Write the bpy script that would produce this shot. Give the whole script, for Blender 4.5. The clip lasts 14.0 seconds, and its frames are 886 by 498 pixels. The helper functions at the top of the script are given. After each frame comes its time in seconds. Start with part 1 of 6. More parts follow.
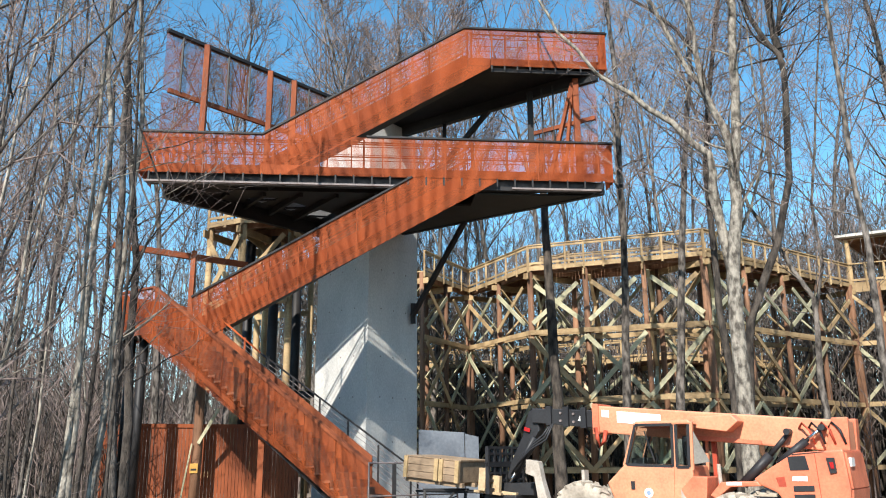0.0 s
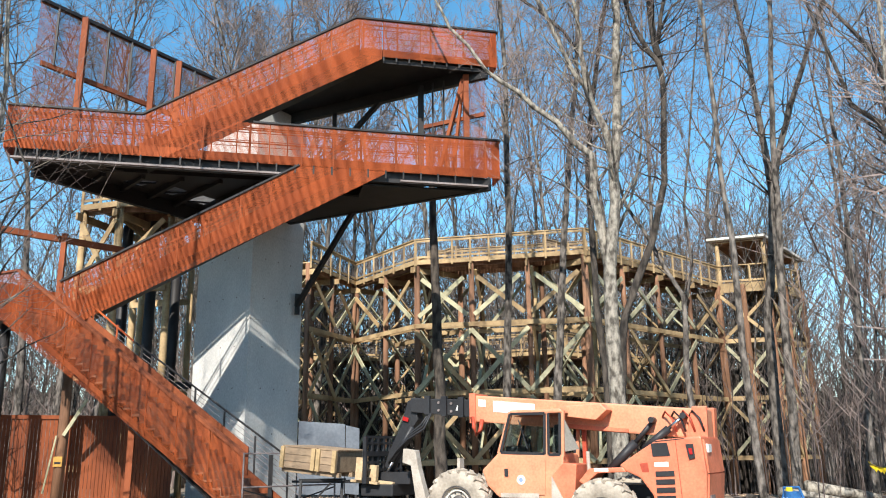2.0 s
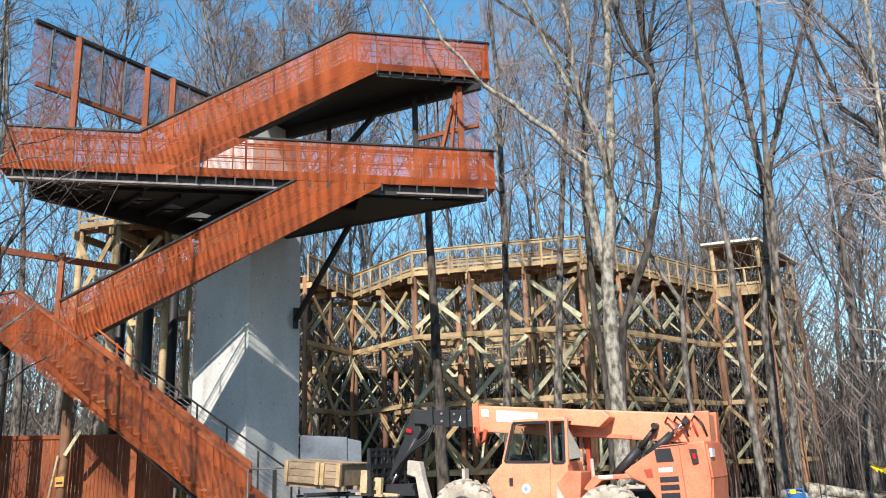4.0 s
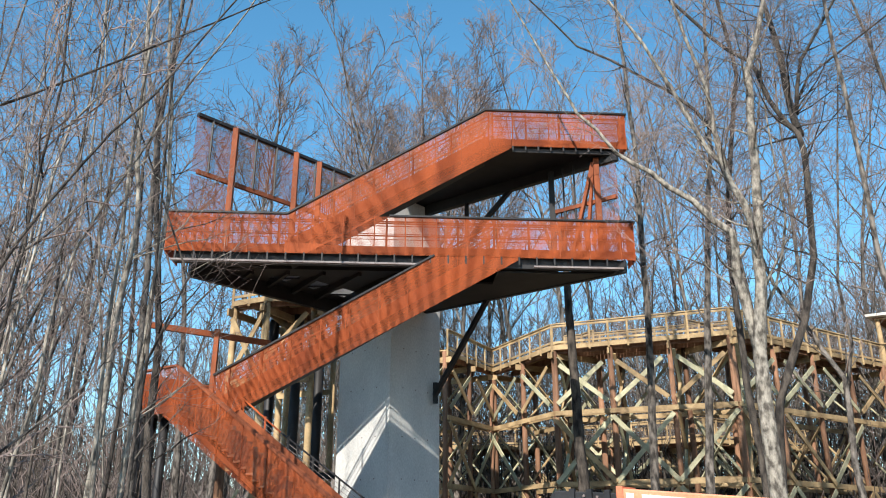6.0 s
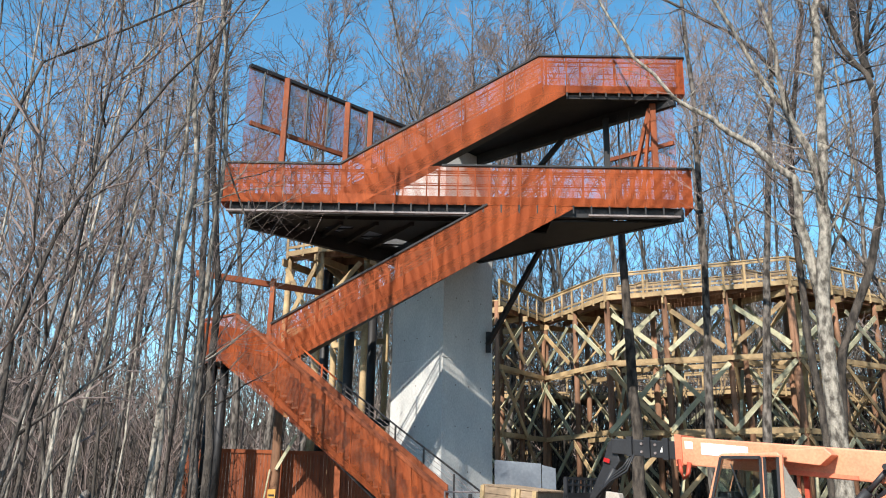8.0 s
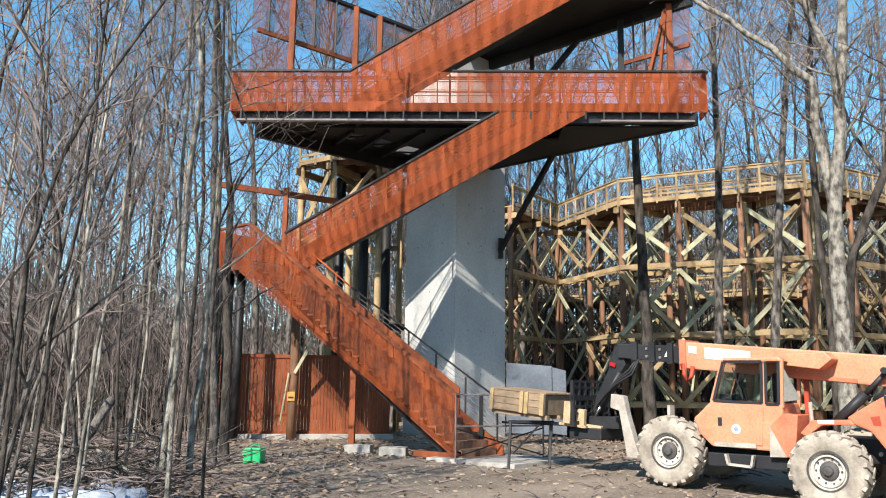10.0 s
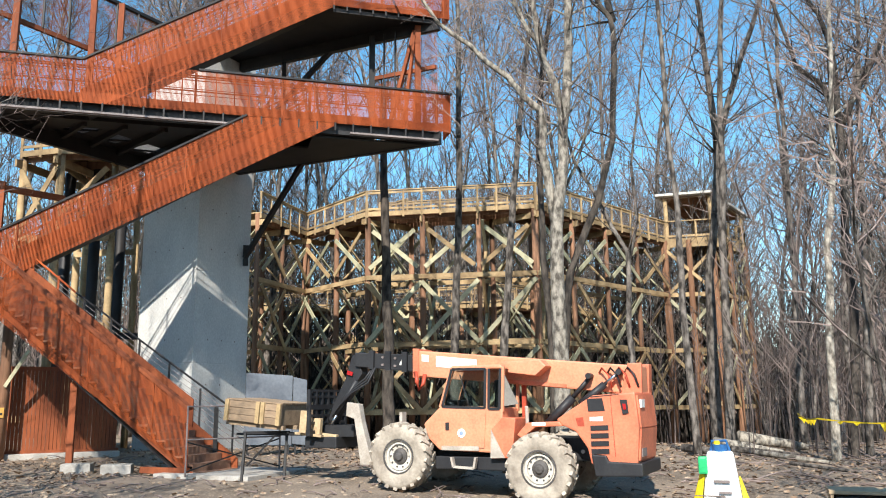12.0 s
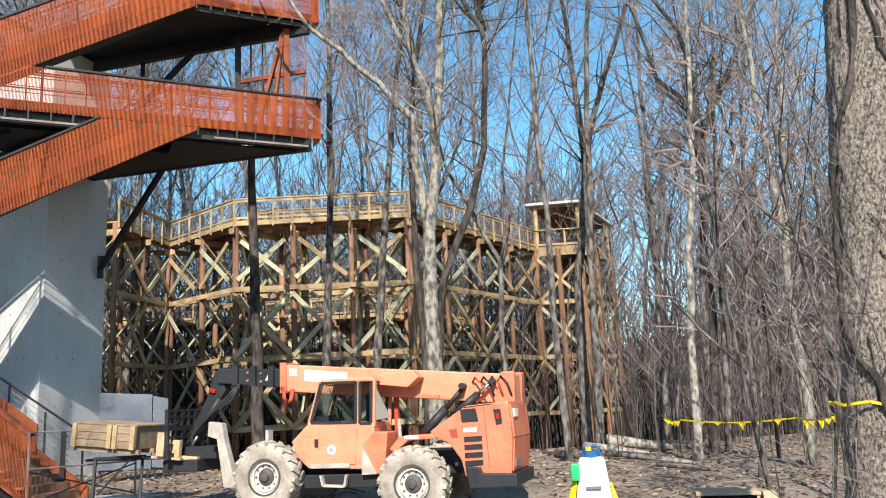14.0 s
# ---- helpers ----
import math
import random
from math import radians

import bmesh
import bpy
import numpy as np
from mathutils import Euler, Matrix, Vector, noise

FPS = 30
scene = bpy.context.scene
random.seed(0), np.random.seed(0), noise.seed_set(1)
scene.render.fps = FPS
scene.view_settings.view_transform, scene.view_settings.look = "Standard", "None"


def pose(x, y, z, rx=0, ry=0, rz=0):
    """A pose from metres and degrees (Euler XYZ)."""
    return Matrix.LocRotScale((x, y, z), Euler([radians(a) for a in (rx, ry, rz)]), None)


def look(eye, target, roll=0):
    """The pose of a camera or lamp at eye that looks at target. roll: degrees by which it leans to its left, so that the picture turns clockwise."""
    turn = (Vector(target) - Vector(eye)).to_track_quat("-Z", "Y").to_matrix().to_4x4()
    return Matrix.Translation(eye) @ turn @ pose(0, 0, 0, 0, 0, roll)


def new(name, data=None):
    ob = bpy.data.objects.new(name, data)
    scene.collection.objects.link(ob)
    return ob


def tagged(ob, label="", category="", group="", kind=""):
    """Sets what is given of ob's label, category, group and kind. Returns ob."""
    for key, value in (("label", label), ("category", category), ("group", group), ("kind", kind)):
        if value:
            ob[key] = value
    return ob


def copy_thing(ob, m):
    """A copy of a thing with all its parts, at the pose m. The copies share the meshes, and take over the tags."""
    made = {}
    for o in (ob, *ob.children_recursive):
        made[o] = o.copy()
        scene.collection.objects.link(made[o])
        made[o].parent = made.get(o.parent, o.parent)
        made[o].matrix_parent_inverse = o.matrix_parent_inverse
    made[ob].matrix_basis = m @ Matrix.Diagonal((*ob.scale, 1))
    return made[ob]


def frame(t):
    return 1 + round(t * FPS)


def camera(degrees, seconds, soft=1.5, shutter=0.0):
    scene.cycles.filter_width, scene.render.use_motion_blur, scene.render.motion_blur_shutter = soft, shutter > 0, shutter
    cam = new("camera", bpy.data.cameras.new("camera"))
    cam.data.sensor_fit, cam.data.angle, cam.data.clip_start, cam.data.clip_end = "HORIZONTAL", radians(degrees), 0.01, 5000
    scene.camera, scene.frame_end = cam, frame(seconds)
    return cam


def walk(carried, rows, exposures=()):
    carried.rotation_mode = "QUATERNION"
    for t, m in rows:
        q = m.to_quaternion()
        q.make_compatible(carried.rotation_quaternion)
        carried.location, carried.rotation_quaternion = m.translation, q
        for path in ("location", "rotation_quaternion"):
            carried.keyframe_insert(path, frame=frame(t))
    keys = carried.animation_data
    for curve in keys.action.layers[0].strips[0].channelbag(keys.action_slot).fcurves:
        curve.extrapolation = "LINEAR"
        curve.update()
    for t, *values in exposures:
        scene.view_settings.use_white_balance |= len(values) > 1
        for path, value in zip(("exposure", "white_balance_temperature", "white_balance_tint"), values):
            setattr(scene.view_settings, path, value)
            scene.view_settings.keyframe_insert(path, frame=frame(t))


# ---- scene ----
cam = camera(56.79, 14.0, 1.05)
# seconds, place, then yaw, pitch and roll of a camera held in the hand
WAY = [
    (0, -0.304, 0.010, 1.639, -0.56, 14.44, -0.35), (0.5, -0.300, 0.093, 1.563, -1.56, 16.19, -0.63), (1, -0.279, 0.072, 1.559, -2.49, 16.91, -0.94),
    (1.5, -0.173, 0.053, 1.533, -3.57, 15.81, -0.45), (2, -0.135, 0.037, 1.515, -8.38, 14.07, -0.65), (2.2, -0.176, 0.032, 1.505, -9.99, 13.65, -0.87),
    (4.3, -0.269, -0.065, 1.535, -8.17, 15.41, -2.72), (4.5, -0.269, -0.045, 1.552, -6.58, 16.59, -2.27), (5, -0.276, -0.042, 1.548, -2.57, 19.13, -1.16),
    (5.5, -0.225, -0.050, 1.597, 0.21, 19.92, -0.06), (6, -0.198, -0.013, 1.589, 1.27, 19.99, 0.15), (6.5, -0.222, -0.035, 1.581, 1.60, 19.75, 0.24),
    (7, -0.245, -0.029, 1.585, 2.08, 19.73, 0.35), (7.5, -0.290, 0.014, 1.588, 2.89, 18.66, 0.78), (8, -0.349, 0.107, 1.553, 4.81, 16.58, 0.97),
    (8.2, -0.369, 0.128, 1.577, 5.33, 15.59, 0.97), (10.3, -0.143, -0.056, 1.660, 5.93, 9.69, 0.64), (10.5, -0.132, -0.059, 1.662, 5.15, 9.82, 0.43),
    (11, -0.001, -0.052, 1.647, 0.79, 10.17, -0.18), (11.5, 0.045, -0.098, 1.650, -5.09, 10.21, 0.08), (12, 0.062, -0.096, 1.652, -11.52, 10.49, -0.58),
    (12.5, 0.080, 0.058, 1.673, -16.09, 11.01, -1.92), (13, 0.109, 0.227, 1.675, -20.64, 11.17, -2.87), (13.5, 0.174, 0.285, 1.675, -22.92, 9.27, -2.58),
    (14, 0.271, 0.367, 1.702, -20.43, 10.96, -2.62),
]
walk(cam, [(t, pose(x, y, z, 90 + p, 0, w) @ pose(0, 0, 0, 0, 0, r)) for t, x, y, z, w, p, r in WAY])

# ---- sky and sun ----
SUN_EL, SUN_AZ = 38.5, 21.5        # height, and degrees to the left of straight behind the camera
sky_world = bpy.data.worlds.new("sky")
scene.world = sky_world
sky_world.use_nodes = True
wn = sky_world.node_tree
sky = wn.nodes.new("ShaderNodeTexSky")
sky.sky_type, sky.sun_disc = "NISHITA", False
sky.sun_elevation, sky.sun_rotation = radians(SUN_EL), radians(180 + SUN_AZ)
sky.air_density, sky.dust_density, sky.ozone_density = 1.0, 0.3, 2.5
wn.nodes["Background"].inputs[1].default_value = 0.12
deep = wn.nodes.new("ShaderNodeHueSaturation")
deep.inputs["Hue"].default_value, deep.inputs["Saturation"].default_value, deep.inputs["Value"].default_value = 0.483, 1.22, 1.3
wn.links.new(sky.outputs[0], deep.inputs["Color"])
wn.links.new(deep.outputs[0], wn.nodes["Background"].inputs[0])
sun_data = bpy.data.lights.new("sun", "SUN")
sun_data.energy, sun_data.angle, sun_data.color = 5.6, radians(0.5), (1.0, 0.95, 0.87)
sun = new("sun", sun_data)
sun_dir = Vector((-math.sin(radians(SUN_AZ)), -math.cos(radians(SUN_AZ)), math.tan(radians(SUN_EL))))
sun.matrix_world = look(sun_dir * 100, (0, 0, 0))
scene.view_settings.exposure = 0.64


# ---- materials ----
def material(name, base, dark=None, rough=0.8, metal=0.0, scale=3.0, fine=40.0, bump=0.15, stretch=(1, 1, 1), amount=0.6,
             spread=0.0, third=None, spec=0.3, depth=0.01):
    """Two-scale noise between base and dark, with relief; spread varies the brightness object by object."""
    m = bpy.data.materials.new(name)
    m.use_nodes = True
    nt = m.node_tree
    N, L = nt.nodes, nt.links
    bsdf = N["Principled BSDF"]
    tc = N.new("ShaderNodeTexCoord")
    mp = N.new("ShaderNodeMapping")
    mp.inputs["Scale"].default_value = stretch
    L.new(tc.outputs["Object"], mp.inputs[0])
    n1 = N.new("ShaderNodeTexNoise")
    n1.inputs["Scale"].default_value, n1.inputs["Detail"].default_value = scale, 6
    n2 = N.new("ShaderNodeTexNoise")
    n2.inputs["Scale"].default_value, n2.inputs["Detail"].default_value = fine, 4
    L.new(mp.outputs[0], n1.inputs[0])
    L.new(mp.outputs[0], n2.inputs[0])
    dark = dark or tuple(c * 0.6 for c in base)
    mix = N.new("ShaderNodeMix")
    mix.data_type = "RGBA"
    mix.inputs["A"].default_value, mix.inputs["B"].default_value = (*dark, 1), (*base, 1)
    ramp = N.new("ShaderNodeMapRange")
    ramp.inputs["From Min"].default_value, ramp.inputs["From Max"].default_value = 0.5 - 0.25 / max(amount, 0.01) * 0.6, 0.62
    L.new(n1.outputs[0], ramp.inputs[0])
    L.new(ramp.outputs[0], mix.inputs["Factor"])
    colour = mix.outputs["Result"]
    if third:
        mix3 = N.new("ShaderNodeMix")
        mix3.data_type = "RGBA"
        mix3.inputs["B"].default_value = (*third, 1)
        r3 = N.new("ShaderNodeMapRange")
        r3.inputs["From Min"].default_value, r3.inputs["From Max"].default_value = 0.52, 0.66
        L.new(n2.outputs[0], r3.inputs[0])
        L.new(r3.outputs[0], mix3.inputs["Factor"])
        L.new(colour, mix3.inputs["A"])
        colour = mix3.outputs["Result"]
    else:
        mulf = N.new("ShaderNodeMix")
        mulf.data_type, mulf.blend_type = "RGBA", "MULTIPLY"
        mulf.inputs["Factor"].default_value = 0.5
        L.new(colour, mulf.inputs["A"])
        L.new(n2.outputs[0], mulf.inputs["B"])
        br = N.new("ShaderNodeMix")
        br.data_type, br.blend_type = "RGBA", "MULTIPLY"
        br.inputs["Factor"].default_value = 1.0
        br.inputs["B"].default_value = (1.3, 1.3, 1.3, 1)
        L.new(mulf.outputs["Result"], br.inputs["A"])
        colour = br.outputs["Result"]
    if spread:
        oi = N.new("ShaderNodeObjectInfo")
        hs = N.new("ShaderNodeHueSaturation")
        mr = N.new("ShaderNodeMapRange")
        mr.inputs["To Min"].default_value, mr.inputs["To Max"].default_value = 1 - spread, 1 + spread
        L.new(oi.outputs["Random"], mr.inputs[0])
        L.new(mr.outputs[0], hs.inputs["Value"])
        L.new(colour, hs.inputs["Color"])
        colour = hs.outputs[0]
    L.new(colour, bsdf.inputs["Base Color"])
    bsdf.inputs["Roughness"].default_value, bsdf.inputs["Metallic"].default_value = rough, metal
    bsdf.inputs["Specular IOR Level"].default_value = spec
    if bump:
        b = N.new("ShaderNodeBump")
        b.inputs["Strength"].default_value, b.inputs["Distance"].default_value = bump, depth
        L.new(n2.outputs[0], b.inputs["Height"])
        L.new(b.outputs[0], bsdf.inputs["Normal"])
    return m


CORTEN = material("weathered_steel", (0.40, 0.083, 0.019), (0.21, 0.040, 0.011), 0.75, 0.0, 1.2, 22, 0.2, (1, 1, 0.35))
CORTEN_DARK = material("weathered_steel_plate", (0.27, 0.072, 0.026), (0.11, 0.031, 0.015), 0.8, 0.0, 1.5, 18, 0.2, (1, 1, 0.3))
STEEL_DARK = material("black_painted_steel", (0.022, 0.020, 0.020), (0.012, 0.011, 0.011), 0.55, 0.0, 2, 30, 0.05)
STEEL_GREY = material("grey_primed_steel", (0.24, 0.20, 0.19), (0.14, 0.11, 0.10), 0.6, 0.0, 2, 30, 0.05)
GALV = material("galvanised_grating", (0.25, 0.25, 0.25), (0.16, 0.16, 0.16), 0.5, 0.3, 6, 60, 0.1)
TREAD = material("worn_steel_tread", (0.30, 0.17, 0.11), (0.14, 0.07, 0.045), 0.7, 0.0, 3, 30, 0.1)
CONCRETE = material("cast_concrete", (0.53, 0.52, 0.49), (0.41, 0.405, 0.39), 0.85, 0.0, 0.9, 25, 0.12, (1, 1, 0.5), 0.5, depth=0.006)
CONCRETE_PAD = material("dusty_concrete", (0.45, 0.42, 0.38), (0.30, 0.27, 0.23), 0.9, 0.0, 2.0, 30, 0.3)
LUMBER = material("new_pine_lumber", (0.42, 0.295, 0.155), (0.17, 0.11, 0.055), 0.75, 0.0, 1.2, 14, 0.1, (1, 1, 1), 0.6, 0.22)
LUMBER_GREEN = material("treated_pine_brace", (0.42, 0.39, 0.255), (0.19, 0.18, 0.11), 0.75, 0.0, 1.2, 14, 0.1, (1, 1, 1), 0.6, 0.25)
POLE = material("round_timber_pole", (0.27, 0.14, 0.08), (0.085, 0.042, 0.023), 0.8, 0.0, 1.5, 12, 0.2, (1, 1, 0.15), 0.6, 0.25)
BARK = material("grey_bark", (0.185, 0.16, 0.138), (0.032, 0.027, 0.023), 0.92, 0.0, 7.0, 38, 1.0, (1, 1, 0.4), 1.3, 0.25, depth=0.04)
BARK_PALE = material("pale_bark", (0.38, 0.34, 0.28), (0.09, 0.077, 0.063), 0.92, 0.0, 8.0, 30, 1.0, (1, 1, 0.5), 1.1, 0.15, depth=0.04)
# bark of dark stems; also paints the shade behind the trestle
BARK_DARK = material("dark_and_shaded_bark", (0.095, 0.078, 0.064), (0.018, 0.015, 0.013), 0.9, 0.0, 5.0, 30, 1.0, (1, 1, 0.4), 1.2, depth=0.04)
BARK_ROUGH = material("rough_old_bark", (0.42, 0.35, 0.285), (0.06, 0.046, 0.036), 0.95, 0.0, 48.0, 120, 1.0, (1, 1, 0.6), 0.9, depth=0.03)
TWIG = material("twig_bark", (0.255, 0.195, 0.172), (0.04, 0.03, 0.027), 0.9, 0.0, 0.8, 9, 0.0, (1, 1, 1), 0.6, 0.25)


# ---- mesh helpers ----
class Mesh:
    """Collects vertices and faces of one mesh."""

    def __init__(self):
        self.v, self.f = [], []

    def hull(self, bottom, top):
        """A closed prism between two rings of equally many points."""
        n, k = len(bottom), len(self.v)
        self.v += [tuple(p) for p in bottom] + [tuple(p) for p in top]
        self.f.append(tuple(range(k + n - 1, k - 1, -1)))
        self.f.append(tuple(range(k + n, k + 2 * n)))
        for i in range(n):
            j = (i + 1) % n
            self.f.append((k + i, k + j, k + n + j, k + n + i))
        return self

    def box(self, x0, x1, y0, y1, z0, z1):
        return self.hull([(x0, y0, z0), (x1, y0, z0), (x1, y1, z0), (x0, y1, z0)], [(x0, y0, z1), (x1, y0, z1), (x1, y1, z1), (x0, y1, z1)])

    def beam(self, p, q, w, h, up=(0, 0, 1)):
        """A bar of width w and height h from p to q."""
        p, q = Vector(p), Vector(q)
        a = (q - p).normalized()
        side = a.cross(Vector(up))
        side = side.normalized() if side.length > 1e-4 else Vector((1, 0, 0))
        top = side.cross(a).normalized()
        s, t = side * (w / 2), top * (h / 2)
        return self.hull([p - s - t, p + s - t, p + s + t, p - s + t], [q - s - t, q + s - t, q + s + t, q - s + t])

    def tube(self, points, radii, n=6, cap=True):
        """A tapered pipe along points."""
        pts = [Vector(p) for p in points]
        k, m = len(self.v), len(pts)
        ref = Vector((0.31, 0.17, 0.93))
        for i, p in enumerate(pts):
            a = (pts[min(i + 1, m - 1)] - pts[max(i - 1, 0)]).normalized()
            u = a.cross(ref if abs(a.dot(ref)) < 0.95 else Vector((1, 0, 0))).normalized()
            w = a.cross(u)
            r = radii[i] if hasattr(radii, "__len__") else radii
            for j in range(n):
                c, s = math.cos(2 * math.pi * j / n), math.sin(2 * math.pi * j / n)
                self.v.append(tuple(p + u * (r * c) + w * (r * s)))
        for i in range(m - 1):
            for j in range(n):
                a, b = k + i * n + j, k + i * n + (j + 1) % n
                self.f.append((a, b, b + n, a + n))
        if cap:
            self.f.append(tuple(range(k + n - 1, k - 1, -1)))
            self.f.append(tuple(range(k + (m - 1) * n, k + m * n)))
        return self

    def ribbon(self, points, width, thick):
        """A flat upright strip along points."""
        k, m = len(self.v), len(points)
        for i, p in enumerate(points):
            a = (Vector(points[min(i + 1, m - 1)]) - Vector(points[max(i - 1, 0)])).normalized()
            side = a.cross(Vector((0, 0, 1))).normalized() * (thick / 2)
            h = Vector((0, 0, (width[i] if hasattr(width, "__len__") else width) / 2))
            self.v += [tuple(Vector(p) - side - h), tuple(Vector(p) + side - h), tuple(Vector(p) + side + h), tuple(Vector(p) - side + h)]
        for i in range(m - 1):
            for j in range(4):
                a, b = k + i * 4 + j, k + i * 4 + (j + 1) % 4
                self.f.append((a, b, b + 4, a + 4))
        self.f += [(k + 3, k + 2, k + 1, k), tuple(range(k + 4 * (m - 1), k + 4 * m))]
        return self

    def lathe(self, profile, n=24, m=None):
        """Turns (radius, x) pairs round the x axis."""
        k, c = len(self.v), len(profile)
        m = m or Matrix.Identity(4)
        for j in range(n):
            a = 2 * math.pi * j / n
            for r, x in profile:
                self.v.append(tuple(m @ Vector((x, r * math.cos(a), r * math.sin(a)))))
        for j in range(n):
            for i in range(c - 1):
                a, b = k + j * c + i, k + ((j + 1) % n) * c + i
                self.f.append((a, a + 1, b + 1, b))
        return self

    def data(self, name, mat, bevel=0.0, smooth=False):
        me = bpy.data.meshes.new(name)
        me.from_pydata(self.v, [], self.f)
        bm = bmesh.new()
        bm.from_mesh(me)
        if len(self.f) < 4000:
            bmesh.ops.recalc_face_normals(bm, faces=bm.faces)
        if bevel:
            bmesh.ops.bevel(bm, geom=bm.edges[:], offset=bevel, segments=2, affect="EDGES", profile=0.6, clamp_overlap=True)
        if smooth:
            for fc in bm.faces:
                fc.smooth = True
        bm.to_mesh(me)
        bm.free()
        me.materials.append(mat)
        return me


def part(name, mesh, mat, parent=None, label="", bevel=0.0, smooth=False):
    ob = new(name, mesh.data(name, mat, bevel, smooth))
    if parent:
        ob.parent = parent
    if label:
        ob["label"] = label
    return ob


def thing(name, label, category, group="", kind="", place=(0, 0, 0)):
    ob = new(name)
    ob.location = place
    return tagged(ob, label, category, group, kind)


def smoothstep(a, b, x):
    x = min(1.0, max(0.0, (x - a) / (b - a)))
    return x * x * (3 - 2 * x)


def ground_z(x, y):
    """The height of the forest floor: level by the tower, falling away under the trestle."""
    d = math.hypot(x, y)
    z = -0.08 * smoothstep(20, 14, d) - 1.3 * smoothstep(27, 46, y) * smoothstep(-3, 6, x)
    z += 0.05 * noise.noise(Vector((x * 0.35, y * 0.35, 0))) * smoothstep(2, 8, abs(x - 1)) + 0.25 * noise.noise(Vector((x * 0.06, y * 0.06, 3))) * smoothstep(30, 60, d)
    z += 0.35 * smoothstep(8, 13, -x) * smoothstep(26, 14, y) * (0.6 + noise.noise(Vector((x * 0.5, y * 0.5, 7))))
    z -= 0.11 * smoothstep(4.0, 1.2, math.hypot(x - 5.4, y - 14.6))
    return z


# ---- ground ----
def build_ground():
    def axis(lo, hi, fine_lo, fine_hi):
        a = [float(v) for v in np.arange(fine_lo, fine_hi, 0.5)]
        step, p = 0.5, fine_hi
        while p < hi:
            a.append(p)
            step *= 1.25
            p += step
        a.append(hi)
        step, p = 0.5, fine_lo
        while p > lo:
            step *= 1.25
            p -= step
            a.insert(0, max(p, lo))
        return a

    xs, ys = axis(-1500, 1500, -24, 30), axis(-1500, 1500, 4, 36)
    mesh = Mesh()
    for y in ys:
        for x in xs:
            mesh.v.append((x, y, ground_z(x, y) if math.hypot(x, y) < 200 else -1.0))
    w = len(xs)
    for j in range(len(ys) - 1):
        for i in range(w - 1):
            mesh.f.append((j * w + i, j * w + i + 1, (j + 1) * w + i + 1, (j + 1) * w + i))
    soil = material("leaf_litter_and_mud", (0.245, 0.192, 0.145), (0.10, 0.077, 0.058), 0.95, 0.0, 0.5, 17, 0.9, third=(0.30, 0.23, 0.165), depth=0.05)
    tagged(part("ground", mesh, soil, smooth=True), "brown forest floor of mud and dead leaves", "ground", kind="structure")


build_ground()


# ---- tower: frame of the front face: s to the right along it, d behind it ----
FO, FE, FB = Vector((0, 25.93, 0)), Vector((0.9968, 0.0802, 0)), Vector((-0.0802, 0.9968, 0))


def tp(s, d, z):
    return FO + FE * s + FB * d + Vector((0, 0, z))


UP = Vector((0, 0, 1))
DECK1, DECK2, DECK3 = 5.69, 11.05, 15.25


def fins(mesh, p, q, low, high, step=0.036, width=0.016, deep=0.03):
    """Upright fins between the plan points p and q; low and high give their ends along the way."""
    p, q = Vector((p[0], p[1], 0)), Vector((q[0], q[1], 0))
    along = (q - p).normalized()
    back = Vector((-along.y, along.x, 0))
    n = int((q - p).length / step)
    for i in range(n + 1):
        s = i * step
        a, b = low(s), high(s)
        if b - a > 0.05:
            o = p + along * s
            u, w = along * (width / 2), back * deep
            ring = [o - u, o + u, o + u + w, o - u + w]
            mesh.hull([r + UP * a for r in ring], [r + UP * b for r in ring])
    return mesh


def single_fins(parent, p, q, low, high, step=0.036, width=0.016, deep=0.03):
    """The same, with every fin a part of its own."""
    p, q = Vector((p[0], p[1], 0)), Vector((q[0], q[1], 0))
    along = (q - p).normalized()
    back = Vector((-along.y, along.x, 0))
    for i in range(int((q - p).length / step) + 1):
        s = i * step
        a, b = low(s), high(s)
        if b - a > 0.05:
            o, u, w = p + along * s, along * (width / 2), back * deep
            ring = [o - u, o + u, o + u + w, o - u + w]
            part("fin", Mesh().hull([r + UP * a for r in ring], [r + UP * b for r in ring]), CORTEN, parent)


def fin_screen(mesh, mat, parent):
    return tagged(part("fin_screen", mesh, mat, parent), kind="stuff")


def railing(parent, p, q, base_p, base_q, back, height=0.95, posts=1.25):
    """Handrail, mid rails and posts behind a fin screen, from p to q with floor heights base_p and base_q."""
    p, q = Vector(p), Vector(q)
    rail = Mesh()
    off = Vector(back)
    a, b = p + off + UP * base_p, q + off + UP * base_q
    for h, r in ((height, 0.028), (height - 0.16, 0.016), (0.50, 0.012), (0.30, 0.012)):
        rail.tube([a + UP * h, b + UP * h], r, 6)
    part("handrail", rail, CORTEN_DARK, parent)
    n = max(1, round((q - p).length / posts))
    for i in range(n + 1):
        o = a.lerp(b, i / n)
        part("post", Mesh().beam(o + UP * 0.0, o + UP * (height + 0.1), 0.05, 0.05, (0, 1, 0)), CORTEN_DARK, parent)


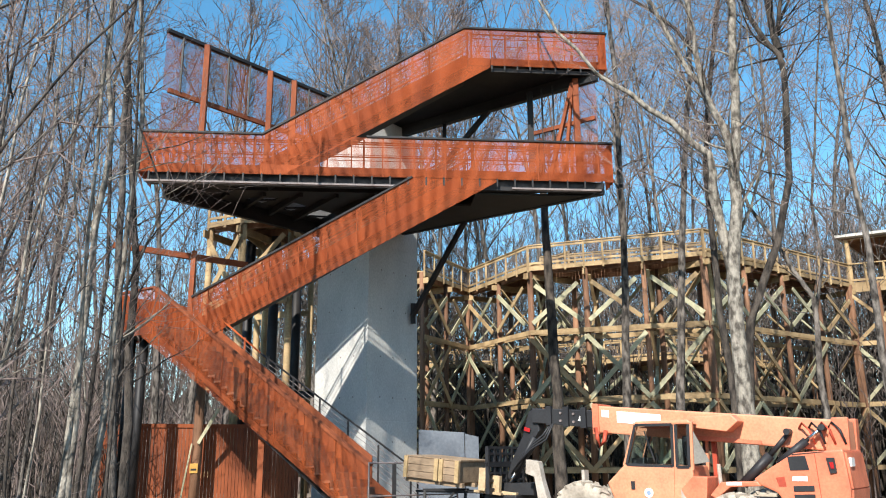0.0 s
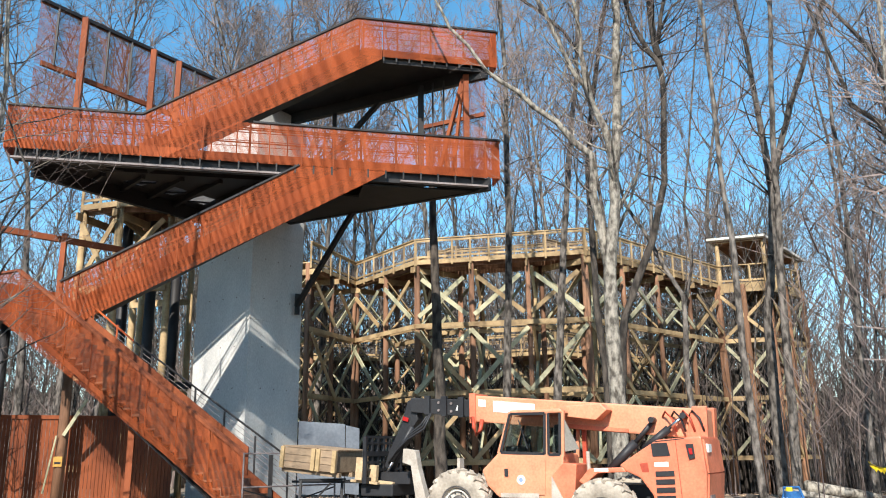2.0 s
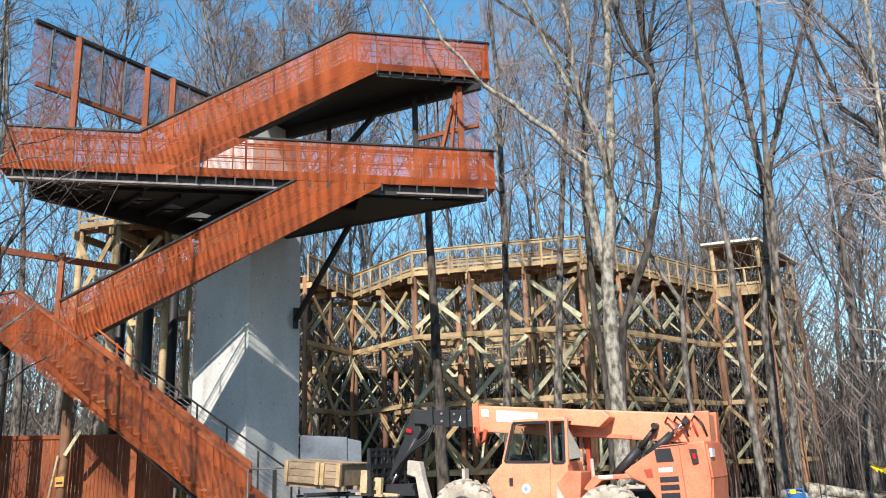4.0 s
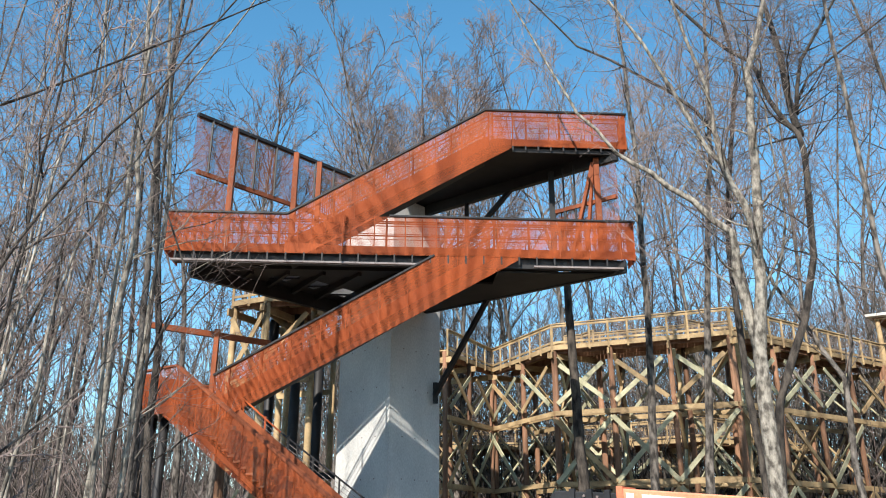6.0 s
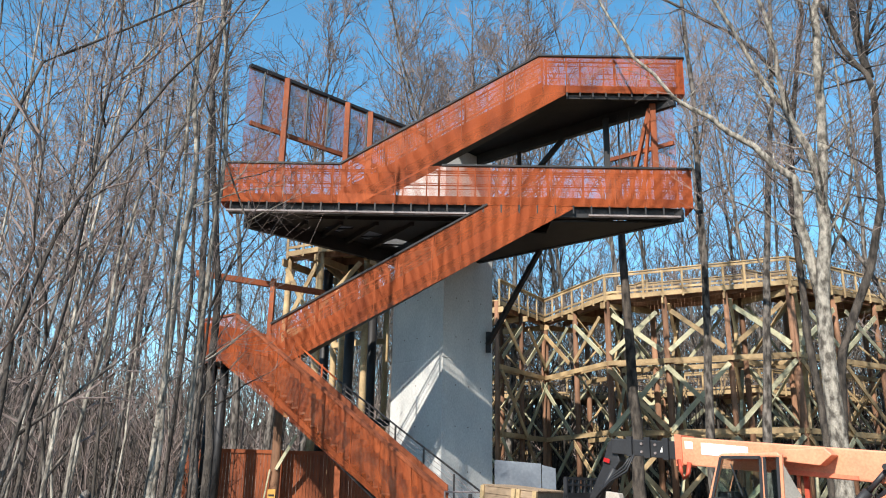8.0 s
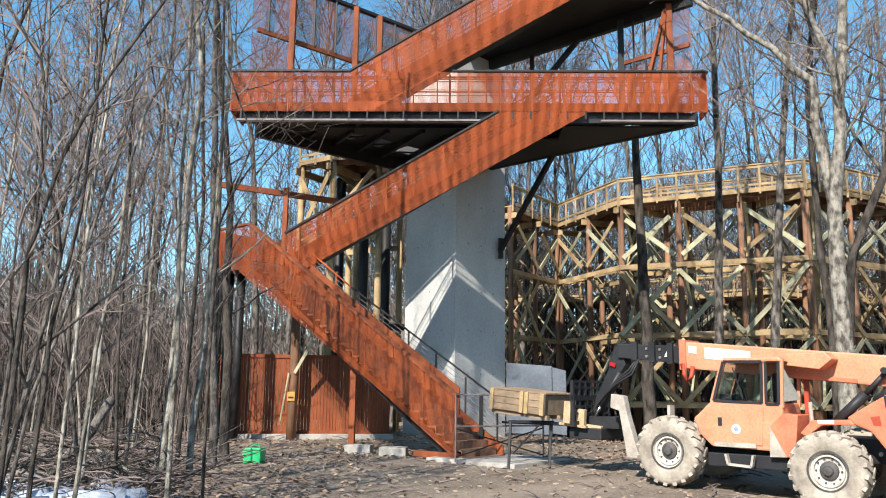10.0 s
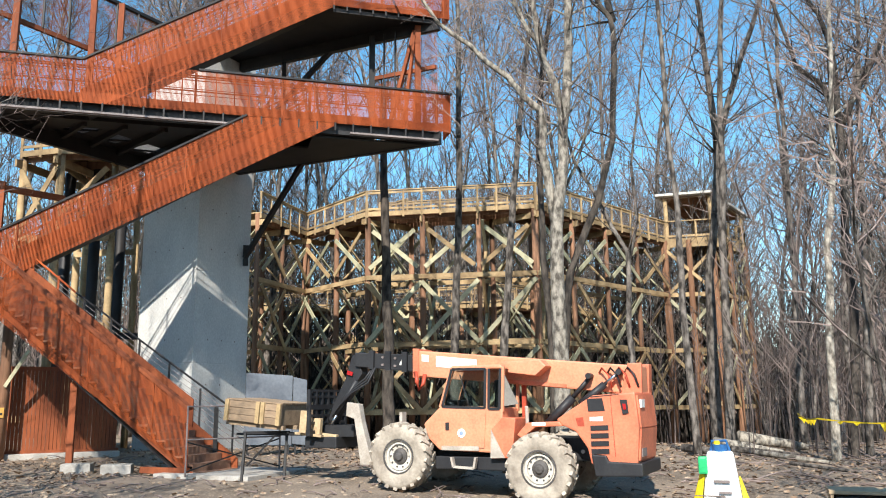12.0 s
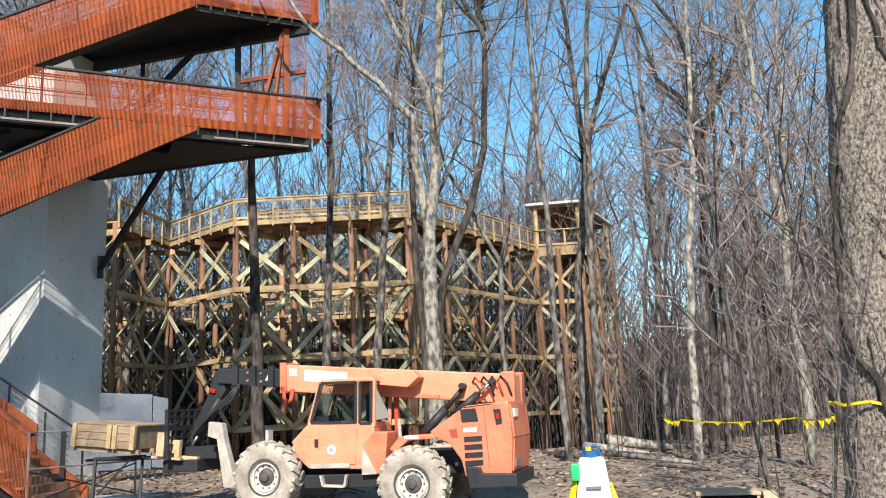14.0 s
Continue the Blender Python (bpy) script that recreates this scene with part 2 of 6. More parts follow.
def stair_steps(parent, start, along, side, width, z0, n, rise, run):
    """Treads with closed risers, from start along a direction."""
    start, along, side = Vector(start), Vector(along), Vector(side)
    for i in range(n):
        o = start + along * (i * run) + UP * (z0 + (i + 1) * rise)
        m = Mesh()
        ring = [o, o + along * (run + 0.03), o + along * (run + 0.03) + side * width, o + side * width]
        m.hull([r - UP * 0.045 for r in ring], ring)
        lip = [o, o + along * 0.012, o + along * 0.012 + side * width, o + side * width]
        m.hull([r - UP * (rise + 0.0) for r in lip], [r - UP * 0.045 for r in lip])
        part("tread", m, TREAD, parent)


def stringer(parent, p, q, z_p, z_q, depth, thick=0.04, mat=None):
    p, q = Vector(p), Vector(q)
    a, b = p + UP * z_p, q + UP * z_q
    along = (q - p).normalized()
    back = Vector((-along.y, along.x, 0)) * thick
    m = Mesh().hull([a - UP * depth, b - UP * depth, b, a], [a - UP * depth + back, b - UP * depth + back, b + back, a + back])
    part("stringer", m, mat or CORTEN_DARK, parent)


tower = thing("observation_tower", "weathered steel lookout tower with zigzag stairs round a concrete core", "tower")

# concrete core: one corner faces the stairs
CORE_AZ = radians(5.34)
LOS, ACROSS = Vector((-math.sin(CORE_AZ), math.cos(CORE_AZ), 0)), Vector((math.cos(CORE_AZ), math.sin(CORE_AZ), 0))
CORE = LOS * 30.2
HALF = 1.97


def build_core():
    c = [CORE, CORE + (LOS + ACROSS) * HALF, CORE + LOS * 2 * HALF, CORE + (LOS - ACROSS) * HALF]
    lift = [(-0.6, 3.05), (3.06, 6.35), (6.36, 9.65), (9.66, 12.95), (12.96, 14.9)]
    core = part("concrete_core", Mesh().hull([p.lerp(CORE + LOS * HALF, 0.006) - UP * 0.6 for p in c], [p.lerp(CORE + LOS * HALF, 0.006) + UP * 14.85 for p in c]),
                CONCRETE, tower, "pale cast concrete shaft with form joints and tie holes")
    for a, b in lift:
        part("concrete_lift", Mesh().hull([p + UP * a for p in c], [p + UP * b for p in c]), CONCRETE, core, bevel=0.012)
    for f, (a, b) in enumerate(((c[3], c[0]), (c[0], c[1]))):
        out = ((b - a).normalized()).cross(UP)
        for i in range(1, 4):
            for z in (1.0, 2.3, 3.9, 5.4, 7.2, 8.7):
                o = a.lerp(b, i / 4) + UP * z
                part("tie_hole", Mesh().tube([o - out * 0.01, o + out * 0.004], 0.03, 8), STEEL_GREY, core)


build_core()

ml, mr = -9.95, 5.80
F2S, F2Z = -7.97, 6.62            # foot of the second flight's top rail
F3S, F3Z = -6.04, 12.18


def cap2(s):
    return F2Z + 0.601 * (s - F2S)


def cap3(s):
    return F3Z + 0.612 * (s - F3S)


def build_front():
    """The one upright fin screen that carries the middle deck, two flights and the upper deck."""
    p = tp(ml, 0, 0)
    m = Mesh()
    # middle deck
    fins(m, p, tp(mr, 0, 0), lambda s: 10.75, lambda s: 12.13 if (s + ml < F3S or s + ml > -2.5) else min(12.13, max(11.1, cap3(s + ml) - 1.85)))
    fin_screen(m, CORTEN, tower)
    single_fins(tower, tp(F2S, 0, 0), tp(2.15, 0, 0), lambda s: cap2(F2S + s) - (1.57 + 0.025 * s), lambda s: min(cap2(F2S + s) - 0.02, 10.74), width=0.018)
    m = Mesh()
    fins(m, tp(F3S, 0, 0), tp(1.66, 0, 0), lambda s: max(cap3(F3S + s) - (1.86 + 0.02 * s), 10.75 if s < 1.1 else 0), lambda s: min(cap3(F3S + s), 16.35) - 0.02, width=0.018)
    fin_screen(m, CORTEN, tower)
    m = Mesh()
    fins(m, tp(1.68, 0, 0), tp(mr, 0, 0), lambda s: 14.95, lambda s: 16.33)
    fin_screen(m, CORTEN, tower)
    # uprights between the panels of the screens
    for i in range(15):
        s = ml + 0.55 + i * 1.05
        part("panel_post", Mesh().beam(tp(s, 0.04, 10.76), tp(s, 0.04, 12.14), 0.035, 0.05, (0, 1, 0)), CORTEN_DARK, tower)
    for i in range(4):
        s = 1.7 + i * 1.3
        part("panel_post", Mesh().beam(tp(s, 0.04, 14.97), tp(s, 0.04, 16.34), 0.035, 0.05, (0, 1, 0)), CORTEN_DARK, tower)
    for i in range(7):
        s = F2S + 0.5 + i * 0.92
        part("panel_post", Mesh().beam(tp(s, 0.04, cap2(s) - 1.5), tp(s, 0.04, cap2(s)), 0.03, 0.05, (0, 1, 0)), CORTEN_DARK, tower)
    for i in range(7):
        s = F3S + 0.4 + i * 0.92
        part("panel_post", Mesh().beam(tp(s, 0.04, cap3(s) - 1.6), tp(s, 0.04, cap3(s)), 0.03, 0.05, (0, 1, 0)), CORTEN_DARK, tower)
    # top rails
    for a, b in ((tp(ml, 0.02, 12.16), tp(F3S, 0.02, 12.16)), (tp(F3S, 0.02, 12.16), tp(0.71, 0.02, 16.36)), (tp(0.71, 0.02, 16.36), tp(mr, 0.02, 16.36)),
                 (tp(-2.6, 0.02, 12.16), tp(mr, 0.02, 12.16)), (tp(F2S, 0.02, 6.63), tp(-1.07, 0.02, 10.78))):
        part("top_rail", Mesh().beam(a, b, 0.13, 0.06), STEEL_DARK, tower, "dark flat steel top rail")
    # edge plates behind the fins at floor level
    for a, b, z, h in ((ml, mr, 10.95, 0.26), (0.9, mr, 15.13, 0.26)):
        part("edge_plate", Mesh().beam(tp(a, 0.09, z), tp(b, 0.09, z), 0.03, h), CORTEN_DARK, tower)
    for z, r in ((11.9, 0.02), (11.45, 0.02), (10.85, 0.02)):
        part("screen_rail", Mesh().beam(tp(ml, 0.06, z), tp(mr, 0.06, z), 0.03, 0.04), CORTEN_DARK, tower)
    railing(tower, tp(ml, 0, 0), tp(mr, 0, 0), DECK2, DECK2, FB * 0.14)
    railing(tower, tp(1.0, 0, 0), tp(mr, 0, 0), DECK3, DECK3, FB * 0.14)
    # end returns
    for s, zl, zh in ((ml, 10.75, 12.13), (mr, 10.75, 12.13), (mr, 14.95, 16.33)):
        m = Mesh()
        q = tp(s, 1.7, 0) if s < 0 else tp(s, 0.9, 0)
        fins(m, tp(s, 0.05, 0), q, lambda u: zl, lambda u: zh)
        fin_screen(m, CORTEN, tower)
        part("top_rail", Mesh().beam(tp(s, 0, zh + 0.03), q + UP * (zh + 0.03), 0.13, 0.06), STEEL_DARK, tower)


build_front()


def build_flight(s0, z0, z1, run_total, name):
    n = round((z1 - z0) / 0.178)
    rise, run = (z1 - z0) / n, run_total / n
    fl = part(name, Mesh().hull([tp(s0 + 0.1, 0.55, z0 - 0.38), tp(s0 + run_total, 0.55, z1 - 0.38), tp(s0 + run_total, 1.5, z1 - 0.38), tp(s0 + 0.1, 1.5, z0 - 0.38)],
                                [tp(s0 + 0.1, 0.55, z0 - 0.10), tp(s0 + run_total, 0.55, z1 - 0.10), tp(s0 + run_total, 1.5, z1 - 0.10), tp(s0 + 0.1, 1.5, z0 - 0.10)]), STEEL_DARK, tower)
    stair_steps(fl, tp(s0, 0.12, 0), FE, FB, 1.46, z0, n, rise, run)
    for d in (0.08, 1.6):
        stringer(fl, tp(s0, d, 0), tp(s0 + run_total, d, 0), z0 + 0.14, z1 + 0.14, 0.42, mat=CORTEN)
    for d in (0.16, 1.5):
        railing(fl, tp(s0 + 0.2, 0, 0), tp(s0 + run_total, 0, 0), z0 + 0.1, z1, FB * d)


build_flight(F2S, DECK1, DECK2, 8.95, "stair_flight")
build_flight(F3S, DECK2, DECK3, 6.9, "stair_flight")

# plan of the triangular decks
RIGHT, LEFT = tp(5.45, 0.1, 0), Vector((-9.7, 26.15, 0))
RD, LD = Vector((-0.81, 0.586, 0)), Vector((0.672, 0.740, 0))


def slab(mesh, pts, z0, z1):
    return mesh.hull([Vector((p.x, p.y, z0)) for p in pts], [Vector((p.x, p.y, z1)) for p in pts])


def build_decks():
    apex_r, apex_l = RIGHT + RD * 10.3, LEFT + LD * 8.6
    # middle deck: plates at the front and right, open grating at the left
    part("deck_plate", slab(Mesh(), [tp(-9.6, 0.12, 0), tp(5.4, 0.12, 0), tp(3.4, 1.75, 0), tp(-9.2, 1.75, 0)], 10.86, 11.03), STEEL_DARK, tower)
    part("deck_plate", slab(Mesh(), [tp(-0.4, 1.76, 0), tp(3.38, 1.76, 0), apex_r], 10.86, 11.03), STEEL_DARK, tower)
    for a, b in ((-9.75, -1.45), (2.3, 5.36)):
        part("edge_beam", Mesh().beam(tp(a, 0.06, 10.46), tp(b, 0.06, 10.46), 0.12, 0.06), STEEL_GREY, tower, "pale grey steel edge channel")
    part("deck_plate", slab(Mesh(), [tp(-9.0, 1.5, 0), tp(-0.45, 1.5, 0), tp(-0.45, 2.3, 0), tp(-8.4, 2.3, 0)], 10.68, 10.98), STEEL_DARK, tower)
    part("edge_beam", Mesh().beam(tp(-9.7, 0.3, 10.62), tp(5.3, 0.3, 10.62), 0.2, 0.36), STEEL_DARK, tower)
    part("edge_beam", Mesh().beam(RIGHT + UP * 10.55, apex_r + UP * 10.55, 0.18, 0.42), STEEL_DARK, tower)
    part("edge_beam", Mesh().beam(LEFT + LD * 0.35 + UP * 10.52, apex_l + UP * 10.52, 0.18, 0.54), STEEL_DARK, tower)
    for i in range(7):
        a = tp(-8.6 + i * 1.25, 1.7, 10.66)
        b = LEFT + LD * (1.3 + i * 1.12)
        part("floor_joist", Mesh().beam(a, (b.x, b.y, 10.66), 0.12, 0.22), STEEL_DARK, tower)
    into = Vector((LD.y, -LD.x, 0))

    def lp(a, b):
        return LEFT + LD * a + into * b

    part("deck_plate", slab(Mesh(), [lp(1.3, 0.02), lp(8.6, 0.02), lp(8.6, 0.57), lp(1.3, 0.57)], 10.76, 10.84), STEEL_DARK, tower)
    part("deck_plate", slab(Mesh(), [tp(-6.6, 1.76, 0), tp(-0.42, 1.76, 0), lp(8.6, 1.5)], 10.76, 10.84), STEEL_DARK, tower)
    for a, b in ((1.3, 3.2), (3.95, 4.52), (5.27, 5.9), (6.9, 8.6)):
        part("deck_plate", slab(Mesh(), [lp(a, 0.57), lp(b, 0.57), lp(b, 1.5), lp(a, 1.5)], 10.765, 10.84), STEEL_DARK, tower)
    for a, b in ((3.2, 3.95), (4.52, 5.27), (5.9, 6.9)):
        g = Mesh()
        for j in range(22):
            u = a + (b - a) * (j + 0.5) / 22
            g.beam(lp(u, 0.58) + UP * 10.8, lp(u, 1.49) + UP * 10.8, 0.014, 0.03)
        part("floor_grating", g, GALV, tower)
        part("grating_bar", Mesh().beam(lp(a, 0.6) + UP * 10.72, lp(b, 1.4) + UP * 10.72, 0.05, 0.06), STEEL_DARK, tower)
    part("deck_plate", slab(Mesh(), [LEFT + LD * 0.3, tp(-9.2, 0.4, 0), tp(-5.9, 1.85, 0), LEFT + LD * 3.0], 10.70, 10.755), STEEL_DARK, tower)
    part("soffit_plate", slab(Mesh(), [tp(1.1, 0.42, 0), tp(4.9, 0.42, 0), RIGHT + RD * 9.9, tp(-1.2, 1.75, 0), tp(1.1, 1.75, 0)], 10.36, 10.42), STEEL_DARK, tower)
    # joist stubs under the front edge
    for i in range(26):
        o = tp(-9.6 + i * 0.6, 0.02, 0)
        part("bracket", Mesh().beam(o + UP * 10.5, o + UP * 10.78, 0.05, 0.05, (0, 1, 0)), STEEL_DARK, tower)
    # upper deck
    part("deck_plate", slab(Mesh(), [tp(0.75, 0.12, 0), tp(5.4, 0.12, 0), RIGHT + RD * 10.3, tp(-2.2, 4.2, 0)], 14.98, 15.2), STEEL_DARK, tower)
    part("edge_beam", Mesh().beam(RIGHT + UP * 14.8, apex_r + UP * 14.8, 0.2, 0.5), STEEL_DARK, tower)
    part("edge_beam", Mesh().beam(tp(1.7, 0.2, 14.86), tp(5.3, 0.2, 14.86), 0.1, 0.14), STEEL_DARK, tower)
    for i in range(9):
        o = tp(1.7 + i * 0.45, 0.02, 0)
        part("bracket", Mesh().beam(o + UP * 14.8, o + UP * 14.96, 0.05, 0.05, (0, 1, 0)), STEEL_DARK, tower)
    # screen of the upper walkway at the rear left
    m = Mesh()
    fins(m, LEFT, apex_l, lambda s: 14.1, lambda s: 16.33, 0.036, 0.016, 0.004)
    fin_screen(m, CORTEN_DARK, tower)
    part("top_rail", Mesh().beam(LEFT + UP * 16.36, apex_l + UP * 16.36, 0.2, 0.12), STEEL_DARK, tower)
    part("edge_beam", Mesh().beam(LEFT + LD * 0.2 + UP * 14.15, apex_l + UP * 14.15, 0.12, 0.16), CORTEN_DARK, tower)
    inward = Vector((LD.y, -LD.x, 0))
    for k in (1.5, 4.3, 5.45):
        o = LEFT + LD * k + inward * 0.2
        part("column", Mesh().beam(o + UP * 11.05, o + UP * 16.3, 0.2, 0.2, (0, 1, 0)), CORTEN_DARK, tower, bevel=0.01)
    for k in np.arange(0.6, 8.4, 0.95):
        o = LEFT + LD * float(k) + inward * 0.06
        part("post", Mesh().beam(o + UP * 14.2, o + UP * 16.3, 0.06, 0.06, (0, 1, 0)), STEEL_DARK, tower)
    m = Mesh()
    fins(m, LEFT + LD * 0.0, LEFT + LD * 1.7, lambda s: 11.0, lambda s: 14.0, 0.036, 0.016, 0.004)
    fin_screen(m, CORTEN_DARK, tower)
    # screen at the rear right, between the two decks
    inward = Vector((-RD.y, RD.x, 0))
    m = Mesh()
    fins(m, RIGHT + RD * 0.1, RIGHT + RD * 2.6, lambda s: 11.1, lambda s: 14.7 if s < 0.85 else 13.1, 0.036, 0.016, 0.004)
    fin_screen(m, CORTEN_DARK, tower)
    part("edge_beam", Mesh().beam(RIGHT + RD * 0.1 + UP * 13.15 + inward * 0.1, RIGHT + RD * 2.7 + UP * 13.15 + inward * 0.1, 0.10, 0.14), CORTEN_DARK, tower)
    for k, mat, w in ((0.8, CORTEN_DARK, 0.2), (2.65, STEEL_DARK, 0.2), (1.7, STEEL_DARK, 0.06), (2.15, STEEL_DARK, 0.06)):
        o = RIGHT + RD * k + inward * 0.12
        part("column", Mesh().beam(o + UP * 11.05, o + UP * 14.8, w, w, (0, 1, 0)), mat, tower, bevel=0.01)
    part("brace", Mesh().beam(RIGHT + RD * 1.9 + UP * 11.1 + inward * 0.25, RIGHT + RD * 0.85 + UP * 14.6 + inward * 0.25, 0.12, 0.12), CORTEN_DARK, tower)
    part("brace", Mesh().beam(RIGHT + RD * 1.3 + UP * 11.1 + inward * 0.25, RIGHT + RD * 0.85 + UP * 14.4 + inward * 0.25, 0.10, 0.10), CORTEN_DARK, tower)
    # raking struts from the core
    part("brace", Mesh().beam(RIGHT + RD * 4.4 + UP * 14.7, CORE + ACROSS * 1.3 + LOS * 1.3 + UP * 11.2, 0.16, 0.16), STEEL_DARK, tower)
    part("brace", Mesh().beam(CORE + ACROSS * 1.75 + LOS * 1.5 + UP * 7.1, RIGHT + RD * 5.6 + UP * 10.5, 0.16, 0.16), STEEL_DARK, tower)
    part("bracket", Mesh().beam(CORE + ACROSS * 1.78 + LOS * 1.5 + UP * 6.8, CORE + ACROSS * 1.78 + LOS * 1.5 + UP * 7.6, 0.2, 0.16, (0, 1, 0)), STEEL_DARK, tower)
    o = RIGHT + RD * 6.6
    part("column", Mesh().beam(o + UP * 11.05, o + UP * 14.8, 0.16, 0.16, (0, 1, 0)), STEEL_DARK, tower)
    # dark columns under the left half
    for s, d in ((-6.2, 6.6), (-7.3, 7.4), (-5.4, 7.6)):
        o = tp(s, d, 0)
        part("column", Mesh().tube([o - UP * 0.3, o + UP * 10.4], 0.2, 12), STEEL_DARK, tower, smooth=True)
        part("beam", Mesh().beam(tp(s - 1.2, d, 4.2), tp(s + 0.9, d, 4.2), 0.2, 0.25), STEEL_DARK, tower)


build_decks()

# first flight and landing: a plane of their own that comes towards the camera
GQ, GP = Vector((-8.98, 24.89, 0)), Vector((-1.92, 20.0, 0))
GE = (GP - GQ).normalized()
GB = Vector((-GE.y, GE.x, 0))


def gp(s, d, z):
    return GQ + GE * s + GB * d + UP * z


def build_first_flight():
    L = (GP - GQ).length
    a0 = -1.9
    zt = 6.86
    fl = part("stair_flight", Mesh().hull([gp(0.05, 0.1, 5.3), gp(L - 0.4, 0.1, 0.12), gp(L - 0.4, 1.55, 0.12), gp(0.05, 1.55, 5.3)],
                                          [gp(0.05, 0.1, 5.34), gp(L - 0.4, 0.1, 0.16), gp(L - 0.4, 1.55, 0.16), gp(0.05, 1.55, 5.34)]), STEEL_DARK, tower)
    k = (zt - 1.12) / (L + 0.75)
    single_fins(fl, gp(a0, 0, 0), gp(8.67, 0, 0), lambda s: 5.42 if s + a0 < -0.45 else max(0.1, 5.36 - (s + a0 + 0.45) * 0.571), lambda s: (zt if s + a0 < 0 else zt - k * (s + a0)) - 0.02, width=0.0145, deep=0.004)
    part("top_rail", Mesh().beam(gp(a0, 0.02, zt), gp(0, 0.02, zt), 0.14, 0.06), CORTEN_DARK, fl)
    part("top_rail", Mesh().beam(gp(0, 0.02, zt), gp(8.67, 0.02, zt - k * 8.67), 0.16, 0.07), CORTEN_DARK, fl)
    for i in range(9):
        s = 0.05 + i * 1.07
        part("panel_post", Mesh().beam(gp(s, 0.04, max(0.1, 5.12 - s * 0.571)), gp(s, 0.04, zt - k * s), 0.03, 0.05, (0, 1, 0)), CORTEN_DARK, fl)
    # inner plate of the far side, and the open foot
    part("guard_plate", Mesh().hull([gp(0.1, 1.5, 5.5), gp(7.5, 1.5, 1.07), gp(7.5, 1.5, zt - k * 7.5 - 0.5), gp(0.1, 1.5, zt - 0.5)],
                                    [gp(0.1, 1.53, 5.5), gp(7.5, 1.53, 1.07), gp(7.5, 1.53, zt - k * 7.5 - 0.5), gp(0.1, 1.53, zt - 0.5)]), CORTEN_DARK, fl)
    part("end_post", Mesh().beam(gp(8.25, 1.48, 0.1), gp(8.25, 1.48, 1.55), 0.1, 0.12, (0, 1, 0)), STEEL_DARK, fl)
    part("base_plate", Mesh().beam(gp(7.3, 0.02, 0.13), gp(8.68, 0.02, 0.13), 0.1, 0.14), CORTEN_DARK, fl)
    n = 32
    for i in range(n):
        f = (i + 0.5) / n
        z = 5.69 * (1 - (i + 1) / (n + 0.0)) + 0.1
        s = 0.1 + f * (L + 0.3)
        t = Mesh()
        ring = [gp(s - 0.15, 0.12, z), gp(s + 0.15, 0.12, z), gp(s + 0.15, 1.5, z), gp(s - 0.15, 1.5, z)]
        t.hull([r - UP * 0.05 for r in ring], ring)
        ring = [gp(s + 0.138, 0.12, z), gp(s + 0.15, 0.12, z), gp(s + 0.15, 1.5, z), gp(s + 0.138, 1.5, z)]
        t.hull([r - UP * 0.18 for r in ring], [r - UP * 0.05 for r in ring])
        part("tread", t, TREAD, fl)
    for d in (0.08, 1.54):
        stringer(fl, gp(0, d, 0), gp(L + 0.3, d, 0), 5.52 if d < 1 else 5.85, 0.0 if d < 1 else 0.32, 0.16 if d < 1 else 0.42)
    # cable guard on the far side
    for i in range(9):
        s = 0.3 + i * (L + 0.4) / 8.6
        z = 5.69 - (s / (L + 0.4)) * 5.6
        part("post", Mesh().beam(gp(s, 1.62, z - 0.1), gp(s, 1.62, z + 1.08), 0.05, 0.05, (0, 1, 0)), STEEL_DARK if i > 2 else CORTEN, fl)
    for h in (1.08, 0.94, 0.80, 0.66, 0.52, 0.38, 0.24):
        a, b, c = gp(0.3, 1.62, 5.5 + h), gp(3.1, 1.62, 3.67 + h), gp(L + 0.6, 1.62, 0.1 + h)
        r = 0.03 if h > 1 else 0.008
        part("handrail" if h > 1 else "cable", Mesh().tube([a, b], r, 6), CORTEN if h > 1 else STEEL_GREY, fl)
        part("handrail" if h > 1 else "cable", Mesh().tube([b, c], r, 6), STEEL_DARK if h > 1 else STEEL_GREY, fl)
    # landing
    part("landing_plate", Mesh().hull([gp(a0, 0.1, 5.45), gp(0.2, 0.1, 5.45), gp(0.2, 1.6, 5.45), tp(F2S + 0.1, 1.6, 5.45), gp(a0, 3.0, 5.45)],
                                      [gp(a0, 0.1, 5.67), gp(0.2, 0.1, 5.67), gp(0.2, 1.6, 5.67), tp(F2S + 0.1, 1.6, 5.67), gp(a0, 3.0, 5.67)]), STEEL_DARK, fl)
    m = Mesh()
    fins(m, gp(a0, 0.05, 0), gp(a0, 2.9, 0), lambda s: 5.4, lambda s: zt)
    fin_screen(m, CORTEN, fl)
    for s, d in ((-1.72, 0.2), (-1.78, 0.62), (-1.12, 0.6)):
        o = gp(s, d, 0)
        part("column", Mesh().tube([o - UP * 0.3, o + UP * 5.45], 0.14, 10), STEEL_DARK, fl, smooth=True)
    o = gp(4.6, 0.4, 0)
    part("column", Mesh().beam(o - UP * 0.1, o + UP * 2.2, 0.16, 0.16, (0, 1, 0)), CORTEN_DARK, fl)
    # bridging beam and stub post behind the landing
    part("beam", Mesh().beam((-11.2, 26.9, 8.75), (-7.2, 29.3, 8.6), 0.16, 0.2), CORTEN_DARK, tower)
    part("post", Mesh().beam((-8.65, 27.6, 5.6), (-8.65, 27.6, 8.7), 0.16, 0.16, (0, 1, 0)), CORTEN_DARK, tower)


build_first_flight()

# ---- timber trestle walkway ----
WZ = 10.85


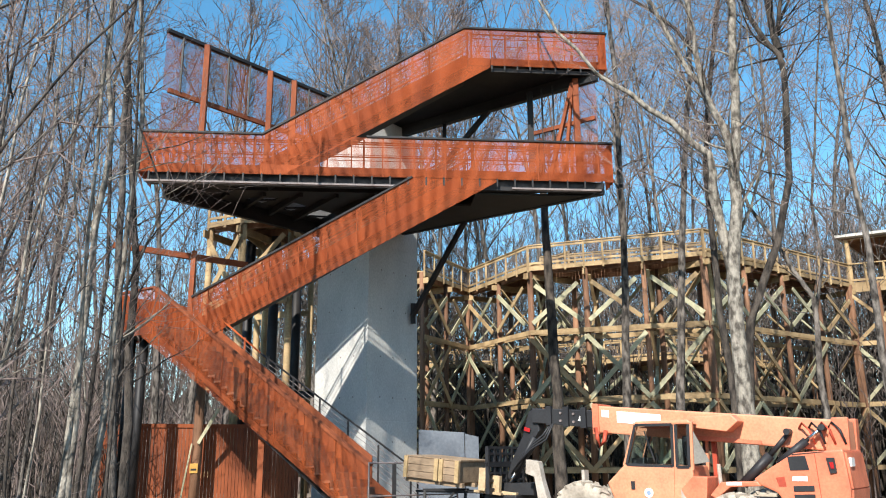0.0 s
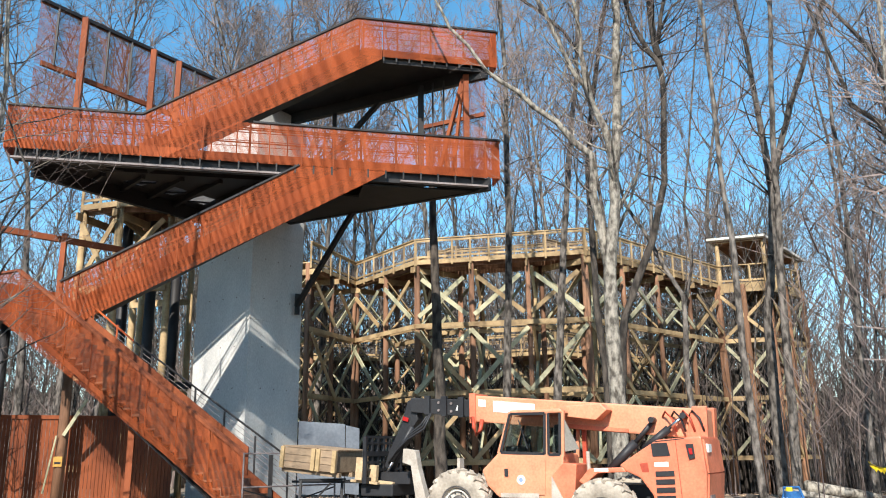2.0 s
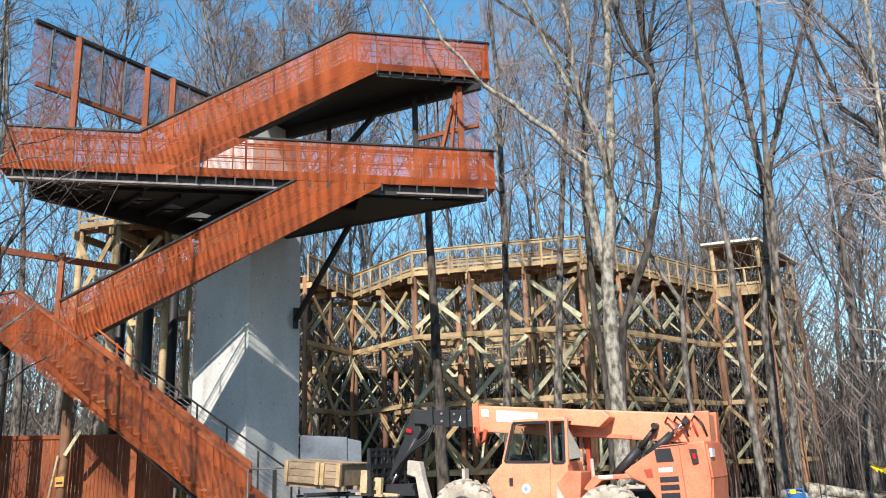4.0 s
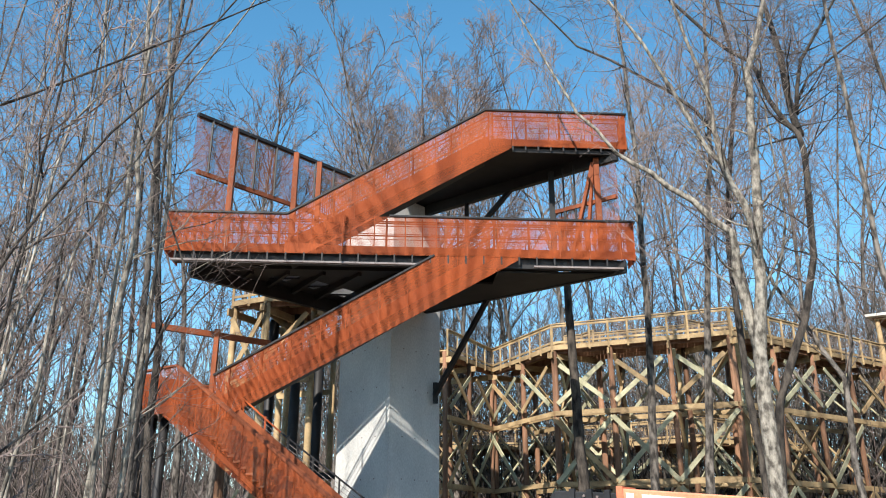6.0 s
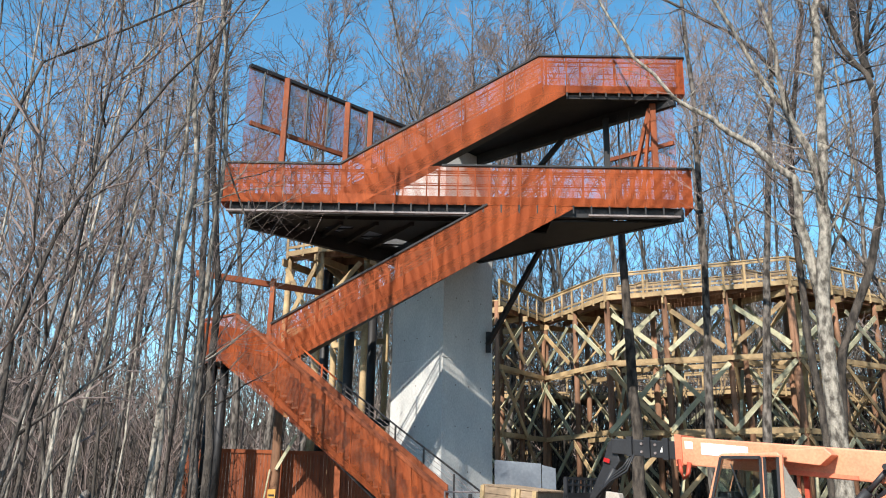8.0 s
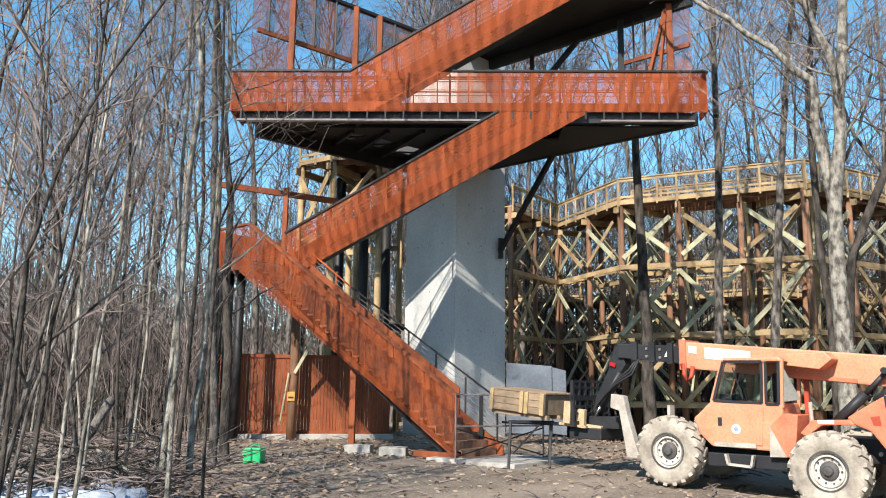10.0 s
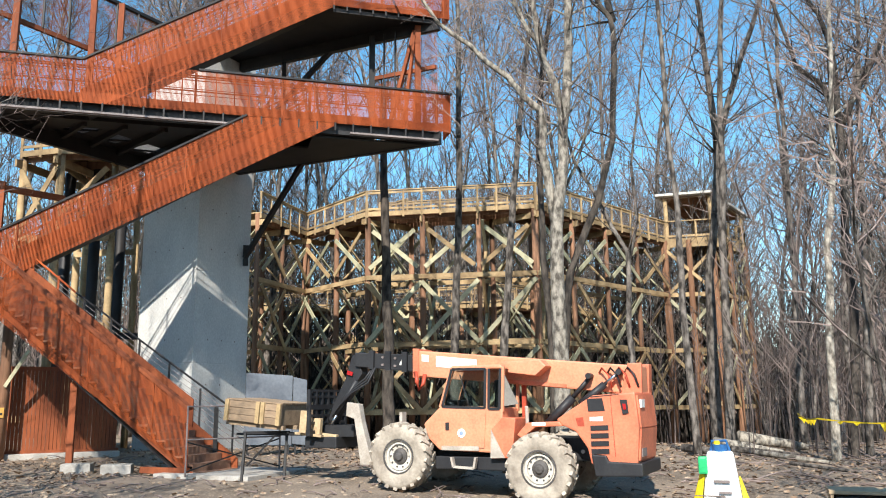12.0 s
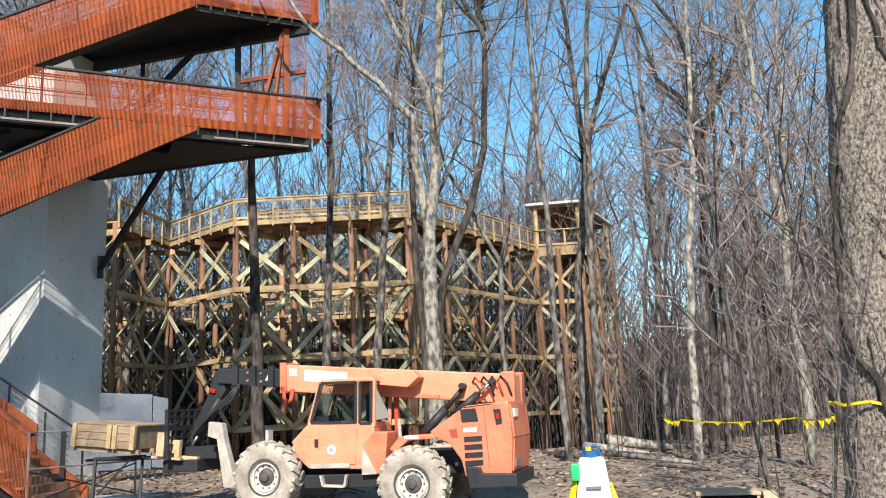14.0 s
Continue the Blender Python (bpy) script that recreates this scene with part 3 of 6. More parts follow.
def pole(p, z0, z1, r=0.17):
    return Mesh().tube([(p.x, p.y, z0), (p.x + 0.03, p.y, (z0 + z1) / 2), (p.x, p.y, z1)], [r * 1.15, r * 1.05, r * 0.95], 10)


def build_walkway(points, name_label, wide=2.4, z=WZ, braces=True, seed=1, rows=2, low=-1.6, stilt=None):
    """A raised walkway along plan points: deck, guard rails with panes of wire mesh, and braced bents of round poles."""
    rnd = random.Random(seed)
    wk = thing("trestle_walkway", name_label, "walkway")
    for a, b in zip(points, points[1:]):
        a, b = Vector((*a, 0)), Vector((*b, 0))
        along = (b - a).normalized()
        back = Vector((-along.y, along.x, 0))
        if back.dot(a) < 0:
            back = -back
        L = (b - a).length
        n = max(1, round(L / 3.0))
        # planks
        for i in range(int(L / 0.16)):
            o = a + along * (i * 0.16 + 0.08)
            part("plank", Mesh().beam(o + UP * z, o + back * wide + UP * z, 0.145, 0.05), LUMBER, wk)
        # joists take the darker pole timber to paint the shade under the deck
        for d in (0.22, wide / 2, wide - 0.22):
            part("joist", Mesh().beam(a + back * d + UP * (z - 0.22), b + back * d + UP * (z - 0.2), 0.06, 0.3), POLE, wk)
        for d in (-0.05, wide + 0.05):
            part("fascia", Mesh().beam(a + back * d + UP * (z - 0.12), b + back * d + UP * (z - 0.10), 0.04, 0.21), LUMBER, wk)
            part("top_rail", Mesh().beam(a + back * d + UP * (z + 1.06), b + back * d + UP * (z + 1.06), 0.14, 0.05), LUMBER, wk)
            for h in (0.95, 0.14):
                part("rail", Mesh().beam(a + back * d + UP * (z + h), b + back * d + UP * (z + h), 0.045, 0.10), LUMBER, wk)
            k = max(2, round(L / 0.95))
            for i in range(k + 1):
                o = a.lerp(b, i / k) + back * d
                part("baluster", Mesh().beam(o + UP * (z - 0.3), o + UP * (z + 1.05), 0.09, 0.09, (0, 1, 0)), LUMBER, wk)
            g = Mesh()
            for j in range(int(L / 0.1)):
                o = a + along * (j * 0.1) + back * d
                g.beam(o + UP * (z + 0.15), o + UP * (z + 0.95), 0.006, 0.006, (0, 1, 0))
            for j in range(7):
                g.beam(a + back * d + UP * (z + 0.2 + j * 0.11), b + back * d + UP * (z + 0.2 + j * 0.11), 0.006, 0.006)
            part("wire_mesh", g, STEEL_GREY, wk)
        # bents
        levels = [z - 0.4, z - 3.3, z - 6.5, z - 9.7]
        for i in range(n + 1):
            o = a.lerp(b, i / n)
            feet = []
            for r in range(rows):
                f = o + back * (0.1 + r * (wide + 0.2 if rows == 2 else wide * 0.9))
                feet.append(f)
                part("pole", pole(f, low, z - 0.05, 0.115 + 0.03 * rnd.random()), stilt or POLE, wk, smooth=True)
            part("cap_beam", Mesh().beam(feet[0] - back * 0.4 + UP * (z - 0.5), feet[-1] + back * 0.4 + UP * (z - 0.5), 0.09, 0.28), LUMBER, wk)
            if braces:
                for h0, h1 in zip(levels[1:], levels):
                    m = [(feet[0], feet[-1], h0, h1 - 0.2), (feet[-1], feet[0], h0, h1 - 0.2)]
                    for p, q, u, w in m:
                        part("brace", Mesh().beam(p + UP * u + along * 0.2, q + UP * w + along * 0.2, 0.05, 0.15, along), LUMBER_GREEN if rnd.random() < 0.6 else LUMBER, wk)
        for lv in levels[1:]:
            for d in (-0.08, 0.28, wide + 0.2):
                part("girt", Mesh().beam(a + back * d + UP * (lv + rnd.uniform(-0.05, 0.05)), b + back * d + UP * (lv + rnd.uniform(-0.05, 0.05)), 0.06, 0.22), LUMBER, wk)
        if braces:
            for i in range(n):
                o, q = a.lerp(b, i / n), a.lerp(b, (i + 1) / n)
                for k, (h0, h1) in enumerate(zip(levels[1:], levels)):
                    for d in (-0.14, wide + 0.28):
                        for p, r, u, w in ((o, q, h0, h1 - 0.25), (q, o, h0, h1 - 0.25)):
                            if rnd.random() < (0.0 if k == 0 and d < 0 else 0.25 if d < 0 else 0.7 if k == 0 else 0.3):
                                continue
                            mat = LUMBER_GREEN if rnd.random() < 0.5 else LUMBER
                            sh = 0.0 if p is o else 0.055
                            e = 0.0 if k else 0.06
                            if k == 0 and d < 0:
                                u, w = u + 0.45, w - 0.35
                            part("brace", Mesh().beam(p.lerp(r, e) + back * (d - sh) + UP * u, r.lerp(p, e * 2) + back * (d - sh) + UP * w, 0.05, 0.21 if d < 0 else 0.15), mat, wk)
    return wk


MAIN = [(-0.9, 40.2), (1.55, 44.8), (4.3, 39.4), (12.0, 36.4), (22.3, 43.7)]
build_walkway(MAIN, "raised walkway of new pine on braced round timber poles")
build_walkway([(-9.3, 31.5), (-7.82, 30.8), (-5.9, 30.6)], "raised timber platform beside the steel tower", z=10.85, seed=3, low=-0.6, wide=3.0, stilt=LUMBER, braces=False)
side = thing("platform_brace", "crossed pine braces under the timber platform", "brace")
for (x0, y0), (x1, y1), z0, z1 in (((-9.25, 31.35), (-7.87, 30.65), 7.6, 10.1), ((-7.87, 30.6), (-9.25, 31.3), 7.6, 10.1), ((-7.8, 30.65), (-6.1, 30.45), 8.2, 10.1)):
    part("brace", Mesh().beam((x0, y0, z0), (x1, y1, z1), 0.05, 0.2), LUMBER, side)
build_walkway([(-2.0, 49.0), (6.0, 49.5), (13.0, 45.5), (21.0, 50.5)], "rear leg of the raised timber walkway in the shade", z=7.2, seed=7)
build_walkway([(-1.5, 56.0), (11.0, 55.5), (24.0, 60.0)], "second timber walkway farther back among the trees", z=4.6, seed=5, rows=2)


# ---- trees ----
def fork(rnd, d, low, high, lift=0.2):
    """A direction that leaves d at an angle between low and high degrees, bent upwards a little."""
    d = d.normalized()
    w = Vector((rnd.gauss(0, 1), rnd.gauss(0, 1), rnd.gauss(0, 1)))
    w = (w - d * w.dot(d)).normalized()
    a = radians(rnd.uniform(low, high))
    return (d * math.cos(a) + w * math.sin(a) + UP * lift).normalized()


def twig_run(rnd, mesh, start, direction, length, r, n, sides, wob, lift=0.08, end=0.15):
    """A tapering crooked branch; returns its points."""
    pts, rs, q, d = [], [], start.copy(), direction.normalized()
    for i in range(n + 1):
        pts.append(q.copy())
        rs.append(max(0.0022, r * (1 - (1 - end) * i / n)))
        q = q + d * (length / n)
        d = (d + Vector((rnd.uniform(-1, 1), rnd.uniform(-1, 1), rnd.uniform(-1, 1))) * wob + UP * lift).normalized()
    mesh.tube(pts, rs, sides, cap=False)
    return pts


def grow(rnd, height, radius, limbs, lean=0.04, first=0.35, spread=0.45, twigs=5, subs=6, tips=1, fat=1.5):
    """Trunk and crown meshes of a bare tree: limbs, boughs, twigs and tips, each forking from the last."""
    trunk, crown = Mesh(), Mesh()
    path, p, dirn = [], Vector((0, 0, -0.3)), Vector((rnd.uniform(-lean, lean), rnd.uniform(-lean, lean), 1)).normalized()
    seg = 14
    for i in range(seg + 1):
        path.append(p.copy())
        p = p + dirn * (height / seg)
        dirn = (dirn + Vector((rnd.uniform(-1, 1), rnd.uniform(-1, 1), 0.25)) * 0.08).normalized()
    rad = [radius * (1 - 0.95 * (i / seg) ** 0.9) * (1.35 if i == 0 else 1) for i in range(seg + 1)]
    trunk.tube(path, rad, 9)
    for k in range(limbs):
        f = min(0.98, first + (1 - first) * (k + rnd.random() * 0.8) / limbs)
        i = min(seg - 1, int(f * seg))
        o = path[i].lerp(path[i + 1], f * seg - i)
        a = k * 2.4 + rnd.uniform(-0.5, 0.5)
        d = Vector((math.cos(a), math.sin(a), rnd.uniform(0.7, 1.9)))
        ln = height * spread * (1.12 - f) * rnd.uniform(0.65, 1.15) + 0.5
        pts = twig_run(rnd, trunk, o, d, ln, rad[i] * 0.4 + 0.012, 6, 5, 0.22, 0.1)
        for b in range(subs):
            t = 1 + 4.6 * (b + rnd.random()) / subs
            j = min(5, int(t))
            l2 = ln * rnd.uniform(0.3, 0.5) * (1.25 - t / 9)
            p2 = twig_run(rnd, crown, pts[j].lerp(pts[j + 1], t - j), fork(rnd, pts[j + 1] - pts[j], 25, 60), l2, (0.009 + 0.0014 * ln) * fat, 4, 3, 0.25)
            for c in range(twigs):
                t2 = 0.6 + 3.3 * (c + rnd.random()) / twigs
                j2 = min(3, int(t2))
                l3 = l2 * rnd.uniform(0.3, 0.55) + 0.15
                p3 = twig_run(rnd, crown, p2[j2].lerp(p2[j2 + 1], t2 - j2), fork(rnd, p2[j2 + 1] - p2[j2], 25, 60, 0.15), l3, 0.0085 * fat, 2, 3, 0.25)
                for _ in range(tips):
                    twig_run(rnd, crown, p3[1], fork(rnd, p3[2] - p3[1], 20, 55, 0.15), l3 * rnd.uniform(0.4, 0.8), 0.006 * fat, 1, 3, 0.0, 0, 0.6)
    return trunk, crown


def make_tree(seed, height, radius, limbs, bark, label, **kw):
    t, c = grow(random.Random(seed), height, radius, limbs, **kw)
    tree = thing("tree", label, "tree", "bare trees of the wood")
    part("trunk", t, bark, tree, smooth=True)
    part("crown", c, TWIG, tree)
    return tree


KINDS = [make_tree(11, 26, 0.24, 15, BARK, "tall bare grey tree with upswept branches", first=0.42),
         make_tree(12, 29, 0.24, 17, BARK, "tall bare grey tree with upswept branches", first=0.44, subs=7, twigs=6, tips=1, fat=1.8),
         make_tree(13, 23, 0.17, 14, BARK, "slender bare tree with a narrow crown", first=0.45, spread=0.34, twigs=4),
         make_tree(14, 31, 0.22, 17, BARK, "tall bare grey tree with upswept branches", first=0.46, spread=0.40, subs=7, twigs=6, tips=1, fat=1.8),
         make_tree(15, 15, 0.08, 12, BARK, "thin bare young tree", first=0.3, spread=0.38, lean=0.1, twigs=4, tips=1),
         make_tree(16, 19, 0.11, 13, BARK_PALE, "slender pale bare tree", first=0.4, spread=0.36, lean=0.06, twigs=4, tips=1),
         make_tree(17, 24, 0.18, 14, BARK_PALE, "pale bare tree with forked limbs", first=0.38),
         make_tree(18, 9, 0.04, 12, BARK, "thin leaning bare forest sapling", first=0.2, spread=0.42, lean=0.25, subs=4, twigs=3, tips=1),
         make_tree(19, 20, 0.12, 14, BARK_DARK, "slender bare tree with shade put into its dark bark", first=0.35, spread=0.38, lean=0.06, subs=5, twigs=3, tips=1)]
used = [False] * len(KINDS)


def plant(kind, az, dist, turn, scale=1.0, tilt=0.0):
    x, y = -math.sin(radians(az)) * dist, math.cos(radians(az)) * dist
    m = Matrix.Translation((x, y, ground_z(x, y))) @ pose(0, 0, 0, tilt, 0, turn) @ Matrix.Diagonal((1, 1, scale, 1))
    if not used[kind]:
        used[kind] = True
        KINDS[kind].matrix_basis = m
        return KINDS[kind]
    return copy_thing(KINDS[kind], m)


def plant_wood():
    rnd = random.Random(4)
    # behind the tower and the trestle
    for _ in range(56):
        az, d = rnd.uniform(-58, 42), rnd.uniform(54, 90)
        plant(rnd.choice((0, 1, 3, 3, 6, 2)), az, d, rnd.uniform(0, 360), rnd.uniform(0.85, 1.1))
    # tall crowns that rise over the decks
    for az, d, k, sc in ((5.2, 40, 1, 1.05), (3.2, 41, 3, 1.0), (0.6, 46, 1, 0.98), (9.2, 45, 3, 0.9), (-4.6, 48, 3, 1.04), (-7.4, 47, 1, 1.12), (-10.5, 52, 3, 1.15), (-13.5, 49, 1, 1.1), (-17.0, 50, 3, 1.1), (-20.5, 49, 1, 1.1),
                         (-23.0, 51, 3, 1.12), (-26.5, 54, 1, 1.15), (14.5, 47, 1, 1.0), (17.0, 44, 3, 1.0), (19.0, 46, 1, 1.05), (-2.0, 55, 3, 1.0), (-15.5, 57, 3, 1.15), (4.2, 47, 3, 1.1), (6.6, 46, 1, 1.05), (1.6, 49, 3, 1.08), (8.0, 49, 1, 1.0), (3.4, 50, 1, 1.1), (-3.4, 50, 1, 1.05)):
        plant(k, az, d, rnd.uniform(0, 360), sc * (1.2 if az < 2 else 1.1))
    # stems behind the trestle, their dark bark standing in for the shade there
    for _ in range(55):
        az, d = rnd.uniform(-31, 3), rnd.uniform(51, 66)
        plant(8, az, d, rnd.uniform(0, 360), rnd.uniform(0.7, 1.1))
    # left of the tower
    for _ in range(11):
        az, d = rnd.uniform(22.5, 44), rnd.uniform(34, 55)
        plant(rnd.choice((0, 2, 5, 4, 8, 8)), az, d, rnd.uniform(0, 360), rnd.uniform(0.85, 1.1))
    # leaning saplings in the brush
    for az, d, t in ((29.2, 14.5, 40), (35.0, 11.0, 250), (-41.0, 13.5, 20), (-44.0, 16.0, 120), (-40.0, 19.0, 200), (-46.5, 12.0, 280)):
        plant(7, az, d, t)
    # right of the trestle
    for _ in range(22):
        az, d = rnd.uniform(-58, -34), rnd.uniform(30, 54)
        plant(rnd.choice((2, 2, 4, 8, 5, 4)), az, d, rnd.uniform(0, 360), rnd.uniform(0.85, 1.1))


plant_wood()


def polar(az, el, dist):
    """A point at a bearing, height angle and ground distance from the path."""
    return Vector((-math.sin(radians(az)) * dist, math.cos(radians(az)) * dist, 1.6 + dist * math.tan(radians(el))))


def guided_tree(label, dist, stems, bark, seed, limbs=16, from_el=14, reach=3.0, subs=4, twigs=5, to_ground=True):
    """A tree whose stems follow given bearings; limbs and twigs grow from their upper parts. stems: (radius, tip radius, ((az, el), ...))."""
    rnd = random.Random(seed)
    foot = polar(*stems[0][2][0], dist)
    base = Vector((foot.x, foot.y, ground_z(foot.x, foot.y)))
    tree = thing("tree", label, "tree", "bare trees of the wood", place=base)
    trunk, crown = Mesh(), Mesh()

    for k, (r0, r1, way) in enumerate(stems):
        keys = [polar(a, e, dist + 0.25 * k) - base for a, e in way]
        if k == 0 and to_ground:
            keys.insert(0, Vector((keys[0].x, keys[0].y, -0.3)))
        # the top runs on past the last bearing
        last = keys[-1] + (keys[-1] - keys[-2]).normalized() * 5.0
        keys.append(last)
        pts = []
        for a, b in zip(keys, keys[1:]):
            n = max(2, int((b - a).length / 0.8))
            for i in range(n):
                q = a.lerp(b, i / n)
                j = 0.05 + r0 * 0.1
                pts.append(q + Vector((noise.noise(q * 0.6 + Vector((seed, 0, 0))), noise.noise(q * 0.6 + Vector((0, seed, 5))), 0)) * j)
        pts.append(keys[-1])
        m = len(pts) - 1
        rs = [r0 + (r1 - r0) * (i / m) ** 0.75 for i in range(m + 1)]
        if k == 0 and to_ground:
            rs[0] *= 1.5
        trunk.tube(pts, rs, 12 if r0 > 0.12 else 7)
        high = [i for i in range(m) if (pts[i] + base).z > 1.6 + dist * math.tan(radians(from_el))]
        if not high:
            continue
        for b in range(limbs):
            i = high[int(len(high) * (b + rnd.random()) / limbs) % len(high)]
            a = rnd.uniform(0, 6.28)
            ln = reach * rnd.uniform(0.5, 1.2)
            p1 = twig_run(rnd, trunk, pts[i], Vector((math.cos(a), math.sin(a), rnd.uniform(0.2, 1.3))), ln, max(0.00045 * dist, rs[i] * 0.32), 6, 5, 0.24, 0.06)
            for c in range(subs):
                u = 0.8 + 5.1 * (c + rnd.random()) / subs
                j = min(5, int(u))
                l2 = ln * rnd.uniform(0.3, 0.6)
                p2 = twig_run(rnd, crown, p1[j].lerp(p1[j + 1], u - j), fork(rnd, p1[j + 1] - p1[j], 25, 65), l2, min(0.011, 0.00042 * dist), 4, 3, 0.26)
                for e in range(twigs):
                    u = 0.5 + 3.4 * (e + rnd.random()) / twigs
                    j = min(3, int(u))
                    twig_run(rnd, crown, p2[j].lerp(p2[j + 1], u - j), fork(rnd, p2[j + 1] - p2[j], 25, 65, 0.12), l2 * rnd.uniform(0.3, 0.6) + 0.1, min(0.007, 0.00028 * dist), 2, 3, 0.25)
    part("trunk", trunk, bark, tree, smooth=True)
    part("crown", crown, TWIG, tree)
    return tree


def build_close_trunk():
    """The nearest trunk, with ridges and plates in its bark."""
    base = polar(-46.6, 0, 8.0)
    base.z = ground_z(base.x, base.y) - 0.2
    tree = thing("tree", "massive close trunk with rough grey-brown bark", "tree", "bare trees of the wood", place=base)
    top = polar(-49.9, 0, 8.0) - base
    m, n, rings, high = Mesh(), 88, 210, 6.4
    for i in range(rings):
        f = i / (rings - 1)
        z = f * high
        c = Vector((top.x * f, top.y * f, z))
        r = 0.36 - 0.05 * f + 0.12 * math.exp(-z * 3.0)
        for j in range(n):
            a = 2 * math.pi * j / n
            q = Vector((math.cos(a) * 4.2, math.sin(a) * 4.2, z * 1.5))
            ridge = abs(noise.noise(q * 2.6)) * 0.035 + noise.noise(Vector((q.x, q.y, z * 4)) * 3.5) * 0.012 + noise.noise(q * 0.35) * 0.02
            m.v.append((c.x + (r + ridge) * math.cos(a), c.y + (r + ridge) * math.sin(a), z))
    for i in range(rings - 1):
        for j in range(n):
            a, b = i * n + j, i * n + (j + 1) % n
            m.f.append((a, b, b + n, a + n))
    part("trunk", m, BARK_ROUGH, tree, smooth=True)
    for k, (z, a, ln) in enumerate(((5.2, 3.6, 1.6), (5.8, 5.4, 1.9), (4.4, 0.4, 1.5))):
        f = z / high
        o = Vector((top.x * f, top.y * f, z))
        d = Vector((math.cos(a), math.sin(a), 0.7))
        part("limb", Mesh().tube([o, o + d * ln * 0.5, o + d * ln + Vector((0, 0, 0.3))], [0.06, 0.04, 0.012], 7), BARK_ROUGH, tree, smooth=True)


def plant_near_trees():
    g = guided_tree
    g("big forked pale-barked tree with a long bare limb", 24.5, [
        (0.27, 0.06, ((-19.8, 2.4), (-19.8, 6.3), (-19.7, 8.9), (-19.8, 11.9), (-20.2, 14.9), (-20.5, 16.7), (-20.5, 18.7), (-20.9, 21.3), (-21.2, 23.9), (-21.3, 26.1), (-21.4, 28.4), (-21.4, 30.2), (-22.4, 31.9), (-23.1, 33.7))),
        (0.16, 0.022, ((-19.8, 11.9), (-19.3, 15.7), (-19.0, 17.3), (-19.1, 18.8), (-18.9, 20.0), (-17.8, 20.9), (-16.6, 22.4), (-15.0, 23.5), (-13.9, 24.6), (-12.7, 25.3), (-11.5, 26.1), (-10.1, 27.8), (-8.7, 29.0), (-7.4, 31.2))),
        (0.13, 0.03, ((-20.5, 19.4), (-20.0, 21.8), (-19.3, 23.4), (-18.9, 25.0), (-18.7, 26.7), (-18.7, 28.0), (-18.3, 30.0), (-17.7, 31.9), (-17.1, 34.2))),
        (0.09, 0.03, ((-18.9, 24.6), (-18.1, 25.5), (-16.8, 28.2), (-15.3, 31.2), (-14.2, 33.1), (-12.0, 35.9))),
        (0.06, 0.02, ((-20.4, 14.5), (-21.4, 16.2), (-22.0, 18.2), (-22.6, 20.4), (-22.5, 24.0)))], BARK_PALE, 31, 22, 15, 3.6, 5, 6)
    g("dark stem with crooked forked limbs beside the big pale tree", 25.4, [
        (0.15, 0.045, ((-20.0, 2.4), (-20.4, 7.4), (-20.7, 8.8), (-21.8, 11.7), (-22.8, 13.8), (-23.4, 16.0), (-24.0, 17.8), (-24.3, 21.2), (-24.4, 23.0), (-24.4, 24.5), (-24.2, 25.7), (-23.6, 26.5), (-22.8, 28.1), (-22.1, 30.1), (-21.6, 30.9), (-20.5, 31.7), (-19.2, 32.8), (-18.0, 34.1))),
        (0.13, 0.06, ((-24.3, 25.5), (-24.1, 26.8), (-24.0, 29.0), (-23.9, 30.9), (-23.6, 32.7), (-23.4, 33.9))),
        (0.08, 0.03, ((-24.3, 26.9), (-24.7, 28.5), (-25.3, 30.2), (-26.0, 31.0))),
        (0.05, 0.015, ((-24.6, 27.8), (-25.6, 29.1), (-27.7, 30.1), (-29.8, 31.0)))], BARK_DARK, 45, 18, 16, 3.2, 5, 6)
    g("dark stem behind the big pale tree", 26.5, [
        (0.14, 0.05, ((-19.2, 3.5), (-18.8, 10.0), (-18.7, 19.1), (-19.6, 25.3), (-20.8, 30.1), (-20.2, 34.6))),
        (0.08, 0.02, ((-19.3, 24.0), (-18.8, 26.4), (-17.6, 28.3), (-16.0, 29.7), (-13.5, 31.2), (-11.7, 32.3), (-9.1, 33.5), (-6.4, 35.9)))], BARK_DARK, 46, 10, 17, 2.8)
    g("slim grey pole-like tree before the timber hut", 25.0, [(0.13, 0.04, ((-28.5, -4.4), (-28.2, 2.0), (-28.1, 6.2), (-28.1, 9.6), (-28.1, 12.5), (-28.0, 14.7), (-27.8, 18.2), (-27.7, 24.0), (-27.4, 32.0)))], BARK, 47, 14, 14, 2.6)
    g("dark straight trunk standing behind the steel tower", 32.5, [(0.28, 0.12, ((-7.8, 2.0), (-7.8, 4.7), (-7.6, 10.0), (-7.5, 14.0)))], BARK_DARK, 32, 10, 20, 2.5)
    g("tall slim trunk standing behind the steel tower", 31.0, [(0.20, 0.05, ((-12.4, 2.0), (-12.4, 3.5), (-12.9, 15.0), (-13.0, 25.3), (-12.6, 33.0)))], BARK, 33, 18, 17, 2.6)
    g("slim grey trunk in front of the timber trestle", 30.0, [(0.20, 0.05, ((-15.7, 1.0), (-15.8, 2.9), (-16.4, 10.3), (-17.0, 16.0), (-17.4, 19.8), (-18.3, 25.4), (-18.6, 28.8)))], BARK, 34, 18, 14, 2.8)
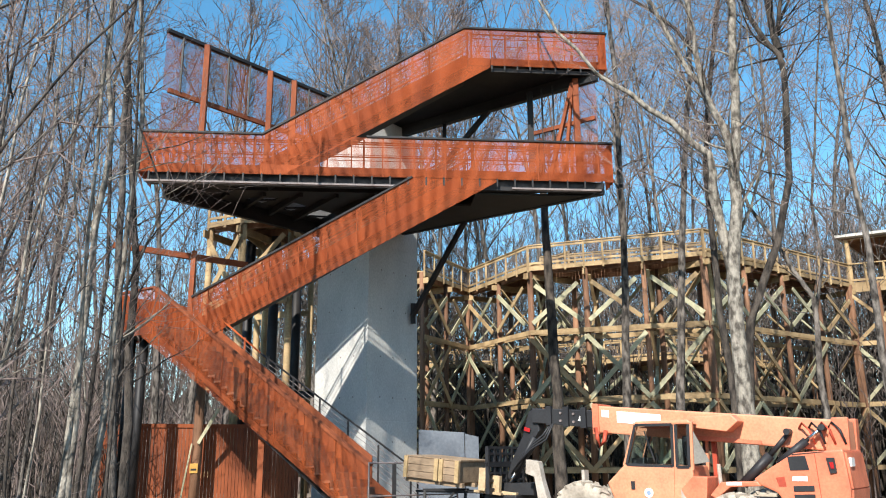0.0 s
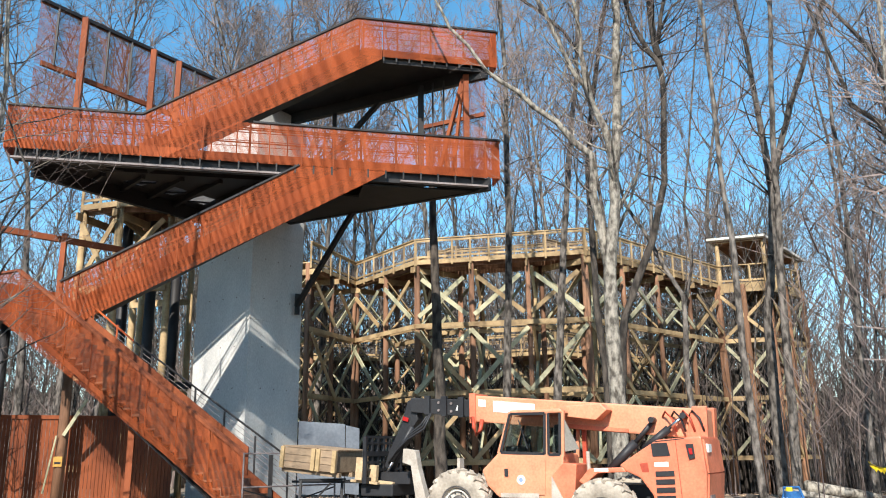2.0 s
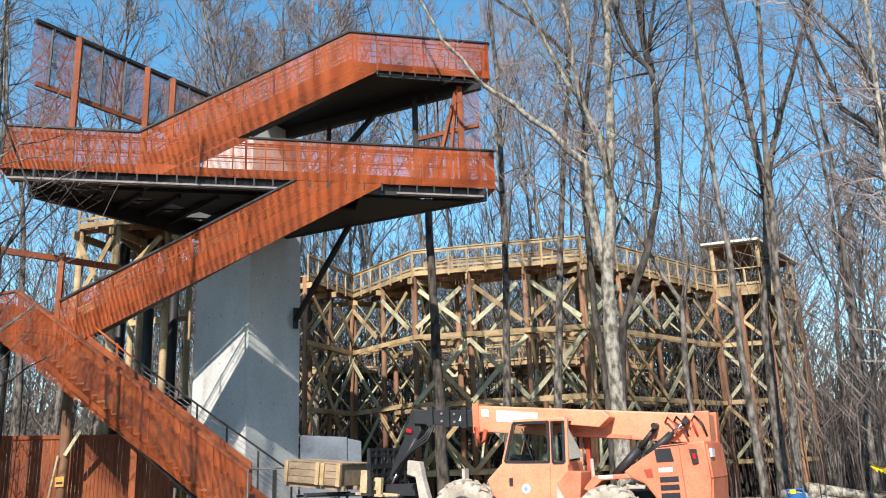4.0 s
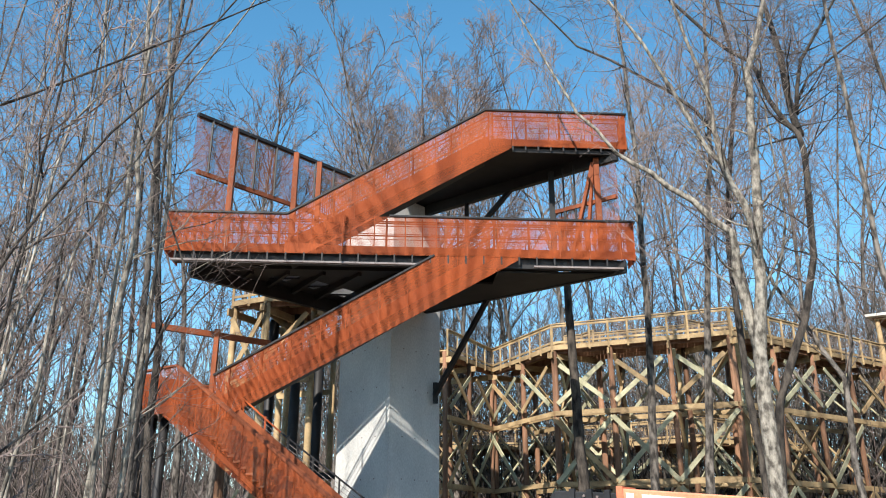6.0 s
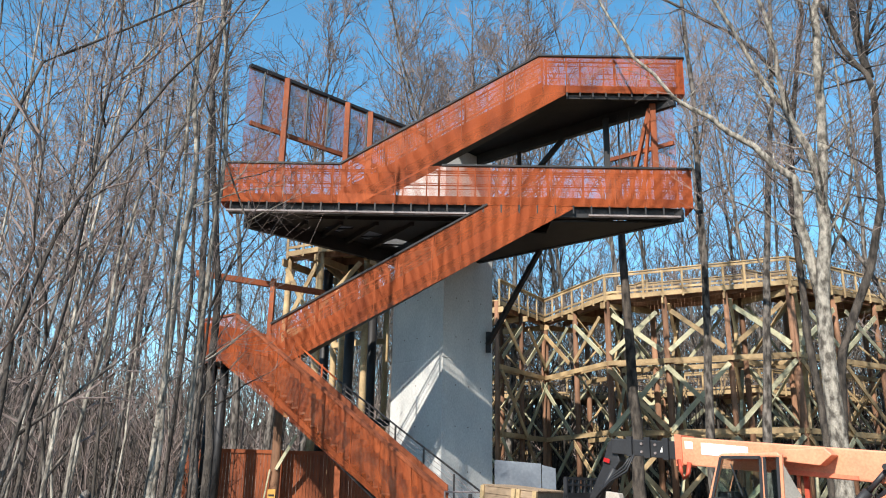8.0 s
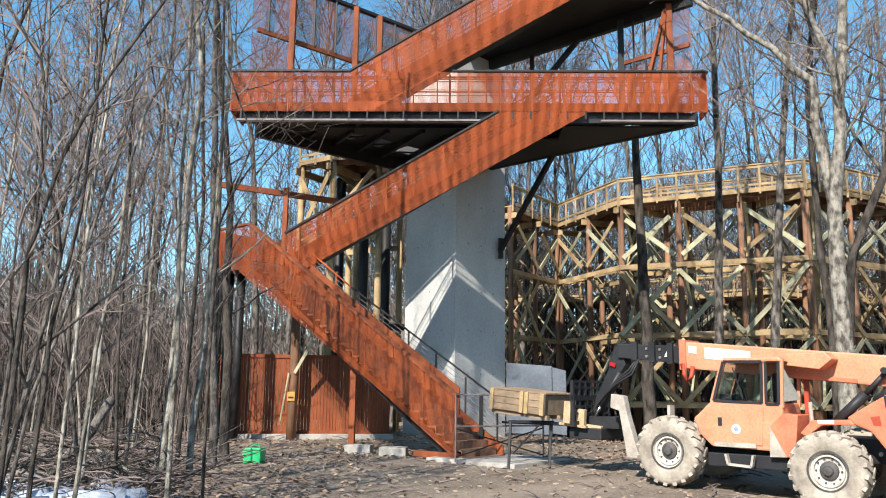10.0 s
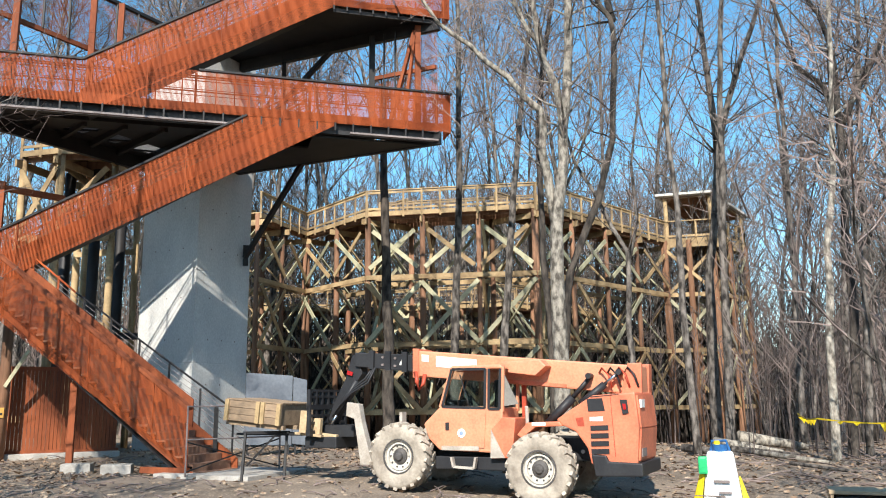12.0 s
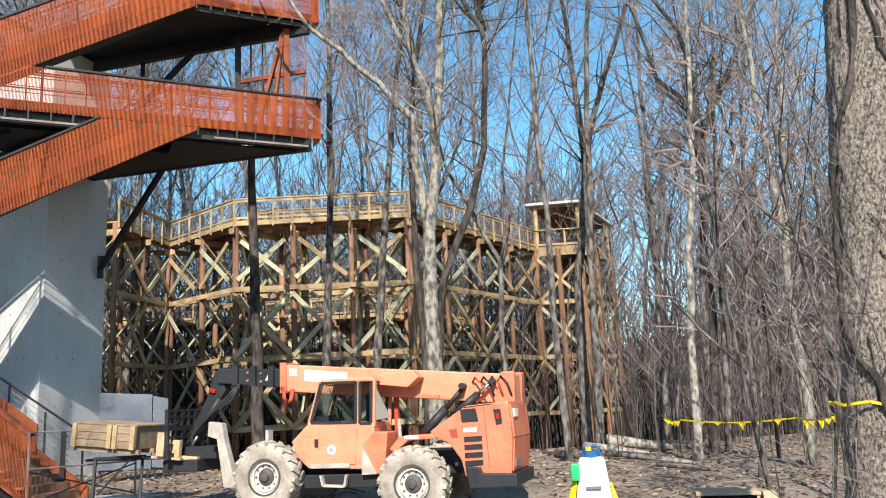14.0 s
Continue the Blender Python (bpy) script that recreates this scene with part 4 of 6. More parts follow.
    g("crooked slim tree leaning over the timber trestle", 26.0, [(0.13, 0.025, ((-24.7, -3.0), (-24.6, 2.6), (-24.4, 5.0), (-24.6, 7.8), (-24.6, 10.0), (-23.6, 11.9), (-22.5, 14.2), (-21.3, 16.3), (-20.8, 18.0))),
                                                                 (0.06, 0.02, ((-24.6, 9.0), (-25.4, 12.0), (-25.2, 16.0), (-26.0, 21.0)))], BARK, 35, 14, 9, 2.2)
    g("bare forest tree with a forked crown", 30.0, [(0.22, 0.05, ((-29.7, -2.3), (-29.7, 2.6), (-29.9, 8.3), (-30.5, 12.2), (-31.0, 16.0), (-31.4, 17.9), (-32.0, 19.7), (-32.8, 21.8), (-33.8, 23.9), (-34.8, 26.0))),
                                                      (0.14, 0.04, ((-31.0, 16.0), (-30.8, 19.8), (-30.6, 22.5), (-30.5, 25.1), (-30.2, 27.1)))], BARK, 36, 24, 14, 3.2, 5, 5)
    g("slender grey tree beside the timber hut", 27.5, [(0.17, 0.05, ((-30.5, -2.6), (-30.7, 2.6), (-30.8, 6.4), (-30.9, 11.0), (-31.2, 14.0), (-31.4, 20.0), (-32.2, 28.0)))], BARK, 37, 16, 14, 2.4)
    g("slender bare tree in the leaf litter", 29.0, [(0.13, 0.04, ((-34.9, -4.2), (-34.9, 0.4), (-35.0, 5.7), (-35.2, 8.7), (-35.2, 12.5), (-35.2, 15.5), (-35.3, 17.4), (-35.2, 20.1), (-35.3, 23.0)))], BARK, 38, 20, 10, 2.8)
    g("pale slim tree tied with yellow tape", 24.0, [(0.15, 0.04, ((-36.6, -4.9), (-36.8, -1.4), (-36.9, 4.0), (-37.3, 9.6), (-38.1, 15.2), (-38.4, 20.0)))], BARK_PALE, 41, 14, 12, 2.2)
    g("dark tree with widely forked crooked limbs", 26.0, [(0.17, 0.04, ((-37.4, -5.0), (-38.0, 0.3), (-38.4, 5.4), (-38.4, 9.5), (-38.5, 13.2), (-38.6, 15.9), (-38.6, 18.1), (-38.7, 20.6), (-38.5, 22.5), (-38.1, 24.0), (-37.0, 25.6))),
                                                  (0.12, 0.03, ((-38.7, 17.0), (-39.6, 18.7), (-40.9, 20.6), (-41.9, 22.3), (-42.8, 23.9))), (0.10, 0.03, ((-38.6, 17.5), (-37.8, 19.7), (-36.4, 21.0), (-35.9, 22.9)))], BARK_DARK, 39, 20, 12, 3.0, 5, 5)
    g("pale slim tree tied with yellow tape", 21.0, [(0.13, 0.04, ((-43.4, -5.4), (-43.4, 0.1), (-43.2, 3.6), (-43.1, 7.2), (-43.1, 10.1), (-43.1, 12.6), (-42.8, 14.5), (-42.7, 16.3), (-42.6, 18.2), (-42.6, 20.7), (-42.3, 23.2), (-42.2, 25.2)))], BARK_PALE, 40, 22, 8, 2.4)
    g("pale slim tree tied with yellow tape", 22.0, [(0.10, 0.03, ((-43.0, -5.1), (-43.2, -0.6), (-43.1, 2.2), (-43.0, 5.0), (-43.6, 12.0), (-44.4, 22.0)))], BARK_PALE, 42, 16, 8, 2.2)
    g("slim grey tree in the leaf litter", 27.0, [(0.13, 0.03, ((-38.4, -4.3), (-38.8, 0.3), (-39.0, 5.3), (-39.5, 11.3), (-39.7, 15.0), (-40.2, 22.0)))], BARK, 43, 18, 9, 2.4)
    g("thin bare tree in the leaf litter", 24.0, [(0.07, 0.02, ((-41.4, -4.4), (-41.6, 4.0), (-41.2, 12.0), (-41.8, 22.0)))], BARK_DARK, 44, 16, 6, 2.2)
    # wisps of saplings before the close trunk
    for k, (a0, a1, a2, d) in enumerate(((-43.2, -44.2, -42.0, 7.4), (-45.3, -44.6, -46.6, 6.6), (-47.4, -48.4, -47.0, 6.9), (-41.6, -41.0, -42.6, 9.0), (-46.2, -47.6, -49.5, 6.2))):
        g("thin bare sapling before the close trunk", d, [(0.009, 0.003, ((a0, -9.0), (a1, -2.0), (a2, 5.0)))], BARK, 70 + k, 9, -6, 0.7, 2, 2)
    # thicket by the foot of the stairs
    g("pale slim trunk leaning in a thicket by the stairs", 15.0, [(0.08, 0.03, ((24.9, -6.2), (24.6, -0.8), (24.5, 2.7), (24.4, 6.3), (24.3, 11.4), (24.3, 14.7), (24.0, 17.8), (24.0, 20.4), (24.4, 24.1), (24.6, 27.7), (24.9, 31.2)))], BARK_PALE, 51, 16, 4, 2.2, 4, 4)
    g("pale slim trunk leaning in a thicket by the stairs", 15.4, [(0.07, 0.028, ((23.1, -6.1), (22.9, -0.8), (22.7, 2.1), (22.6, 5.6), (22.6, 9.3), (22.3, 12.3), (22.2, 16.1), (22.1, 22.5), (22.6, 28.0), (23.2, 31.5)))], BARK_PALE, 52, 16, 4, 2.2, 4, 4)
    g("grey trunk in a thicket by the stairs", 19.0, [(0.11, 0.04, ((21.6, -2.4), (22.1, 7.3), (22.7, 17.0), (23.2, 25.7), (22.8, 33.0)))], BARK, 53, 16, 3, 2.2, 4, 4)
    g("dark trunk in a thicket by the stairs", 20.0, [(0.13, 0.05, ((20.8, -2.4), (21.2, 7.3), (21.4, 13.0), (21.9, 17.0)))], BARK_DARK, 54, 16, 3, 2.2, 4, 4)
    g("dark slim trunk in a thicket by the stairs", 17.5, [(0.055, 0.02, ((23.8, -5.0), (23.5, 3.0), (23.2, 12.0), (23.9, 24.0), (22.4, 33.0)))], BARK_DARK, 55, 16, 3, 2.2, 4, 4)
    g("dark leaning sapling with bare twigs", 11.0, [(0.032, 0.010, ((32.6, -8.0), (32.3, -0.2), (32.2, 3.7), (31.6, 7.4), (31.2, 11.3), (31.0, 14.5), (30.6, 17.8), (30.6, 22.9), (30.4, 27.9), (30.6, 31.0)))], BARK_DARK, 56, 16, 4, 1.9, 4, 4)
    g("pale leaning sapling with bare twigs", 12.0, [(0.036, 0.012, ((30.0, -7.0), (29.6, -0.9), (29.4, 2.5), (28.9, 5.9), (28.5, 9.1), (28.4, 12.4), (28.3, 14.6), (27.8, 17.9), (26.4, 21.1), (24.7, 24.3)))], BARK_PALE, 57, 16, 4, 1.9, 4, 4)
    g("grey leaning sapling with bare twigs", 12.5, [(0.032, 0.010, ((33.6, -6.0), (32.8, -0.2), (31.8, 3.1), (30.8, 7.2), (30.0, 10.8), (29.0, 14.9), (28.4, 18.2), (28.3, 21.5)))], BARK, 58, 16, 4, 1.9, 4, 4)
    g("thin bare tree in the brush", 14.0, [(0.038, 0.008, ((29.4, -5.0), (29.1, 5.0), (28.4, 7.5), (27.4, 16.9), (27.6, 25.1), (28.2, 34.0)))], BARK_PALE, 59, 22, 4, 2.0)
    g("thin bare tree in the brush", 13.0, [(0.034, 0.008, ((34.5, -5.0), (34.0, 5.0), (33.4, 15.0), (34.0, 25.0), (33.0, 35.0)))], BARK, 60, 22, 4, 2.0)
    g("thin bare tree in the brush", 16.0, [(0.041, 0.008, ((27.0, -4.0), (26.6, 5.0), (26.4, 15.0), (25.9, 25.0), (26.6, 34.0)))], BARK, 61, 22, 6, 2.2)
    g("thin bare tree in the brush", 18.0, [(0.045, 0.008, ((30.6, -3.0), (30.9, 5.0), (30.2, 15.0), (30.9, 25.0), (30.0, 34.0)))], BARK_DARK, 62, 22, 6, 2.4)
    g("thin crooked sapling in the brush", 12.0, [(0.030, 0.010, ((31.0, -6.0), (30.6, 8.0), (29.8, 22.1), (29.3, 25.7), (27.6, 28.1), (26.3, 30.9), (25.3, 32.9)))], BARK_PALE, 63, 22, 0, 2.0, 4, 4)
    g("dark leaning sapling in the brush", 11.0, [(0.038, 0.010, ((38.0, -6.0), (37.4, 8.0), (36.2, 20.0), (34.7, 25.1), (32.3, 26.7), (30.1, 28.2)))], BARK_DARK, 64, 22, 0, 2.0, 4, 4)
    g("long dark sapling leaning across the thicket", 10.0, [(0.034, 0.009, ((34.4, -8.0), (34.0, 4.2), (34.0, 8.2), (33.3, 11.7), (32.6, 14.6), (31.5, 17.3), (30.3, 20.0), (28.7, 22.8), (26.9, 25.7), (24.5, 28.6), (22.8, 31.0)))], BARK_DARK, 65, 16, 4, 1.7, 4, 4)
    # crooked stems crossing one another in the thicket
    rnd = random.Random(90)
    for k in range(11):
        az, d, lean = 22.0 + 15 * (k + rnd.random()) / 11, rnd.uniform(11, 21), rnd.uniform(-2.6, 2.0)
        way = [(az + lean * i / 5 + rnd.uniform(-0.45, 0.45), -5.0 + i * 8.0) for i in range(6)]
        dark = rnd.random() < 0.3
        g("crooked dark stem in the thicket" if dark else "crooked pale stem in the thicket", d, [(rnd.uniform(0.02, 0.05), 0.010, way), (0.018, 0.007, [way[2], (way[2][0] + rnd.uniform(-2.5, 2.5), 17.0), (way[2][0] + rnd.uniform(-4, 4), 25.0)])],
          BARK_DARK if dark else BARK_PALE, 100 + k, 12, 2, 1.8, 3, 3)
    build_close_trunk()


plant_near_trees()


def build_vines():
    """Vine stems that climb the close trunk, one in place of a shadow band, as heights and angles round it."""
    rnd = random.Random(8)

    def on_trunk(z, a, lift):
        f = (z + 0.2) / 6.4
        b, t = polar(-46.6, 0, 8.0), polar(-49.9, 0, 8.0)
        c = b.lerp(t, f)
        r = 0.375 - 0.05 * f + lift
        return Vector((c.x + r * math.cos(a), c.y + r * math.sin(a), z))

    def vine(way, r, mat, label):
        pts = []
        for (z0, a0), (z1, a1) in zip(way, way[1:]):
            for i in range(5):
                u = i / 5
                z, a = z0 + (z1 - z0) * u, a0 + (a1 - a0) * (u * u * (3 - 2 * u))
                pts.append(on_trunk(z, a + 0.05 * noise.noise(Vector((z * 3, a, r * 90))), r * 0.5))
        v = thing("vine", label, "vine", "vines on the trunk")
        part("vine_stem", Mesh().tube(pts, [r * (0.75 + 0.25 * math.sin(i * 0.9)) for i in range(len(pts))], 6), mat, v, smooth=True)

    vine(((0.0, 5.1), (1.2, 5.05), (2.0, 5.0), (2.8, 4.95), (3.6, 4.75), (4.1, 4.5), (4.5, 4.1), (4.9, 3.85), (5.9, 3.75)), 0.03, BARK_DARK, "dark woody vine climbing a rough trunk")
    vine(((0.0, 5.25), (1.6, 5.2), (3.0, 5.1), (3.9, 4.9), (4.4, 4.5), (4.9, 4.1), (5.9, 3.95)), 0.022, TWIG, "brown woody vine climbing a rough trunk")
    # this dark stem is modelled in place of a shadow band across the bark
    vine(((0.0, 4.0), (0.6, 4.1), (1.3, 3.95), (1.7, 3.7), (2.0, 3.2), (2.4, 2.85), (2.9, 2.85), (3.4, 2.75), (3.8, 3.05), (4.2, 3.5), (4.6, 3.6), (5.9, 3.5)), 0.034, BARK_DARK, "thick dark stem standing in for a curved shadow on a rough trunk")
    for _ in range(16):
        z, a = rnd.uniform(0.6, 4.6), rnd.uniform(2.9, 4.7)
        dz, da = rnd.uniform(0.3, 1.1), rnd.uniform(-0.9, 0.9)
        vine(((z, a), (z + dz * 0.5, a + da * 0.4), (z + dz, a + da)), rnd.uniform(0.005, 0.009), BARK_DARK if rnd.random() < 0.6 else TWIG, "thin rootlet clinging to rough bark")


build_vines()


def build_far_woods():
    """Far stems, brush and a distant tree line, plus unseen stems that block sky light."""
    rnd = random.Random(21)

    def stem(m, x, y, h, r, arms, sides=3, forks=0):
        z = ground_z(x, y)
        lx, ly = rnd.uniform(-0.06, 0.06) * h, rnd.uniform(-0.06, 0.06) * h
        top = Vector((x + lx, y + ly, z + h))
        foot, k = Vector((x, y, z - 0.2)), 0.022 * h
        p = [foot] + [foot.lerp(top, f) + Vector((rnd.uniform(-k, k), rnd.uniform(-k, k), 0)) for f in (0.22, 0.45, 0.7)] + [top]
        m.tube(p, [r, r * 0.85, r * 0.7, r * 0.4, 0.012], sides, cap=False)
        for _ in range(arms):
            f = rnd.uniform(0.3, 0.95)
            o = p[1].lerp(p[2], (f - 0.22) / 0.23) if f < 0.45 else p[2].lerp(p[3], (f - 0.45) / 0.25) if f < 0.7 else p[3].lerp(p[4], (f - 0.7) / 0.3)
            a = rnd.uniform(0, 6.28)
            ln = h * rnd.uniform(0.08, 0.22) * (1.2 - f) * (1.5 if forks else 1)
            d = Vector((math.cos(a), math.sin(a), rnd.uniform(0.5, 1.6))) * ln
            tip = o + d + Vector((0, 0, 0.3 * ln))
            m.tube([o, o + d * 0.5 + Vector((0, 0, 0.05 * ln)), tip], [r * 0.3 + 0.01, r * 0.2 + 0.01, 0.008], 3, cap=False)
            for _ in range(forks):
                w = d * rnd.uniform(0.3, 0.6) + Vector((rnd.uniform(-1, 1), rnd.uniform(-1, 1), rnd.uniform(-0.2, 1))) * (0.4 * ln)
                b = o.lerp(tip, rnd.uniform(0.3, 0.9))
                m.tube([b, b + w], [0.003 + r * 0.2, 0.002 + r * 0.13], 3, cap=False)

    m = Mesh()
    for _ in range(2000):
        a, d = rnd.uniform(-70, 60), 52 + 75 * rnd.random() ** 0.8
        stem(m, -math.sin(radians(a)) * d, math.cos(radians(a)) * d, rnd.uniform(7, 13) if -37 < a < -31 else rnd.uniform(9, 24), rnd.uniform(0.03, 0.11), 9)
    for _ in range(760):
        a, d = rnd.uniform(-58, 44), rnd.uniform(48, 85)
        stem(m, -math.sin(radians(a)) * d, math.cos(radians(a)) * d, rnd.uniform(7, 12) if -37 < a < -32 or a > 18 else rnd.uniform(12, 21), rnd.uniform(0.03, 0.08), 15, 3, 3)
    # stems added out of view behind the camera to cut fill from the sky
    for _ in range(900):
        a, d = rnd.uniform(60, 290), rnd.uniform(48, 100)
        stem(m, -math.sin(radians(a)) * d, math.cos(radians(a)) * d, rnd.uniform(10, 22), rnd.uniform(0.08, 0.25), 4)
    tagged(part("far_woods", m, BARK), "grey bare stems of the far wood, some added unseen to block sky light", "woods", kind="stuff")
    m = Mesh()
    for _ in range(1050):
        a, d = (rnd.uniform(21.5, 48), rnd.uniform(24, 54)) if rnd.random() < 0.5 else (rnd.uniform(-62, -31.5), rnd.uniform(24, 55))
        stem(m, -math.sin(radians(a)) * d, math.cos(radians(a)) * d, rnd.uniform(2.0, 8), rnd.uniform(0.008, 0.02), 6, 3, 1)
    for _ in range(700):
        a, d = rnd.uniform(-31, 22), rnd.uniform(46, 60)
        stem(m, -math.sin(radians(a)) * d, math.cos(radians(a)) * d, rnd.uniform(3.0, 10), rnd.uniform(0.02, 0.07), 7)
    # thicket coloured dark in place of the shade among the stems
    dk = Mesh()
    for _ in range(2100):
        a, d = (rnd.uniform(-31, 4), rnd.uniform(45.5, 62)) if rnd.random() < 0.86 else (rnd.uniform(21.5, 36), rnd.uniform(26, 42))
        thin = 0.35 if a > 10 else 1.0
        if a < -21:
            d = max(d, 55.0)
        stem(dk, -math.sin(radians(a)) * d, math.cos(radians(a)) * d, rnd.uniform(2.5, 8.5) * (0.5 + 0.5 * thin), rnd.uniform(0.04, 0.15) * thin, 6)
    tagged(part("dark_thicket", dk, BARK_DARK), "dense stems coloured dark for the shade of the wood", "undergrowth", kind="stuff")
    tagged(part("brush", m, TWIG), "tangled bare undergrowth of thin stems", "undergrowth", kind="stuff")
    m = Mesh()
    n = 720
    for i in range(n):
        a = 2 * math.pi * i / n
        h = 13 + 5 * noise.noise(Vector((math.cos(a) * 9, math.sin(a) * 9, 0))) + rnd.uniform(-2.5, 2.5)
        for z in (-3, h):
            m.v.append((math.sin(a) * 150, math.cos(a) * 150, z))
    for i in range(n):
        j = (i + 1) % n
        m.f.append((2 * i, 2 * j, 2 * j + 1, 2 * i + 1))
    tagged(part("backdrop", m, material("distant_wood", (0.20, 0.165, 0.145), (0.10, 0.082, 0.072), 1.0, 0, 0.25, 1.5, 0, (6, 6, 0.5))),
           "grey-brown line of distant bare trees", "tree line", kind="structure")


build_far_woods()

# ---- telescopic handler ----
ORANGE = material("faded_orange_paint", (0.66, 0.265, 0.145), (0.50, 0.185, 0.10), 0.5, 0.0, 2.4, 22, 0.05, (1, 1, 1), 0.5, spec=0.45)
ORANGE_RED = material("orange_red_paint", (0.66, 0.19, 0.098), (0.46, 0.12, 0.06), 0.5, 0.0, 2.4, 22, 0.05, spec=0.45)
RED_DULL = material("dull_red_paint", (0.42, 0.07, 0.035), (0.30, 0.05, 0.03), 0.5, 0.0, 1.6, 16, 0.04)
BLACK = material("black_machine_steel", (0.028, 0.028, 0.03), (0.016, 0.016, 0.018), 0.5, 0.0, 2, 24, 0.08)
RUBBER_MUD = material("tyre_with_dried_mud", (0.43, 0.375, 0.305), (0.20, 0.165, 0.13), 0.95, 0.0, 3, 18, 0.5, depth=0.02)
RIM = material("dusty_white_rim", (0.62, 0.575, 0.50), (0.34, 0.30, 0.25), 0.8, 0.0, 4, 30, 0.2)
HUB = material("greasy_hub", (0.10, 0.09, 0.085), (0.05, 0.045, 0.04), 0.6, 0.2, 8, 40, 0.2)
WHITE = material("white_decal", (0.80, 0.78, 0.74), (0.70, 0.68, 0.64), 0.5, 0.0, 4, 40, 0.0)
DUSTY = material("mud_caked_steel", (0.45, 0.40, 0.34), (0.26, 0.22, 0.18), 0.9, 0.0, 3, 25, 0.4)
CHROME = material("steel_rod", (0.6, 0.6, 0.6), (0.5, 0.5, 0.5), 0.2, 1.0, 3, 30, 0.0)
LAMP_RED = material("red_lamp_lens", (0.45, 0.02, 0.02), (0.3, 0.015, 0.015), 0.25, 0.0, 4, 30, 0.0)
GLASS = bpy.data.materials.new("tinted_glass")
GLASS.use_nodes = True
gb = GLASS.node_tree.nodes["Principled BSDF"]
gb.inputs["Base Color"].default_value = (0.78, 0.88, 0.86, 1)
gb.inputs["Roughness"].default_value, gb.inputs["Transmission Weight"].default_value, gb.inputs["IOR"].default_value = 0.02, 1.0, 1.45


def prism(mesh, profile, y0, y1):
    """An outline in x and z, given thickness along y."""
    return mesh.hull([(x, y0, z) for x, z in profile], [(x, y1, z) for x, z in profile])


def build_handler():
    th = thing("telehandler", "faded orange telescopic handler with mud-caked tyres and lowered black fork head", "construction vehicle")
    A0, A1 = Vector((4.83, 14.54, 0)), Vector((2.48, 16.29, 0))
    fx = (A1 - A0).normalized()
    fy = Vector((-fx.y, fx.x, 0))
    th.matrix_world = Matrix(((fx.x, fy.x, 0, A0.x), (fx.y, fy.y, 0, A0.y), (0, 0, 1, -0.06), (0, 0, 0, 1)))
    # wheels
    for x, z, r in ((0.0, 0.49, 0.645), (2.85, 0.66, 0.645)):
        for y, out in ((0.02, 1), (-1.92, -1)):
            m = pose(x, y, z, 0, 0, 90 * out)
            prof = [(0.33, -0.16), (0.40, -0.19), (0.55, -0.20), (0.61, -0.17), (0.625, 0.0), (0.61, 0.17), (0.55, 0.20), (0.40, 0.19), (0.33, 0.16)]
            wheel = part("wheel", Mesh().lathe([(0.32, -0.15), (0.34, -0.16), (0.34, 0.16), (0.31, 0.165), (0.29, 0.10), (0.12, 0.06), (0.0, 0.06)], 28, m), RIM, th, "dusty white steel rim", smooth=False)
            part("tyre", Mesh().lathe(prof, 36, m), RUBBER_MUD, wheel, "chunky tyre caked in pale dried mud", smooth=True)
            for k in range(20):
                for sgn in (-1, 1):
                    a = 2 * math.pi * (k + 0.25 * sgn) / 20
                    c, s = math.cos(a), math.sin(a)
                    c2, s2 = math.cos(a + 0.16), math.sin(a + 0.16)
                    lug = Mesh().beam(m @ Vector((sgn * 0.02, 0.625 * c, 0.625 * s)), m @ Vector((sgn * 0.2, 0.605 * c2, 0.605 * s2)), 0.075, 0.06, (m.to_3x3() @ Vector((0, c, s))))
                    part("tread_lug", lug, RUBBER_MUD, wheel)
            part("rim_gap", Mesh().lathe([(0.335, 0.15), (0.335, 0.172), (0.305, 0.172), (0.305, 0.15)], 28, m), HUB, wheel)
            part("rim_ring", Mesh().lathe([(0.265, 0.10), (0.262, 0.128), (0.235, 0.128), (0.23, 0.09)], 28, m), RIM, wheel)
            part("hub", Mesh().lathe([(0.0, 0.17), (0.07, 0.16), (0.09, 0.12), (0.15, 0.10), (0.16, 0.06)], 16, m), HUB, wheel)
            for k in range(10):
                a = 2 * math.pi * k / 10
                o = m @ Vector((0.075, 0.205 * math.cos(a), 0.205 * math.sin(a)))
                q = m @ Vector((0.10, 0.205 * math.cos(a), 0.205 * math.sin(a)))
                part("wheel_nut", Mesh().tube([o, q], 0.018, 6), HUB, wheel)
    for x, z in ((0.0, 0.49), (2.85, 0.66)):
        part("axle", Mesh().tube([(x, -1.8, z), (x, -0.1, z)], 0.14, 10), BLACK, th)
    part("chassis", prism(Mesh(), [(-1.1, 0.6), (3.3, 0.6), (3.3, 1.0), (2.2, 1.05), (-1.1, 1.0)], -1.45, -0.5), BLACK, th, bevel=0.03)
    part("belly_plate", Mesh().box(0.75, 2.2, -1.7, -0.12, 0.42, 0.66), BLACK, th, bevel=0.02)
    # cab
    cab = part("cab", prism(Mesh(), [(2.42, 1.27), (2.30, 0.98), (2.08, 0.78), (1.0, 0.74), (0.76, 1.1), (0.76, 1.57), (2.04, 1.62)], -0.95, -0.06), ORANGE, th, "orange operator's cab with tinted windows", bevel=0.035)
    part("door_panel", prism(Mesh(), [(2.02, 1.56), (1.98, 0.86), (1.14, 0.83), (1.09, 1.54)], -0.055, -0.04), ORANGE, cab, bevel=0.006)
